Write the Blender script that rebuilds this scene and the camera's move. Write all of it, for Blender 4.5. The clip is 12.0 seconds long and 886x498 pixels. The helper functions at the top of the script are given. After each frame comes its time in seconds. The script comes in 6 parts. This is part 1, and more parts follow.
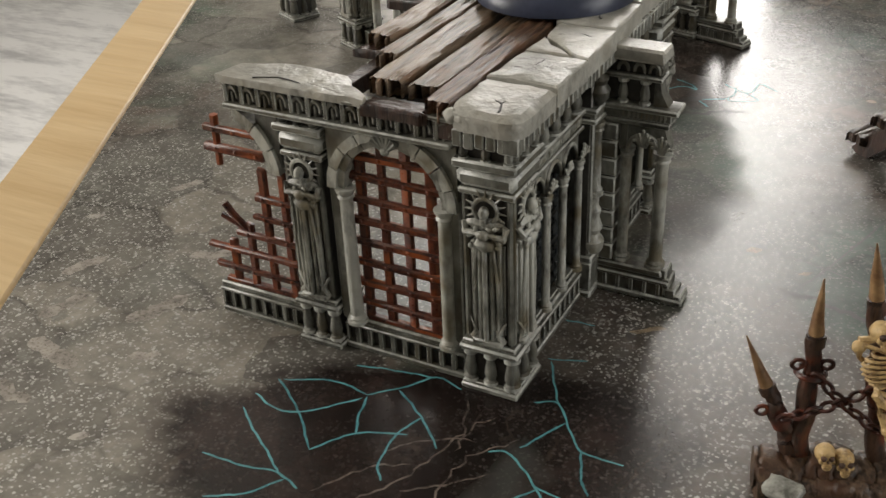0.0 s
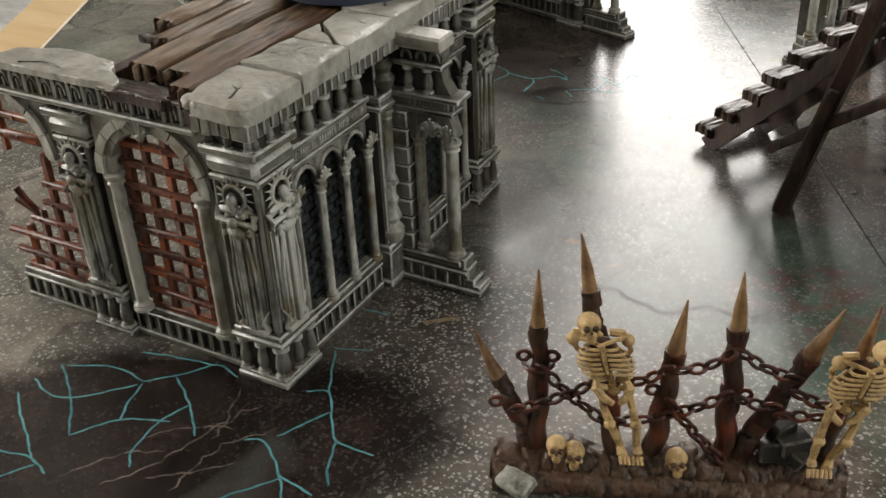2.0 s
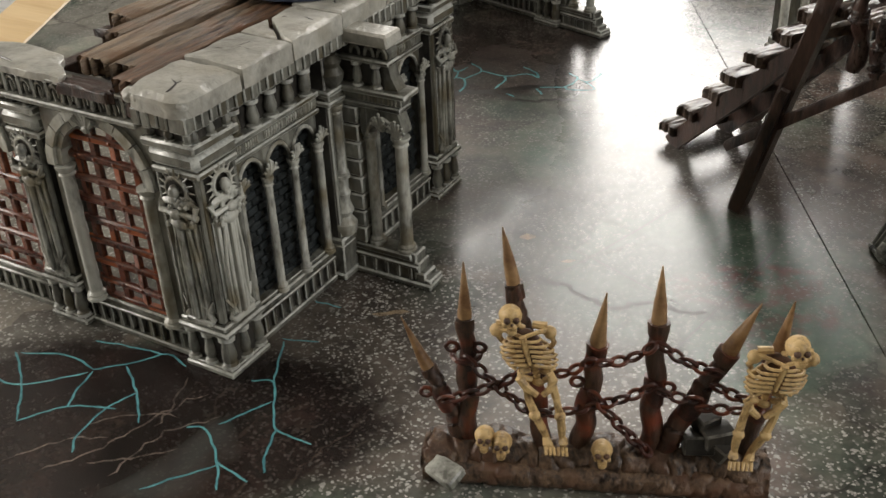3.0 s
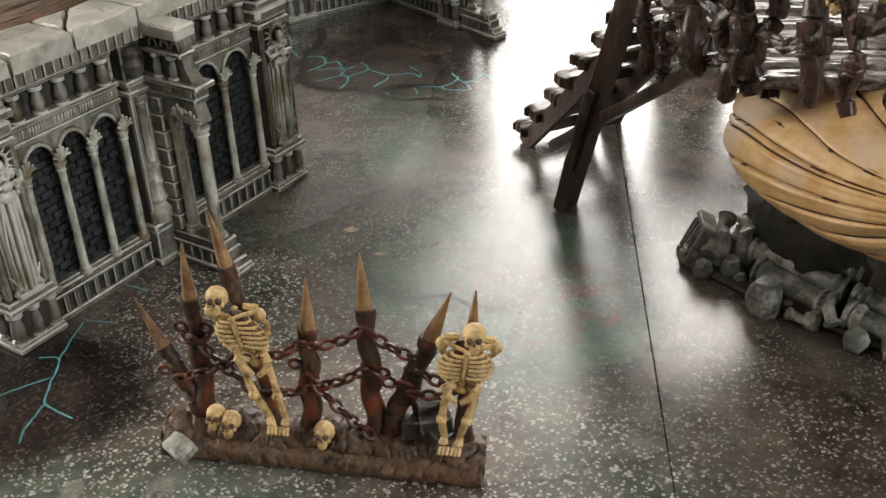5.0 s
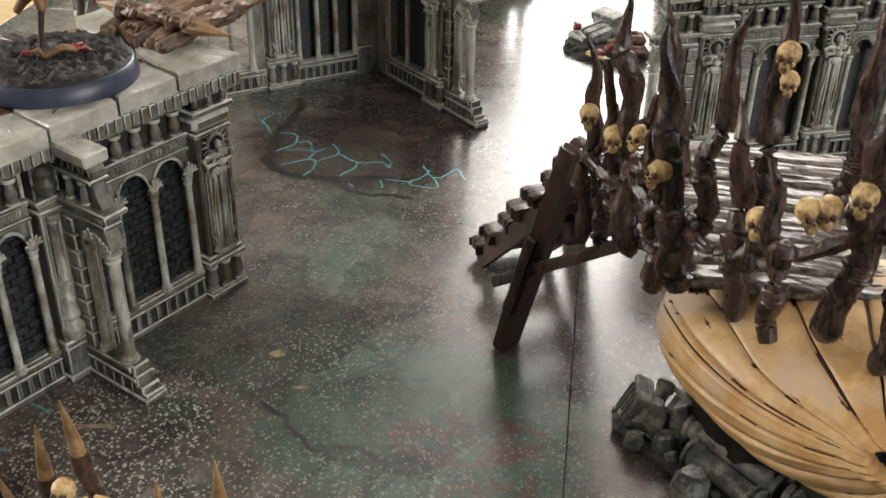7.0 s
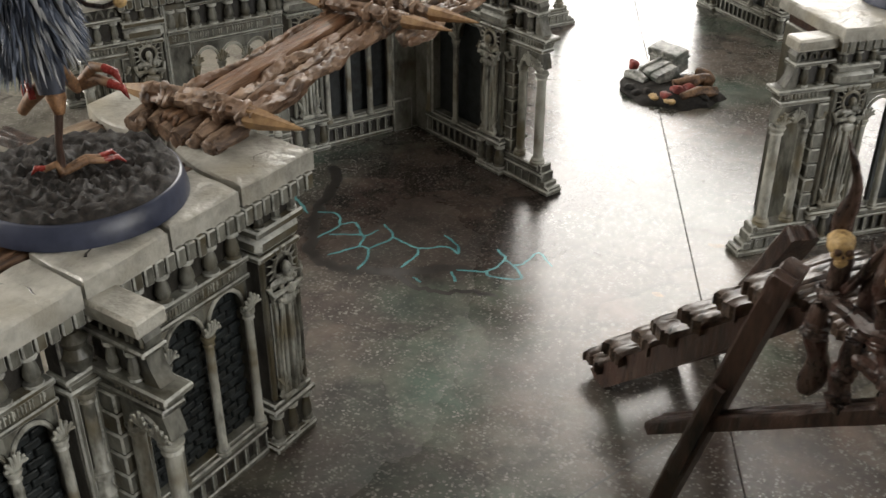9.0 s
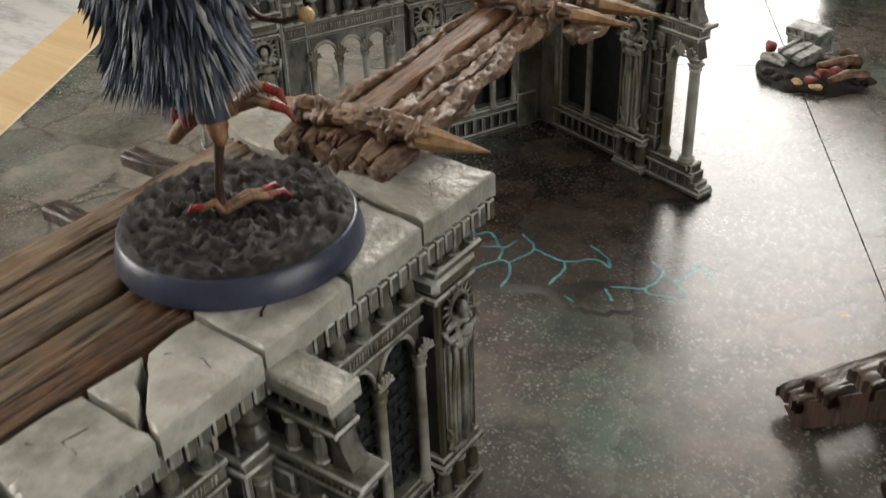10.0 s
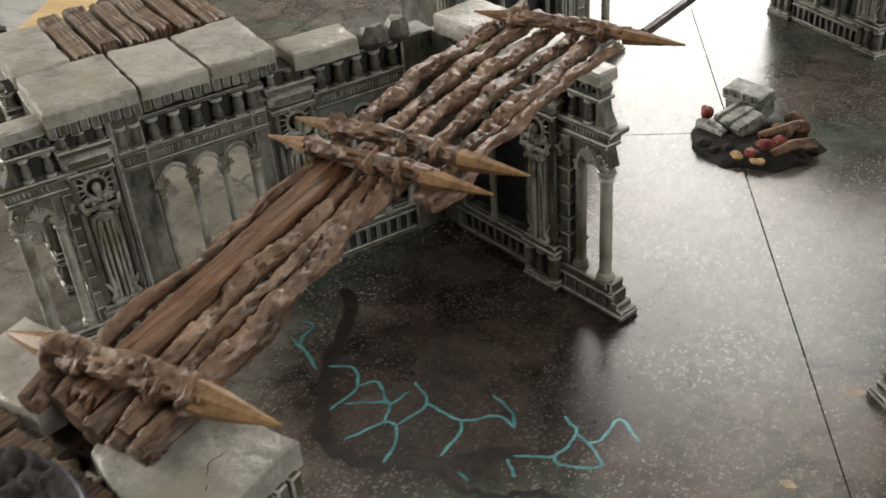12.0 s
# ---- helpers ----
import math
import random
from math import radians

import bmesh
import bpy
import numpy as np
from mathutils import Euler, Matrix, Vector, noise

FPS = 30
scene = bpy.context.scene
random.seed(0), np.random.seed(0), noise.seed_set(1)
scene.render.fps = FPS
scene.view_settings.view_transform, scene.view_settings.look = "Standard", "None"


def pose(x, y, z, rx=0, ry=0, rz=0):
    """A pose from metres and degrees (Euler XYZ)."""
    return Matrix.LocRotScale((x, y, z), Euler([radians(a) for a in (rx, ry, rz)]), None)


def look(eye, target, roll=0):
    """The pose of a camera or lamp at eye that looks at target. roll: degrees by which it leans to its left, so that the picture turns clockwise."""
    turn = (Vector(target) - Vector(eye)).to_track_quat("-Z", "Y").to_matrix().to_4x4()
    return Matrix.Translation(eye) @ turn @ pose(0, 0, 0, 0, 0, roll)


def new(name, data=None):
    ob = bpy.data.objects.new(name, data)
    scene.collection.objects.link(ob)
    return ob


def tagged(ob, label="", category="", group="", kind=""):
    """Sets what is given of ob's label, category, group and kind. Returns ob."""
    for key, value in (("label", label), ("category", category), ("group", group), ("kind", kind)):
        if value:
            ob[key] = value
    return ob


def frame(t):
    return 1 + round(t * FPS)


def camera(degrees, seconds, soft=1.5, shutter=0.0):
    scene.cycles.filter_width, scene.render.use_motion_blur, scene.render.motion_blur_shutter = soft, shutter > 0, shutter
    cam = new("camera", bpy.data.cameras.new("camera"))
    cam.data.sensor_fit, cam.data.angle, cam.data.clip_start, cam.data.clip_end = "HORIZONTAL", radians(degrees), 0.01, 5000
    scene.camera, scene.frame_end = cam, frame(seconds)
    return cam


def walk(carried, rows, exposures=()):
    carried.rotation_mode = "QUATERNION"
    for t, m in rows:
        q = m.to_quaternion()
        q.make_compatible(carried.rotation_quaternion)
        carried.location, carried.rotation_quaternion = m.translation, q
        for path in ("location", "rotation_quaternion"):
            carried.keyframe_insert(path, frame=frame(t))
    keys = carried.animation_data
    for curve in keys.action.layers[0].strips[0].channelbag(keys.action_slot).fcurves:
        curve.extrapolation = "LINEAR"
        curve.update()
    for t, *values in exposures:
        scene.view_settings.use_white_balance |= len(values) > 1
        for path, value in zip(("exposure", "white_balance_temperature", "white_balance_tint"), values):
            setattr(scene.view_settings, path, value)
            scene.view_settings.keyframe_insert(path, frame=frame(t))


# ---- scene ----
cam = camera(46.0, 12.0, shutter=0.3)
PATH = [
    (0, (0.773, -1.697, 1.53), (-0.063, -0.198, 0.503), -2.7),
    (0.5, (0.846, -1.663, 1.523), (0.007, -0.168, 0.492), -2.7),
    (1, (0.94, -1.613, 1.497), (0.095, -0.123, 0.464), -2.6),
    (1.5, (1.129, -1.495, 1.5), (0.285, -0.006, 0.466), -2.4),
    (2, (1.252, -1.429, 1.495), (0.395, 0.048, 0.455), -2.6),
    (2.5, (1.335, -1.406, 1.486), (0.462, 0.066, 0.451), -2.7),
    (3, (1.41, -1.382, 1.498), (0.53, 0.081, 0.456), -2.5),
    (3.5, (1.519, -1.322, 1.487), (0.63, 0.139, 0.449), -2.5),
    (3.7, (1.585, -1.288, 1.467), (0.689, 0.171, 0.434), -2.6),
    (5.3, (2.031, -1.113, 1.497), (1.045, 0.293, 0.471), -2.0),
    (5.5, (2.068, -1.101, 1.523), (1.047, 0.288, 0.508), -1.9),
    (6, (2.234, -1.005, 1.539), (1.158, 0.342, 0.526), -1.7),
    (6.5, (2.185, -0.858, 1.577), (1.118, 0.496, 0.563), -0.6),
    (7, (2.029, -0.7, 1.723), (1.022, 0.684, 0.688), 1.0),
    (7.1, (1.971, -0.71, 1.738), (1.001, 0.701, 0.704), 1.0),
    (7.5, (1.87, -0.636, 1.794), (0.882, 0.757, 0.753), 1.2),
    (7.7, (1.802, -0.598, 1.834), (0.826, 0.804, 0.794), 1.4),
    (9.3, (1.17, -0.351, 1.574), (0.236, 1.088, 0.546), -0.1),
    (9.5, (1.069, -0.369, 1.541), (0.119, 1.048, 0.497), -1.1),
    (10, (0.91, -0.255, 1.604), (-0.092, 1.104, 0.532), -2.3),
    (10.5, (0.821, -0.059, 1.66), (-0.183, 1.295, 0.582), -3.0),
    (11, (0.809, 0.129, 1.667), (-0.18, 1.485, 0.578), -4.2),
    (11.5, (0.799, 0.228, 1.679), (-0.183, 1.587, 0.589), -4.6),
    (12, (0.797, 0.4, 1.688), (-0.174, 1.765, 0.595), -4.9),
]
# The path is kept in decimetres; the world is in metres, the things are drawn in millimetres.
DM, MM = 0.1, 0.001
walk(cam, [(t, look([DM * v for v in eye], [DM * v for v in target], roll)) for t, eye, target, roll in PATH], exposures=[(0.0, -0.10), (2.5, 0.05), (3.5, 0.16), (5.5, 0.58), (6.5, 0.58), (7.5, 0.46), (9.3, 0.12), (10.0, 0.06), (12.0, -0.08)])

# ---- light ----
world = bpy.data.worlds.new("sky")
scene.world = world
world.use_nodes = True
sky = world.node_tree.nodes.new("ShaderNodeTexSky")
sky.sky_type, sky.sun_disc = "NISHITA", False
sky.sun_elevation, sky.sun_rotation = radians(38), radians(200)
world.node_tree.links.new(sky.outputs[0], world.node_tree.nodes["Background"].inputs[0])
world.node_tree.nodes["Background"].inputs[1].default_value = 0.12


def area_lamp(name, eye, target, sx, sy, power, color):
    data = bpy.data.lights.new(name, "AREA")
    data.shape, data.size, data.size_y, data.energy, data.color = "RECTANGLE", sx, sy, power, color
    ob = new(name, data)
    ob.matrix_world = look(eye, target)
    return ob


WIN = (-0.835, 2.45, 1.08)
area_lamp("window_daylight", (WIN[0], WIN[1] - 0.02, WIN[2]), (WIN[0], 0.0, WIN[2] - 0.9), 1.23, 1.35, 49.0, (1.0, 0.945, 0.875))
area_lamp("west_daylight", (-3.18, -1.05, 0.95), (0.0, 0.0, 0.0), 1.6, 1.3, 90.0, (1.0, 0.935, 0.85))
# No window is seen on this side; lamp added to lift east-facing stone.
area_lamp("side_daylight", (2.58, 0.15, 0.95), (0.0, 0.0, 0.0), 1.6, 1.3, 33.0, (1.0, 0.96, 0.90))

# ---- materials ----


def material(name, dark, light, size, rough=0.6, bump=0.3, stretch=(1, 1, 1), spread=(0.35, 0.65), fine=6.0, tint=None, metal=0.0, varied=0.12, coat=0.0):
    """Two colours mixed by noise at two scales (size in mm), with a fine bump; tint: a third colour in patches."""
    m = bpy.data.materials.new(name)
    m.use_nodes = True
    nt = m.node_tree
    b = nt.nodes["Principled BSDF"]
    N = lambda kind: nt.nodes.new(kind)
    L = nt.links.new
    co, mp, info = N("ShaderNodeTexCoord"), N("ShaderNodeMapping"), N("ShaderNodeObjectInfo")
    add = N("ShaderNodeVectorMath")
    add.operation = "ADD"
    off = N("ShaderNodeVectorMath")
    off.operation = "SCALE"
    off.inputs[0].default_value = (0.13, 0.29, 0.41)
    L(info.outputs["Random"], off.inputs["Scale"])
    L(co.outputs["Object"], add.inputs[0])
    L(off.outputs[0], add.inputs[1])
    mp.inputs["Scale"].default_value = stretch
    L(add.outputs[0], mp.inputs[0])
    n1, n2 = N("ShaderNodeTexNoise"), N("ShaderNodeTexNoise")
    n1.inputs["Scale"].default_value, n1.inputs["Detail"].default_value, n1.inputs["Roughness"].default_value = 1000 / size, 5, 0.62
    n2.inputs["Scale"].default_value, n2.inputs["Detail"].default_value = 1000 / size * fine, 4
    L(mp.outputs[0], n1.inputs[0])
    L(mp.outputs[0], n2.inputs[0])
    mixf = N("ShaderNodeMath")
    mixf.operation = "MULTIPLY_ADD"
    mixf.inputs[1].default_value, mixf.inputs[2].default_value = 0.35, -0.17
    L(n2.outputs[0], mixf.inputs[0])
    total = N("ShaderNodeMath")
    L(n1.outputs[0], total.inputs[0])
    L(mixf.outputs[0], total.inputs[1])
    rnd = N("ShaderNodeMath")
    rnd.operation = "MULTIPLY_ADD"
    rnd.inputs[1].default_value, rnd.inputs[2].default_value = varied, -varied / 2
    L(info.outputs["Random"], rnd.inputs[0])
    t2 = N("ShaderNodeMath")
    L(total.outputs[0], t2.inputs[0])
    L(rnd.outputs[0], t2.inputs[1])
    ramp = N("ShaderNodeValToRGB")
    ramp.color_ramp.elements[0].position, ramp.color_ramp.elements[1].position = spread
    ramp.color_ramp.elements[0].color, ramp.color_ramp.elements[1].color = (*dark, 1), (*light, 1)
    L(t2.outputs[0], ramp.inputs[0])
    color = ramp.outputs[0]
    if tint:
        n3, r3, mx = N("ShaderNodeTexNoise"), N("ShaderNodeValToRGB"), N("ShaderNodeMix")
        n3.inputs["Scale"].default_value, n3.inputs["Detail"].default_value = 1000 / size * 0.45, 3
        L(add.outputs[0], n3.inputs[0])
        r3.color_ramp.elements[0].position, r3.color_ramp.elements[1].position = 0.5, 0.68
        L(n3.outputs[0], r3.inputs[0])
        mx.data_type = "RGBA"
        L(r3.outputs[0], mx.inputs[0])
        L(color, mx.inputs[6])
        mx.inputs[7].default_value = (*tint, 1)
        color = mx.outputs[2]
    L(color, b.inputs["Base Color"])
    rr = N("ShaderNodeMath")
    rr.operation = "MULTIPLY_ADD"
    rr.inputs[1].default_value, rr.inputs[2].default_value = 0.3, rough - 0.15
    L(n2.outputs[0], rr.inputs[0])
    L(rr.outputs[0], b.inputs["Roughness"])
    b.inputs["Metallic"].default_value = metal
    b.inputs["Coat Weight"].default_value, b.inputs["Coat Roughness"].default_value = coat, 0.2
    if bump:
        bp = N("ShaderNodeBump")
        bp.inputs["Strength"].default_value, bp.inputs["Distance"].default_value = bump, size * 0.00012
        L(total.outputs[0], bp.inputs["Height"])
        L(bp.outputs[0], b.inputs["Normal"])
    return m


STONE = material("stone", (0.040, 0.039, 0.032), (0.252, 0.254, 0.220), 6.5, 0.42, 0.6, (1, 1, 0.5), (0.32, 0.66), 5, (0.090, 0.076, 0.045), 0.0, 0.16, 0.2)
RELIEF = material("relief", (0.10, 0.099, 0.083), (0.50, 0.503, 0.45), 5.0, 0.40, 0.6, (1, 1, 0.4), (0.30, 0.58), 5, (0.19, 0.164, 0.105), 0.0, 0.16, 0.2)
# Dark rock; on recessed cores, black wash plus crevice shade put into the colour.
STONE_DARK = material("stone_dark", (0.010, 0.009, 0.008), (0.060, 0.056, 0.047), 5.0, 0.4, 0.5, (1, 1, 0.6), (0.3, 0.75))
SLAB = material("slab", (0.25, 0.243, 0.212), (0.50, 0.49, 0.44), 9.0, 0.36, 0.9, (1, 1, 1), (0.30, 0.64), 5, (0.36, 0.335, 0.27))
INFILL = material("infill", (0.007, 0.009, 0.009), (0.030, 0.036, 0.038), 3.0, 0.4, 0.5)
RUST = material("rust", (0.024, 0.009, 0.007), (0.21, 0.056, 0.028), 4.0, 0.32, 0.7, (1, 1, 1), (0.3, 0.72), 5, (0.34, 0.085, 0.022))
RUST_RED = material("rust_red", (0.016, 0.0065, 0.005), (0.105, 0.031, 0.019), 3.4, 0.36, 0.8, (1, 1, 1), (0.32, 0.7), 5, (0.20, 0.05, 0.019))
WOOD_GREY = material("wood_grey", (0.030, 0.020, 0.013), (0.31, 0.228, 0.152), 4.5, 0.38, 1.0, (2.4, 0.13, 2.4), (0.30, 0.72), 7, (0.18, 0.105, 0.06))
WOOD_BROWN = material("wood_brown", (0.026, 0.013, 0.008), (0.27, 0.155, 0.09), 3.4, 0.38, 1.0, (2.6, 0.13, 2.6), (0.32, 0.70), 6, (0.16, 0.075, 0.038))
WOOD_RAMP = material("wood_ramp", (0.014, 0.009, 0.007), (0.17, 0.118, 0.085), 3.2, 0.34, 1.0, (1.6, 0.2, 1.6), (0.36, 0.74), 5, (0.07, 0.040, 0.028))
WOOD_DARK = material("wood_dark", (0.010, 0.006, 0.005), (0.095, 0.054, 0.039), 3.0, 0.34, 1.0, (1.6, 1.6, 0.28), (0.34, 0.74), 5, (0.055, 0.029, 0.021))
WOOD_WORN = material("wood_worn", (0.040, 0.030, 0.025), (0.36, 0.31, 0.275), 2.6, 0.36, 0.8, (0.25, 2, 2), (0.36, 0.66), 3)
BARK = material("bark", (0.055, 0.031, 0.019), (0.36, 0.245, 0.165), 6.0, 0.46, 0.45, (1.6, 0.5, 1.6), (0.34, 0.74), 4, (0.175, 0.098, 0.057))
TIP = material("tip", (0.16, 0.082, 0.034), (0.40, 0.25, 0.118), 5.0, 0.45, 0.5, (1, 1, 1), (0.34, 0.68), 5)
POST = material("post", (0.009, 0.0055, 0.0048), (0.115, 0.070, 0.054), 3.2, 0.30, 0.7, (1.4, 1.4, 0.4), (0.38, 0.76), 4, (0.055, 0.026, 0.020))
BONE = material("bone", (0.13, 0.062, 0.02), (0.60, 0.42, 0.19), 2.0, 0.5, 0.5, (1, 1, 1), (0.28, 0.58), 3)
DOME = material("dome", (0.50, 0.285, 0.105), (0.68, 0.47, 0.245), 9.0, 0.45, 0.3, (1, 1, 1), (0.32, 0.62), 5, (0.54, 0.42, 0.325))
GROOVE = material("groove", (0.04, 0.02, 0.012), (0.11, 0.055, 0.03), 3.0, 0.6)
TEAL = material("teal", (0.045, 0.19, 0.215), (0.15, 0.46, 0.50), 4.0, 0.35, 0.0)
ROCK_LINE = material("rock_line", (0.03, 0.023, 0.019), (0.20, 0.158, 0.13), 5.0, 0.3, 0.0, (1, 1, 1), (0.4, 0.66))
PALE_PRINT = material("pale_print", (0.17, 0.152, 0.13), (0.42, 0.38, 0.33), 5.0, 0.3, 0.0, (1, 1, 1), (0.34, 0.62))
TAN_PRINT = material("tan_print", (0.14, 0.10, 0.06), (0.42, 0.31, 0.19), 3.0, 0.3, 0.0)
CRACK = material("crack", (0.012, 0.010, 0.009), (0.035, 0.03, 0.027), 5.0, 0.35, 0.0)
EARTH = material("earth", (0.004, 0.0035, 0.003), (0.040, 0.031, 0.026), 1.2, 0.72, 1.0, (1, 1, 1), (0.42, 0.8), 3)
RIM = material("rim", (0.020, 0.025, 0.046), (0.046, 0.055, 0.092), 12.0, 0.35, 0.1)
FEATHER = material("feather", (0.018, 0.025, 0.042), (0.135, 0.16, 0.215), 5.0, 0.5, 0.5, (1, 1, 0.25), (0.3, 0.7), 3)
FEATHER_PALE = material("feather_pale", (0.16, 0.17, 0.19), (0.42, 0.43, 0.44), 5.0, 0.5, 0.5, (1, 1, 0.3))
LOG_WOOD = material("log_wood", (0.018, 0.011, 0.008), (0.20, 0.128, 0.080), 3.4, 0.38, 1.0, (1.2, 1.2, 0.6), (0.34, 0.72), 4, (0.115, 0.058, 0.034))
STAKE = material("stake", (0.013, 0.0075, 0.006), (0.120, 0.066, 0.043), 3.0, 0.34, 1.0, (1.6, 1.6, 0.35), (0.34, 0.74), 5, (0.21, 0.050, 0.022))
FEATHER_DARK = material("feather_dark", (0.015, 0.018, 0.028), (0.07, 0.08, 0.11), 5.0, 0.45, 0.5, (1, 1, 0.3))
SKIN = material("skin", (0.07, 0.03, 0.014), (0.40, 0.22, 0.11), 2.4, 0.45, 0.6, (1, 1, 1), (0.32, 0.68))
CLAW = material("claw", (0.10, 0.010, 0.009), (0.32, 0.05, 0.04), 3.0, 0.25, 0.2)
RUBBLE = material("rubble", (0.048, 0.051, 0.046), (0.43, 0.435, 0.40), 4.5, 0.4, 0.7, (1, 1, 1), (0.34, 0.68), 5, (0.10, 0.115, 0.10))
REDS = material("reds", (0.10, 0.015, 0.012), (0.30, 0.06, 0.05), 3.0, 0.45, 0.5)
BROWN = material("brown", (0.06, 0.032, 0.018), (0.30, 0.17, 0.09), 3.0, 0.5, 0.5)
PINE = material("pine", (0.62, 0.43, 0.21), (0.76, 0.57, 0.32), 40.0, 0.5, 0.15, (0.3, 3, 1), (0.3, 0.7), 5)
CEILING_PAINT = material("ceiling_paint", (0.46, 0.45, 0.43), (0.54, 0.53, 0.505), 200.0, 0.8, 0.05)
PLASTER = material("plaster", (0.31, 0.30, 0.275), (0.38, 0.37, 0.345), 200.0, 0.8, 0.05)
# dark tone stands in for the dimmer, unseen end of the room
DIM_WALL = material("dim_wall", (0.085, 0.078, 0.068), (0.12, 0.11, 0.098), 200.0, 0.8, 0.05)
FLOORING = material("flooring", (0.42, 0.42, 0.42), (0.74, 0.74, 0.73), 120.0, 0.35, 0.05, (0.5, 1.6, 1), (0.34, 0.6))
TABLE = material("table", (0.03, 0.03, 0.028), (0.06, 0.055, 0.05), 60.0, 0.6, 0.1)


def board_material():
    """Printed card: grey-green paving with brown burnt ground, gravel specks, the dome's shadow painted in, and a satin
    varnish.
    """
    m = bpy.data.materials.new("board_print")
    m.use_nodes = True
    nt = m.node_tree
    b = nt.nodes["Principled BSDF"]
    N = lambda kind: nt.nodes.new(kind)
    L = nt.links.new
    co = N("ShaderNodeTexCoord")

    def noise_tex(size, detail=5, rough=0.6, dist=0.0):
        n = N("ShaderNodeTexNoise")
        n.inputs["Scale"].default_value, n.inputs["Detail"].default_value, n.inputs["Roughness"].default_value = 1000 / size, detail, rough
        n.inputs["Distortion"].default_value = dist
        L(co.outputs["Object"], n.inputs[0])
        return n.outputs[0]

    def ramp(value, lo, hi, c0=(0, 0, 0), c1=(1, 1, 1)):
        r = N("ShaderNodeValToRGB")
        r.color_ramp.elements[0].position, r.color_ramp.elements[1].position = lo, hi
        r.color_ramp.elements[0].color, r.color_ramp.elements[1].color = (*c0, 1), (*c1, 1)
        L(value, r.inputs[0])
        return r.outputs[0]

    def mix(f, a, c):
        x = N("ShaderNodeMix")
        x.data_type = "RGBA"
        if isinstance(f, float):
            x.inputs[0].default_value = f
        else:
            L(f, x.inputs[0])
        for s, v in ((6, a), (7, c)):
            if isinstance(v, tuple):
                x.inputs[s].default_value = (*v, 1)
            else:
                L(v, x.inputs[s])
        return x.outputs[2]

    def math2(op, a, c):
        x = N("ShaderNodeMath")
        x.operation = op
        for s, v in ((0, a), (1, c)):
            if isinstance(v, float):
                x.inputs[s].default_value = v
            else:
                L(v, x.inputs[s])
        return x.outputs[0]

    def patch(cx, cy, rx, ry, turn):
        """1 inside an uneven ellipse (mm), 0 outside."""
        mp, ln = N("ShaderNodeMapping"), N("ShaderNodeVectorMath")
        mp.vector_type = "TEXTURE"
        mp.inputs["Location"].default_value = (cx * MM, cy * MM, 0)
        mp.inputs["Rotation"].default_value = (0, 0, radians(turn))
        mp.inputs["Scale"].default_value = (rx * MM, ry * MM, 1)
        L(co.outputs["Object"], mp.inputs[0])
        ln.operation = "LENGTH"
        L(mp.outputs[0], ln.inputs[0])
        uneven = math2("ADD", ln.outputs["Value"], math2("MULTIPLY", math2("SUBTRACT", wide, 0.5), 1.3))
        return ramp(uneven, 0.75, 1.15, (1, 1, 1), (0, 0, 0))

    wide, mid, fine = noise_tex(60, 5, 0.6, 0.3), noise_tex(14, 8, 0.72), noise_tex(2.2, 4, 0.7)
    base = ramp(mid, 0.30, 0.70, (0.030, 0.025, 0.022), (0.185, 0.157, 0.134))
    base = mix(math2("MULTIPLY", math2("MAXIMUM", ramp(noise_tex(95, 4), 0.46, 0.62), patch(88, 88, 48, 46, 0)), 0.85), base, mix(ramp(mid, 0.32, 0.68), (0.024, 0.055, 0.041), (0.098, 0.165, 0.125)))
    base = mix(math2("MULTIPLY", ramp(noise_tex(70, 5, 0.6, 0.6), 0.50, 0.66), 0.75), base, mix(ramp(mid, 0.35, 0.65), (0.045, 0.026, 0.023), (0.165, 0.105, 0.092)))
    base = mix(math2("MULTIPLY", math2("MAXIMUM", patch(-128, 0, 92, 140, 0), math2("MAXIMUM", patch(-125, 150, 75, 80, 0), patch(-190, 240, 80, 120, 0))), 0.85), base, mix(ramp(mid, 0.3, 0.7), (0.14, 0.130, 0.112), (0.33, 0.312, 0.272)))
    # cracked plates: each a little lighter or darker, with fine dark joints
    warp, shift = N("ShaderNodeVectorMath"), N("ShaderNodeTexNoise")
    shift.inputs["Scale"].default_value, shift.inputs["Detail"].default_value = 90.0, 6
    L(co.outputs["Object"], shift.inputs[0])
    warp.operation = "MULTIPLY_ADD"
    warp.inputs[1].default_value = (0.011, 0.011, 0.0)
    L(shift.outputs["Color"], warp.inputs[0])
    L(co.outputs["Object"], warp.inputs[2])
    plates, joints = N("ShaderNodeTexVoronoi"), N("ShaderNodeTexVoronoi")
    joints.feature = "DISTANCE_TO_EDGE"
    for v in (plates, joints):
        v.inputs["Scale"].default_value = 1000 / 26
        L(warp.outputs[0], v.inputs[0])
    tone = ramp(plates.outputs["Color"], 0.2, 0.8, (0.72, 0.72, 0.72), (1.3, 1.28, 1.24))
    joint = math2("MULTIPLY", ramp(joints.outputs["Distance"], 0.012, 0.05, (1, 1, 1), (0, 0, 0)), ramp(noise_tex(40, 4), 0.42, 0.6))

    def cracked(x):
        m2 = N("ShaderNodeMix")
        m2.data_type, m2.blend_type = "RGBA", "MULTIPLY"
        m2.inputs[0].default_value = 1.0
        L(x, m2.inputs[6])
        L(tone, m2.inputs[7])
        return mix(math2("MULTIPLY", joint, 0.5), m2.outputs[2], (0.014, 0.011, 0.010))

    base = cracked(base)
    stony = None
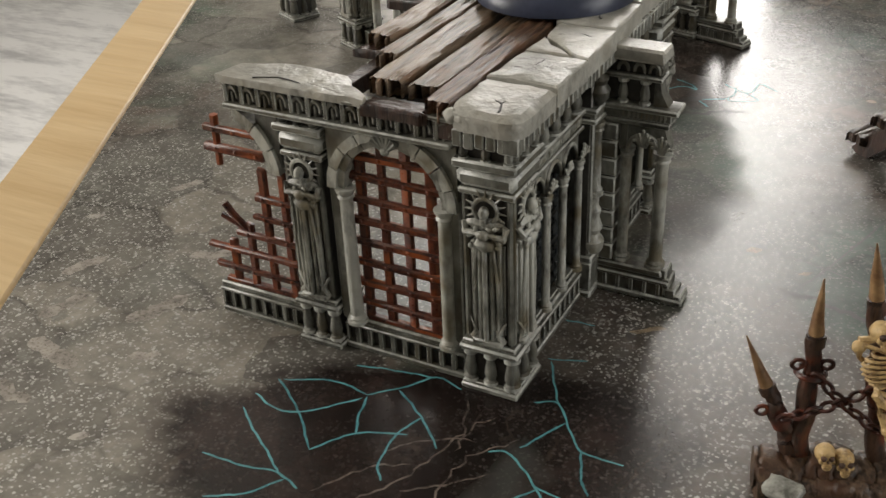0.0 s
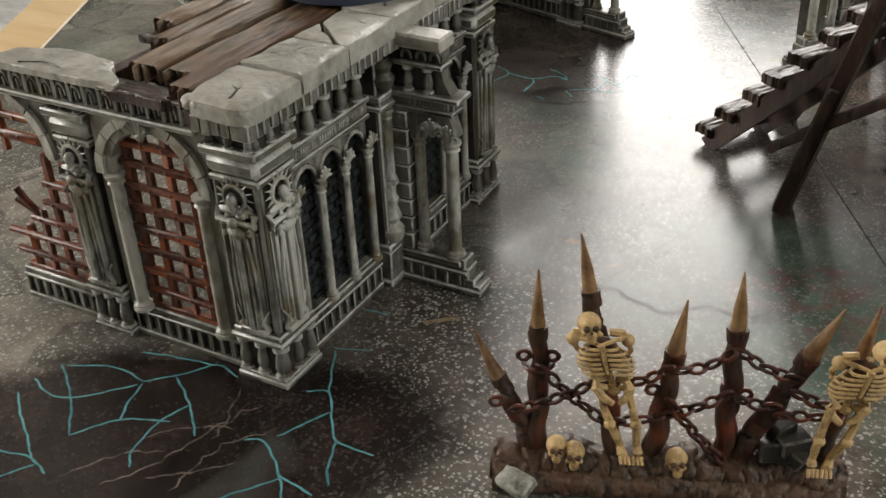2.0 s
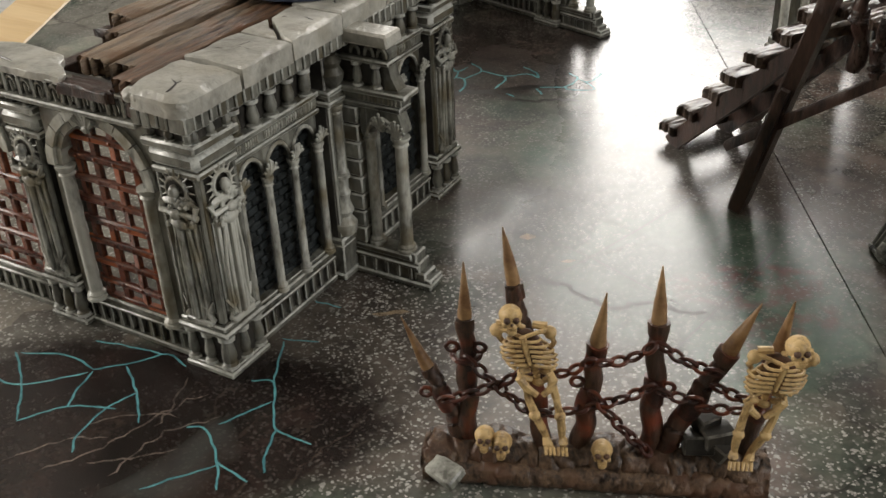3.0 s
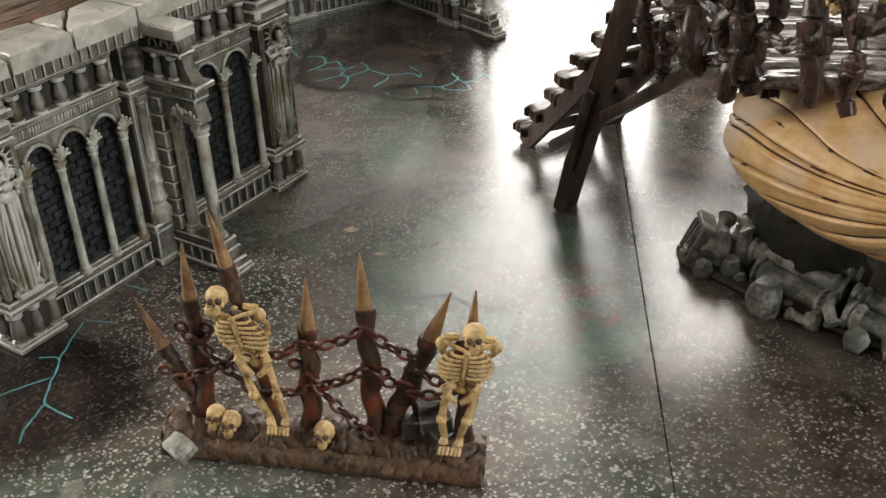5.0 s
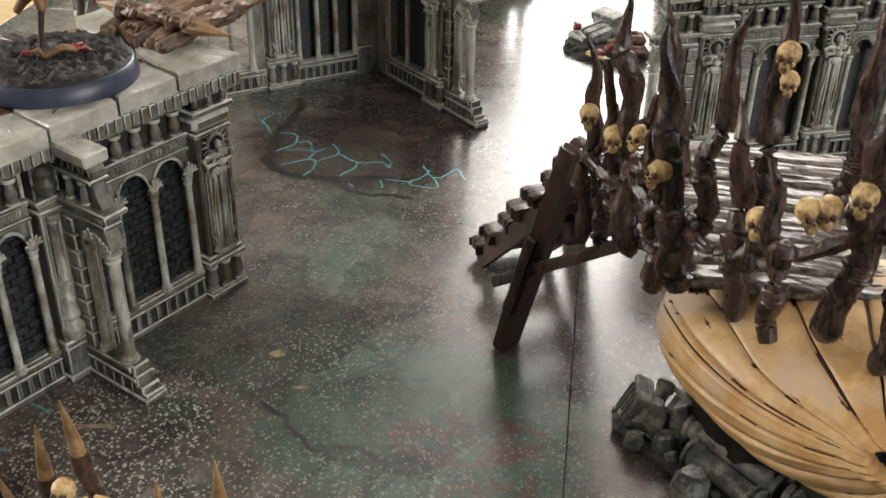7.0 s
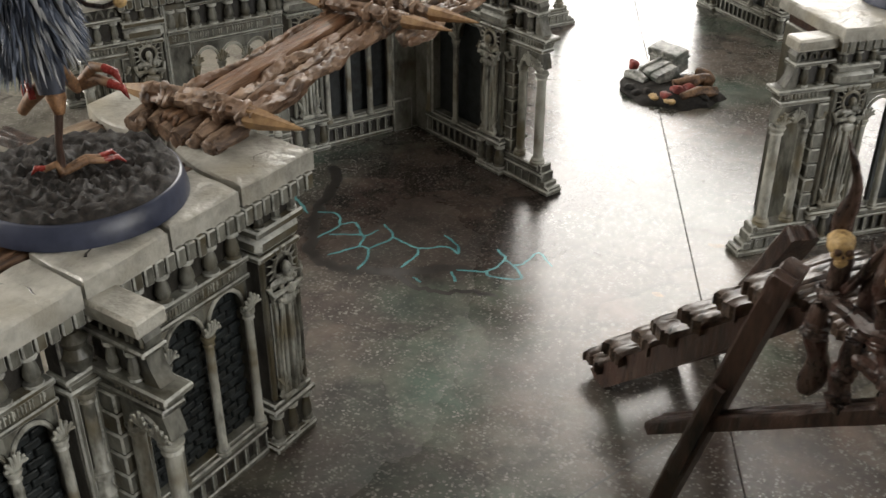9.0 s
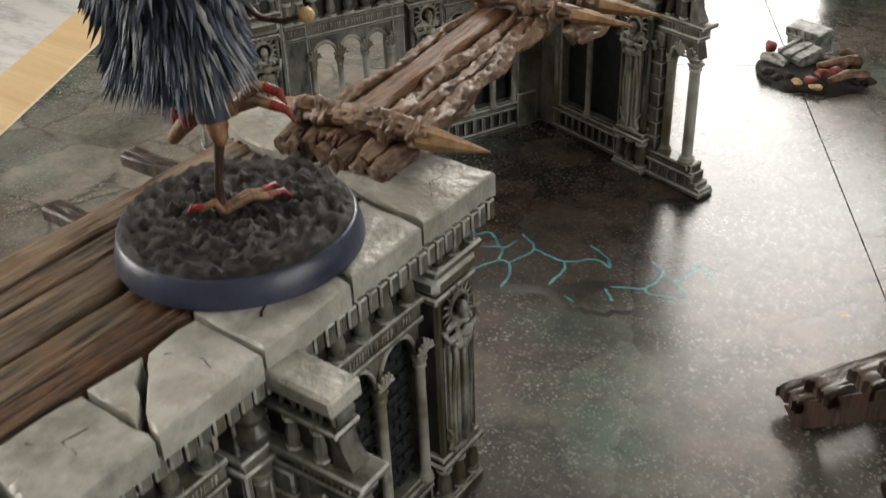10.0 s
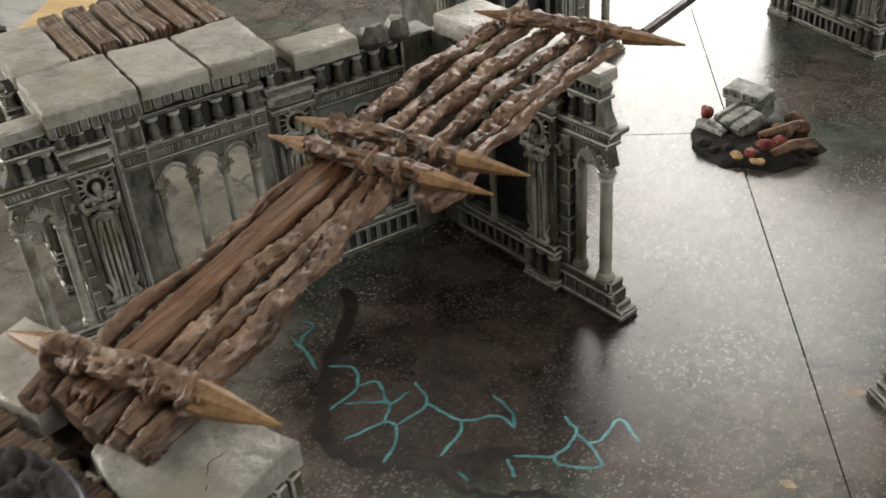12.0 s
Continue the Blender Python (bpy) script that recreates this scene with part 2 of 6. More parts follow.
    for p in ((66, 4, 72, 48, 20), (122, 14, 46, 40, 0), (26, 36, 24, 36, 0), (-130, -10, 90, 130, 0)):
        one = patch(*p)
        stony = one if stony is None else math2("MAXIMUM", stony, one)
    burnt = patch(-12, -26, 62, 38, 20)
    scorched = math2("MAXIMUM", patch(-32, 200, 58, 36, 25), patch(-34, 240, 48, 34, 30))
    streak = N("ShaderNodeTexWave")
    streak.inputs["Scale"].default_value, streak.inputs["Distortion"].default_value, streak.inputs["Detail"].default_value = 34.0, 9.0, 5.0
    streak.inputs["Detail Scale"].default_value = 2.2
    L(co.outputs["Object"], streak.inputs[0])
    charred = mix(ramp(mid, 0.3, 0.75), (0.006, 0.0036, 0.0032), (0.034, 0.0195, 0.017))
    charred = mix(math2("MULTIPLY", ramp(streak.outputs["Fac"], 0.93, 1.0), ramp(noise_tex(22, 3), 0.5, 0.64)), charred, (0.05, 0.037, 0.03))
    base = mix(math2("MULTIPLY", burnt, 0.97), base, cracked(charred))
    base = mix(math2("MULTIPLY", scorched, 0.9), base, cracked(mix(ramp(mid, 0.34, 0.68), (0.014, 0.0105, 0.0095), (0.072, 0.053, 0.046))))
    rosy = math2("MULTIPLY", math2("MAXIMUM", patch(96, 92, 22, 11, 30), patch(108, 78, 18, 8, 60)), ramp(noise_tex(9, 6, 0.7), 0.44, 0.6))
    base = mix(math2("MULTIPLY", rosy, 0.6), base, (0.19, 0.05, 0.055))
    # dark oval in front of the dome: its shadow, painted into the board colour
    base = mix(math2("MULTIPLY", patch(178, 72, 52, 40, -10), 0.6), base, mix(ramp(mid, 0.3, 0.7), (0.016, 0.012, 0.010), (0.060, 0.047, 0.040)))
    base = mix(math2("MULTIPLY", ramp(noise_tex(46, 3, 0.5, 0.4), 0.60, 0.74), 0.34), base, (0.27, 0.285, 0.26))
    # gravel specks: broken, uneven bits, thick in some stretches and thin in others
    warp, shift = N("ShaderNodeVectorMath"), N("ShaderNodeTexNoise")
    shift.inputs["Scale"].default_value, shift.inputs["Detail"].default_value = 420.0, 3
    L(co.outputs["Object"], shift.inputs[0])
    warp.operation = "MULTIPLY_ADD"
    warp.inputs[1].default_value = (0.0022, 0.0022, 0.0)
    L(shift.outputs["Color"], warp.inputs[0])
    L(co.outputs["Object"], warp.inputs[2])
    for size, thr, lo, hi, where, few in ((3.0, 0.17, (0.13, 0.12, 0.108), (0.42, 0.40, 0.365), noise_tex(34, 4), 0.52), (1.5, 0.28, (0.15, 0.14, 0.127), (0.52, 0.50, 0.46), noise_tex(42, 5), 0.42), (0.9, 0.36, (0.17, 0.16, 0.145), (0.60, 0.58, 0.53), noise_tex(30, 5), 0.33), (11.0, 0.22, (0.10, 0.10, 0.085), (0.24, 0.228, 0.20), noise_tex(52, 3), 0.5)):
        v = N("ShaderNodeTexVoronoi")
        v.inputs["Scale"].default_value = 1000 / size
        v.inputs["Randomness"].default_value = 1.0
        L(warp.outputs[0], v.inputs[0])
        d = math2("ADD", v.outputs["Distance"], math2("MULTIPLY", math2("SUBTRACT", fine, 0.5), 0.7))
        dots = ramp(d, thr, thr + 0.05, (1, 1, 1), (0, 0, 0))
        dots = math2("MULTIPLY", math2("MULTIPLY", dots, ramp(math2("ADD", where, math2("MULTIPLY", stony, 0.16)), few, few + 0.26)), ramp(v.outputs["Color"], 0.3, 0.62))
        shade = mix(ramp(v.outputs["Color"], 0.35, 0.8), lo, mix(stony, tuple(0.62 * x for x in hi), hi))
        base = mix(math2("MULTIPLY", dots, math2("SUBTRACT", 0.88, math2("MAXIMUM", math2("MULTIPLY", burnt, 0.8), math2("MULTIPLY", scorched, 0.55)))), base, shade)
    L(base, b.inputs["Base Color"])
    rr = math2("ADD", math2("MULTIPLY", mid, 0.14), 0.165)
    # loose grit along the ruin is matt, the bare painted board glossy
    rr = math2("ADD", rr, math2("MULTIPLY", patch(-16, 135, 34, 88, 12.7), 0.3))
    L(rr, b.inputs["Roughness"])
    b.inputs["Specular IOR Level"].default_value = 0.5
    bp = N("ShaderNodeBump")
    bp.inputs["Strength"].default_value, bp.inputs["Distance"].default_value = 0.16, 0.0004
    L(noise_tex(1.8, 5, 0.7), bp.inputs["Height"])
    L(bp.outputs[0], b.inputs["Normal"])
    return m


BOARD = board_material()

# Edges carry a paler coat over the same stone: dry brush plus painted-in highlights.
WORN_LIT = {"stone": material("stone_edge", (0.22, 0.223, 0.20), (0.56, 0.57, 0.525), 3.0, 0.32, 0.3, (1, 1, 1), (0.3, 0.6)),
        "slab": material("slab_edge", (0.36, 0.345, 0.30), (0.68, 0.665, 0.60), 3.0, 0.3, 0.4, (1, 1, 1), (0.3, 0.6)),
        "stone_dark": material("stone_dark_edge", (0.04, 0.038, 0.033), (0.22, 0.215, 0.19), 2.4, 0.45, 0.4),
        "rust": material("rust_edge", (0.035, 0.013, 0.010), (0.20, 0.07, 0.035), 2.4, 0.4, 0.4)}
# ---- drawing helpers (millimetres) ----
rnd = random.Random(7)


class Geo:
    """Vertices and faces of one mesh."""

    def __init__(self):
        self.v, self.f, self.m, self.e = [], [], [], []

    def add(self, vs, fs, m=0, edges=()):
        n = len(self.v)
        self.e += [len(self.f) + i for i in edges]
        self.v += [Vector(p) for p in vs]
        self.f += [tuple(n + i for i in q) for q in fs]
        self.m += [m] * len(fs)
        return self

    def box(self, x0, x1, y0, y1, z0, z1, c=0.25, m=0, turn=None):
        """A box with chamfered edges."""
        x0, x1, y0, y1, z0, z1 = min(x0, x1), max(x0, x1), min(y0, y1), max(y0, y1), min(z0, z1), max(z0, z1)
        c = min(c, 0.3 * (x1 - x0), 0.3 * (y1 - y0), 0.3 * (z1 - z0))
        i = [(x0 + c, y0 + c), (x1 - c, y0 + c), (x1 - c, y1 - c), (x0 + c, y1 - c)]
        # eight-sided outline, anticlockwise from the front edge
        ring = [(x0 + c, y0), (x1 - c, y0), (x1, y0 + c), (x1, y1 - c), (x1 - c, y1), (x0 + c, y1), (x0, y1 - c), (x0, y0 + c)]
        vs = [(x, y, z0) for x, y in i] + [(x, y, z0 + c) for x, y in ring] + [(x, y, z1 - c) for x, y in ring] + [(x, y, z1) for x, y in i]
        fs = [(3, 2, 1, 0), (20, 21, 22, 23)]
        for k in range(8):
            fs.append((4 + k, 4 + (k + 1) % 8, 12 + (k + 1) % 8, 12 + k))
        for k in range(4):
            a, d = 4 + 2 * k, 4 + (2 * k + 1) % 8
            fs.append((k, (k + 1) % 4, d, a))
            fs.append(((k + 1) % 4, 4 + (2 * k + 2) % 8, d))
            a, d = 12 + 2 * k, 12 + (2 * k + 1) % 8
            fs.append((a, d, 20 + (k + 1) % 4, 20 + k))
            fs.append((d, 12 + (2 * k + 2) % 8, 20 + (k + 1) % 4))
        if turn:
            vs = [turn @ Vector(p) for p in vs]
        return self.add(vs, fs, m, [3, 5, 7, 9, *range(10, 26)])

    def lathe(self, x, y, profile, n=10, m=0, axis=None):
        """A turned body: profile of (radius, height) from the foot up."""
        vs, fs = [], []
        for r, z in profile:
            vs += [Vector((r * math.cos(2 * math.pi * k / n), r * math.sin(2 * math.pi * k / n), z)) for k in range(n)]
        for j in range(len(profile) - 1):
            fs += [(j * n + k, j * n + (k + 1) % n, j * n + n + (k + 1) % n, j * n + n + k) for k in range(n)]
        fs += [tuple(range(n))[::-1], tuple(range(len(vs) - n, len(vs)))]
        vs = [(axis @ p if axis else p + Vector((x, y, 0))) for p in vs]
        most = max(r for r, z in profile)
        rims = [j * n + k for j in range(len(profile) - 1) if min(profile[j][0], profile[j + 1][0]) > 0.93 * most for k in range(n)]
        return self.add(vs, fs, m, rims)

    def tube(self, pts, radii, n=8, m=0, lump=0.0, flat=1.0, size=3.0, twist=0.0, form=None):
        """A tube along points, with uneven radius; flat squeezes it upright."""
        pts = [Vector(p) for p in pts]
        vs, fs = [], []
        up = Vector((0, 0, 1))
        run = 0.0
        for j, p in enumerate(pts):
            d = (pts[min(j + 1, len(pts) - 1)] - pts[max(j - 1, 0)]).normalized()
            s = d.cross(up if abs(d.z) < 0.95 else Vector((0, 1, 0))).normalized()
            w = s.cross(d).normalized()
            r = radii[j] if isinstance(radii, (list, tuple)) else radii
            run += (p - pts[j - 1]).length if j else 0.0
            for k in range(n):
                a = 2 * math.pi * k / n + twist * j
                e = s * math.cos(a) + w * math.sin(a) * flat
                q = p + e * r
                if lump:
                    q = p + e * r * (1 + lump * noise.noise(q / size) + 0.5 * lump * noise.noise(q / size * 2.7))
                if form:
                    q = p + e * r * form(run, a)
                vs.append(q)
        for j in range(len(pts) - 1):
            fs += [(j * n + k, j * n + (k + 1) % n, j * n + n + (k + 1) % n, j * n + n + k) for k in range(n)]
        fs += [tuple(range(n))[::-1], tuple(range(len(vs) - n, len(vs)))]
        return self.add(vs, fs, m)

    def prism(self, outline, y0, y1, m=0, turn=None):
        """An outline of (x, z), anticlockwise seen from the front, drawn out from y0 to y1."""
        n = len(outline)
        vs = [Vector((x, y0, z)) for x, z in outline] + [Vector((x, y1, z)) for x, z in outline]
        fs = [tuple(range(n)), tuple(range(2 * n - 1, n - 1, -1))] + [((k + 1) % n, k, n + k, n + (k + 1) % n) for k in range(n)]
        return self.add([turn @ p for p in vs] if turn else vs, fs, m)

    def blob(self, c, r, n=10, rings=7, lump=0.0, m=0, size=2.0, turn=None):
        """A rounded lump."""
        c = Vector(c)
        r = Vector(r if isinstance(r, (tuple, list)) else (r, r, r))
        vs, fs = [], []
        for j in range(rings + 1):
            t = math.pi * j / rings
            for k in range(n):
                a = 2 * math.pi * k / n
                e = Vector((math.sin(t) * math.cos(a) * r.x, math.sin(t) * math.sin(a) * r.y, -math.cos(t) * r.z))
                if turn:
                    e = turn @ e
                if lump:
                    e *= 1 + lump * noise.noise((c + e) / size)
                vs.append(c + e)
        for j in range(rings):
            fs += [(j * n + k, j * n + (k + 1) % n, j * n + n + (k + 1) % n, j * n + n + k) for k in range(n)]
        return self.add(vs, fs, m)

    def stone(self, c, r, m=0, seed=0, turn=0.0):
        """An angular broken stone."""
        g = random.Random(seed)
        n, vs, fs = 7, [], []
        for j, (z, s) in enumerate(((-1, 0.75), (-0.35, 1.0), (0.45, 0.92), (1, 0.6))):
            vs += [Vector((r[0] * s * g.uniform(0.78, 1.1) * math.cos(2 * math.pi * k / n + turn), r[1] * s * g.uniform(0.78, 1.1) * math.sin(2 * math.pi * k / n + turn), r[2] * (z + g.uniform(-0.12, 0.12)))) + Vector(c) for k in range(n)]
        for j in range(3):
            fs += [(j * n + k, j * n + (k + 1) % n, j * n + n + (k + 1) % n, j * n + n + k) for k in range(n)]
        fs += [tuple(range(n))[::-1], tuple(range(3 * n, 4 * n))]
        return self.add(vs, fs, m)

    def ring(self, c, r, t, n=14, k=6, m=0, turn=None, a0=0.0, a1=360.0, squash=1.0):
        """A ring or an arc of round section, in the xz plane before the turn."""
        c = Vector(c)
        full = a1 - a0 >= 360
        vs, fs = [], []
        steps = n if full else n + 1
        for i in range(steps):
            a = radians(a0 + (a1 - a0) * i / n)
            d = Vector((math.cos(a), 0, math.sin(a) * squash))
            for j in range(k):
                b = 2 * math.pi * j / k
                e = d * (r + t * math.cos(b)) + Vector((0, t * math.sin(b), 0))
                vs.append(c + (turn @ e if turn else e))
        for i in range(n):
            i2 = (i + 1) % steps
            fs += [(i * k + j, i * k + (j + 1) % k, i2 * k + (j + 1) % k, i2 * k + j) for j in range(k)]
        if not full:
            fs += [tuple(range(k)), tuple(range(len(vs) - k, len(vs)))[::-1]]
        return self.add(vs, fs, m)

    def moved(self, M):
        self.v = [M @ p for p in self.v]
        return self

    def rough(self, amount, size):
        self.v = [p + noise.noise_vector(p / size) * amount for p in self.v]
        return self

    def mesh(self, name, mats, smooth=38):
        me = bpy.data.meshes.new(name)
        me.from_pydata([tuple(p * MM) for p in self.v], [], self.f)
        # extra paler slot for edge faces: dry-brushed wear and highlight in one colour
        worn = WORN_LIT.get(mats[0].name)
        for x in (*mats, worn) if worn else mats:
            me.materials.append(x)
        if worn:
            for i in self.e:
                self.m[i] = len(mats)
        me.polygons.foreach_set("material_index", self.m)
        bm = bmesh.new()
        bm.from_mesh(me)
        bmesh.ops.recalc_face_normals(bm, faces=bm.faces)
        bm.to_mesh(me)
        bm.free()
        if smooth:
            me.polygons.foreach_set("use_smooth", [True] * len(me.polygons))
            me.set_sharp_from_angle(angle=radians(smooth))
        return me


def grain(seed, deep=0.25, fine=0.12, long=7.0):
    """A wooden surface for tubes: hollows and ridges that run along the stem."""
    def form(run, a):
        x, y = math.cos(a), math.sin(a)
        return 1 + deep * noise.noise((1.5 * x + 3 * seed, 1.5 * y, run / long)) + fine * noise.noise((4.2 * x, 4.2 * y + 5 * seed, run / long * 1.4)) + 0.5 * fine * noise.noise((9 * x, 9 * y + seed, run / long * 2.2))
    return form


def thing(name, label, category, group="", kind=""):
    return tagged(new(name), label, category, group, kind)


def part(name, geo, mats, parent=None, label="", M=None, smooth=38):
    """One mesh object, under a thing or a part."""
    if M is not None:
        geo.moved(M)
    ob = new(name, geo.mesh(name, mats if isinstance(mats, (list, tuple)) else [mats], smooth))
    ob.parent = parent
    if label:
        ob["label"] = label
    return ob


def solid(name, geo, mats, label, category, group="", kind="", smooth=38):
    return tagged(part(name, geo, mats, None, "", None, smooth), label, category, group, kind)


def rot(z, x=0.0, y=0.0, turn=0.0):
    return Matrix.Translation((x, y, z)) @ Matrix.Rotation(radians(turn), 4, "Z")


I4 = Matrix.Identity(4)

# ---- the room and the table ----


def plate(x0, x1, y0, y1, z0, z1, c=2.0):
    return Geo().box(x0, x1, y0, y1, z0, z1, c)


R = 2450.0
solid("floor", plate(-3200, 2600, -2600, R, -800, -760), FLOORING, "pale grey streaked hard floor of the room", "floor", kind="structure")
solid("ceiling", plate(-3300, 2700, -2700, R + 100, 1750, 1800), CEILING_PAINT, "plain white plaster ceiling", "ceiling", kind="structure")
# Unseen south wall, kept dark so little light bounces onto south faces.
solid("wall_south", plate(-3200, 2600, -2700, -2600, -760, 1750), DIM_WALL, "plain unseen wall, coloured dark to cut fill light", "wall", kind="structure")
east = Geo()
for q in ((-2600, -660, -760, 1750), (960, R, -760, 1750), (-660, 960, -760, 290), (-660, 960, 1610, 1750)):
    east.box(2600, 2700, q[0], q[1], q[2], q[3], 1.0)
solid("wall_east", east, PLASTER, "white plaster wall with a window opening", "wall", kind="structure")
west = Geo()
for q in ((-2600, -1860, -760, 1750), (-240, R, -760, 1750), (-1860, -240, -760, 290), (-1860, -240, 1610, 1750)):
    west.box(-3300, -3200, q[0], q[1], q[2], q[3], 1.0)
solid("wall_west", west, PLASTER, "white plaster wall with a window opening", "wall", kind="structure")
north = Geo()
for q in ((-3200, -1480, -760, 1750), (-190, 2600, -760, 1750), (-1480, -190, -760, 400), (-1480, -190, 1755, 1800)):
    north.box(q[0], q[1], R, R + 100, q[2], q[3], 1.0)
solid("wall_north", north, PLASTER, "white plaster wall with a window opening", "wall", kind="structure")
frame_geo = Geo()
for q in ((-1480, -1440, 400, 1750), (-230, -190, 400, 1750), (-1440, -230, 400, 440), (-1440, -230, 1710, 1750)):
    frame_geo.box(q[0], q[1], R - 10, R + 60, q[2], q[3], 3.0)
window = thing("window_1", "white framed window letting in daylight", "window", kind="structure")
part("window_frame", frame_geo, PLASTER, window)
# Frame around the added side light, out of view.
frame_geo = Geo()
for q in ((920, 960, 290, 1610), (-660, -620, 290, 1610), (-620, 920, 290, 330), (-620, 920, 1570, 1610)):
    frame_geo.box(2590, 2660, q[0], q[1], q[2], q[3], 3.0)
window = thing("window_2", "unseen white framed side window, added for fill light", "window", kind="structure")
part("window_frame", frame_geo, PLASTER, window)

frame_geo = Geo()
for q in ((-1860, -1820, 290, 1610), (-280, -240, 290, 1610), (-1820, -280, 290, 330), (-1820, -280, 1570, 1610)):
    frame_geo.box(-3260, -3190, q[0], q[1], q[2], q[3], 3.0)
window = thing("window_3", "white framed window in the far side wall", "window", kind="structure")
part("window_frame", frame_geo, PLASTER, window)

# Board axes: E1 along the long fold, E2 across it.
E1, E2 = Vector((0.472, -0.882, 0)), Vector((0.882, 0.472, 0))
TURN_B = Matrix(((E2.x, E1.x * -1, 0, 0), (E2.y, E1.y * -1, 0, 0), (0, 0, 1, 0), (0, 0, 0, 1)))


def on_board(s0, s1, t0, t1, z0, z1, c):
    """A plate laid square to the board: s across the long fold, t along it."""
    return Geo().box(s0, s1, t0, t1, z0, z1, c, 0, TURN_B)


table = thing("table", "table with a bare pine edge strip under the printed board", "table")
part("table_top", on_board(-136.4, 620, -420, 900, -40, -4.0, 1), TABLE, table)
part("edge_strip", on_board(-165, -137, -420, 900, -40, -1.0, 1.2), PINE, table, "pale yellow pine edge strip")
for s, t in ((-120, -380), (580, -380), (-120, 860), (580, 860)):
    part("leg", on_board(s, s + 40, t, t + 40, -760, -40, 1), PINE, table)

ground = thing("ground", "printed game board with cracked paving, gravel and burnt earth, satin varnish", "game board", kind="structure")
for s0, s1 in ((-135.5, 149.92), (150.08, 440)):
    for t0, t1 in ((-330, 323.92), (324.08, 705)):
        part("panel", on_board(s0, s1, t0, t1, -3.0, 0.0, 0.14), BOARD, ground)


def ribbon(points, w, z=0.02, ends=0.35, jag=0.32):
    """A flat painted line on the board, tapering at its ends."""
    pts = []
    for a, b in zip(points[:-1], points[1:]):
        a, b = Vector((*a, 0)), Vector((*b, 0))
        k = max(2, int((b - a).length / 1.6))
        side = Vector((a.y - b.y, b.x - a.x, 0)).normalized()
        for i in range(k):
            p = a.lerp(b, i / k)
            pts.append(p + (side * (jag * noise.noise(p / 3.0) + 0.6 * (jag - 0.32) * noise.noise(p / 1.1)) if pts else Vector()))
    pts.append(Vector((*points[-1], 0)))
    g, n = Geo(), len(pts)
    vs = []
    for j, p in enumerate(pts):
        d = (pts[min(j + 1, n - 1)] - pts[max(j - 1, 0)]).normalized()
        s = Vector((-d.y, d.x, 0))
        r = w * (1 + 0.35 * noise.noise(p / 2.0)) * (ends if j in (0, n - 1) else 1) * 0.5
        vs += [p + s * r + Vector((0, 0, z)), p - s * r + Vector((0, 0, z))]
    return g.add(vs, [(2 * j, 2 * j + 1, 2 * j + 3, 2 * j + 2) for j in range(n - 1)])


def rounded(points, n=4):
    """A smooth line through the points."""
    p = [Vector((*q, 0)) for q in points]
    p = [p[0] * 2 - p[1]] + p + [p[-1] * 2 - p[-2]]
    out = []
    for k in range(1, len(p) - 2):
        for i in range(n):
            t = i / n
            v = 0.5 * (2 * p[k] + (p[k + 1] - p[k - 1]) * t + (2 * p[k - 1] - 5 * p[k] + 4 * p[k + 1] - p[k + 2]) * t ** 2 + (3 * p[k] - p[k - 1] - 3 * p[k + 1] + p[k + 2]) * t ** 3)
            out.append((v.x, v.y))
    return out + [(p[-2].x, p[-2].y)]


GLOW_A = (
    ((-55.2, -44.2), (-44.2, -43.6), (-36.3, -42.4), (-29.9, -44.6)), ((-56.4, -27.9), (-49.6, -33.4), (-42.5, -37.9), (-36.3, -42.4)),
    ((-34, -43.5), (-39, -50.5), (-46.5, -54.9)), ((-55.2, -15.8), (-51.1, -18.2), (-43, -24.6), (-34.6, -33.2)),
    ((-56.9, -22.5), (-50.4, -24.7), (-43.6, -23.8), (-33.1, -13.4)), ((-53.9, -15.3), (-42.5, -10.7), (-32.7, -12)),
    ((-32.3, -12.6), (-30.3, -19.8), (-27.9, -24.6)), ((-34.4, -33.5), (-27.9, -24.6), (-17.3, -20.1)),
    ((-32.7, -12), (-25.6, -5.3), (-21.3, 0.6), (-13.7, -1)), ((-40.8, -3.4), (-32.5, -1.4), (-21.1, 0.3)))
GLOW_B = (
    ((-26.7, -7.4), (-17.2, -13.7), (-9.3, -21.4)), ((-17.2, -13.7), (-19.6, -21.1), (-18.5, -30.6), (-15.3, -35.1)),
    ((3.5, 1.9), (8.7, 3.7), (14.8, -4.1), (19.3, -9), (28.8, -9.4)), ((12.6, -2), (6.8, -13.5)), ((19.3, -9), (22.4, -17.1), (25.2, -21.1)),
    ((0, 18.4), (9, 21.3)), ((1.1, 17.6), (8.7, 3.7)), ((1.2, -17.6), (4.5, -16), (10.3, -19.4), (14.6, -23), (19.7, -29.4)),
    ((14.6, -23), (23.8, -24.7)), ((15.1, -23.6), (5.4, -36.6)), ((-2.3, 35.3), (5.4, 35.8)))
GLOW_C = (
    ((-86.0, 203.5), (-81.1, 203.0), (-80.1, 196.0), (-68.9, 189.0)), ((-67.0, 191.5), (-61.3, 194.0), (-55.8, 188.8), (-56.5, 178.5)), ((-55.8, 188.8), (-52.2, 192.6), (-45.1, 187.3), (-43.2, 193.0)),
    ((-54.6, 182.1), (-45.1, 187.3), (-42.4, 180.8)), ((-47.2, 171.8), (-42.4, 180.8), (-39.0, 181.9)), ((-39.0, 181.9), (-35.7, 176.5), (-34.5, 170.3)), ((-39.0, 181.9), (-36.9, 191.8), (-44.0, 197.0)), ((-83.3, 196.2), (-71.8, 191.4)))
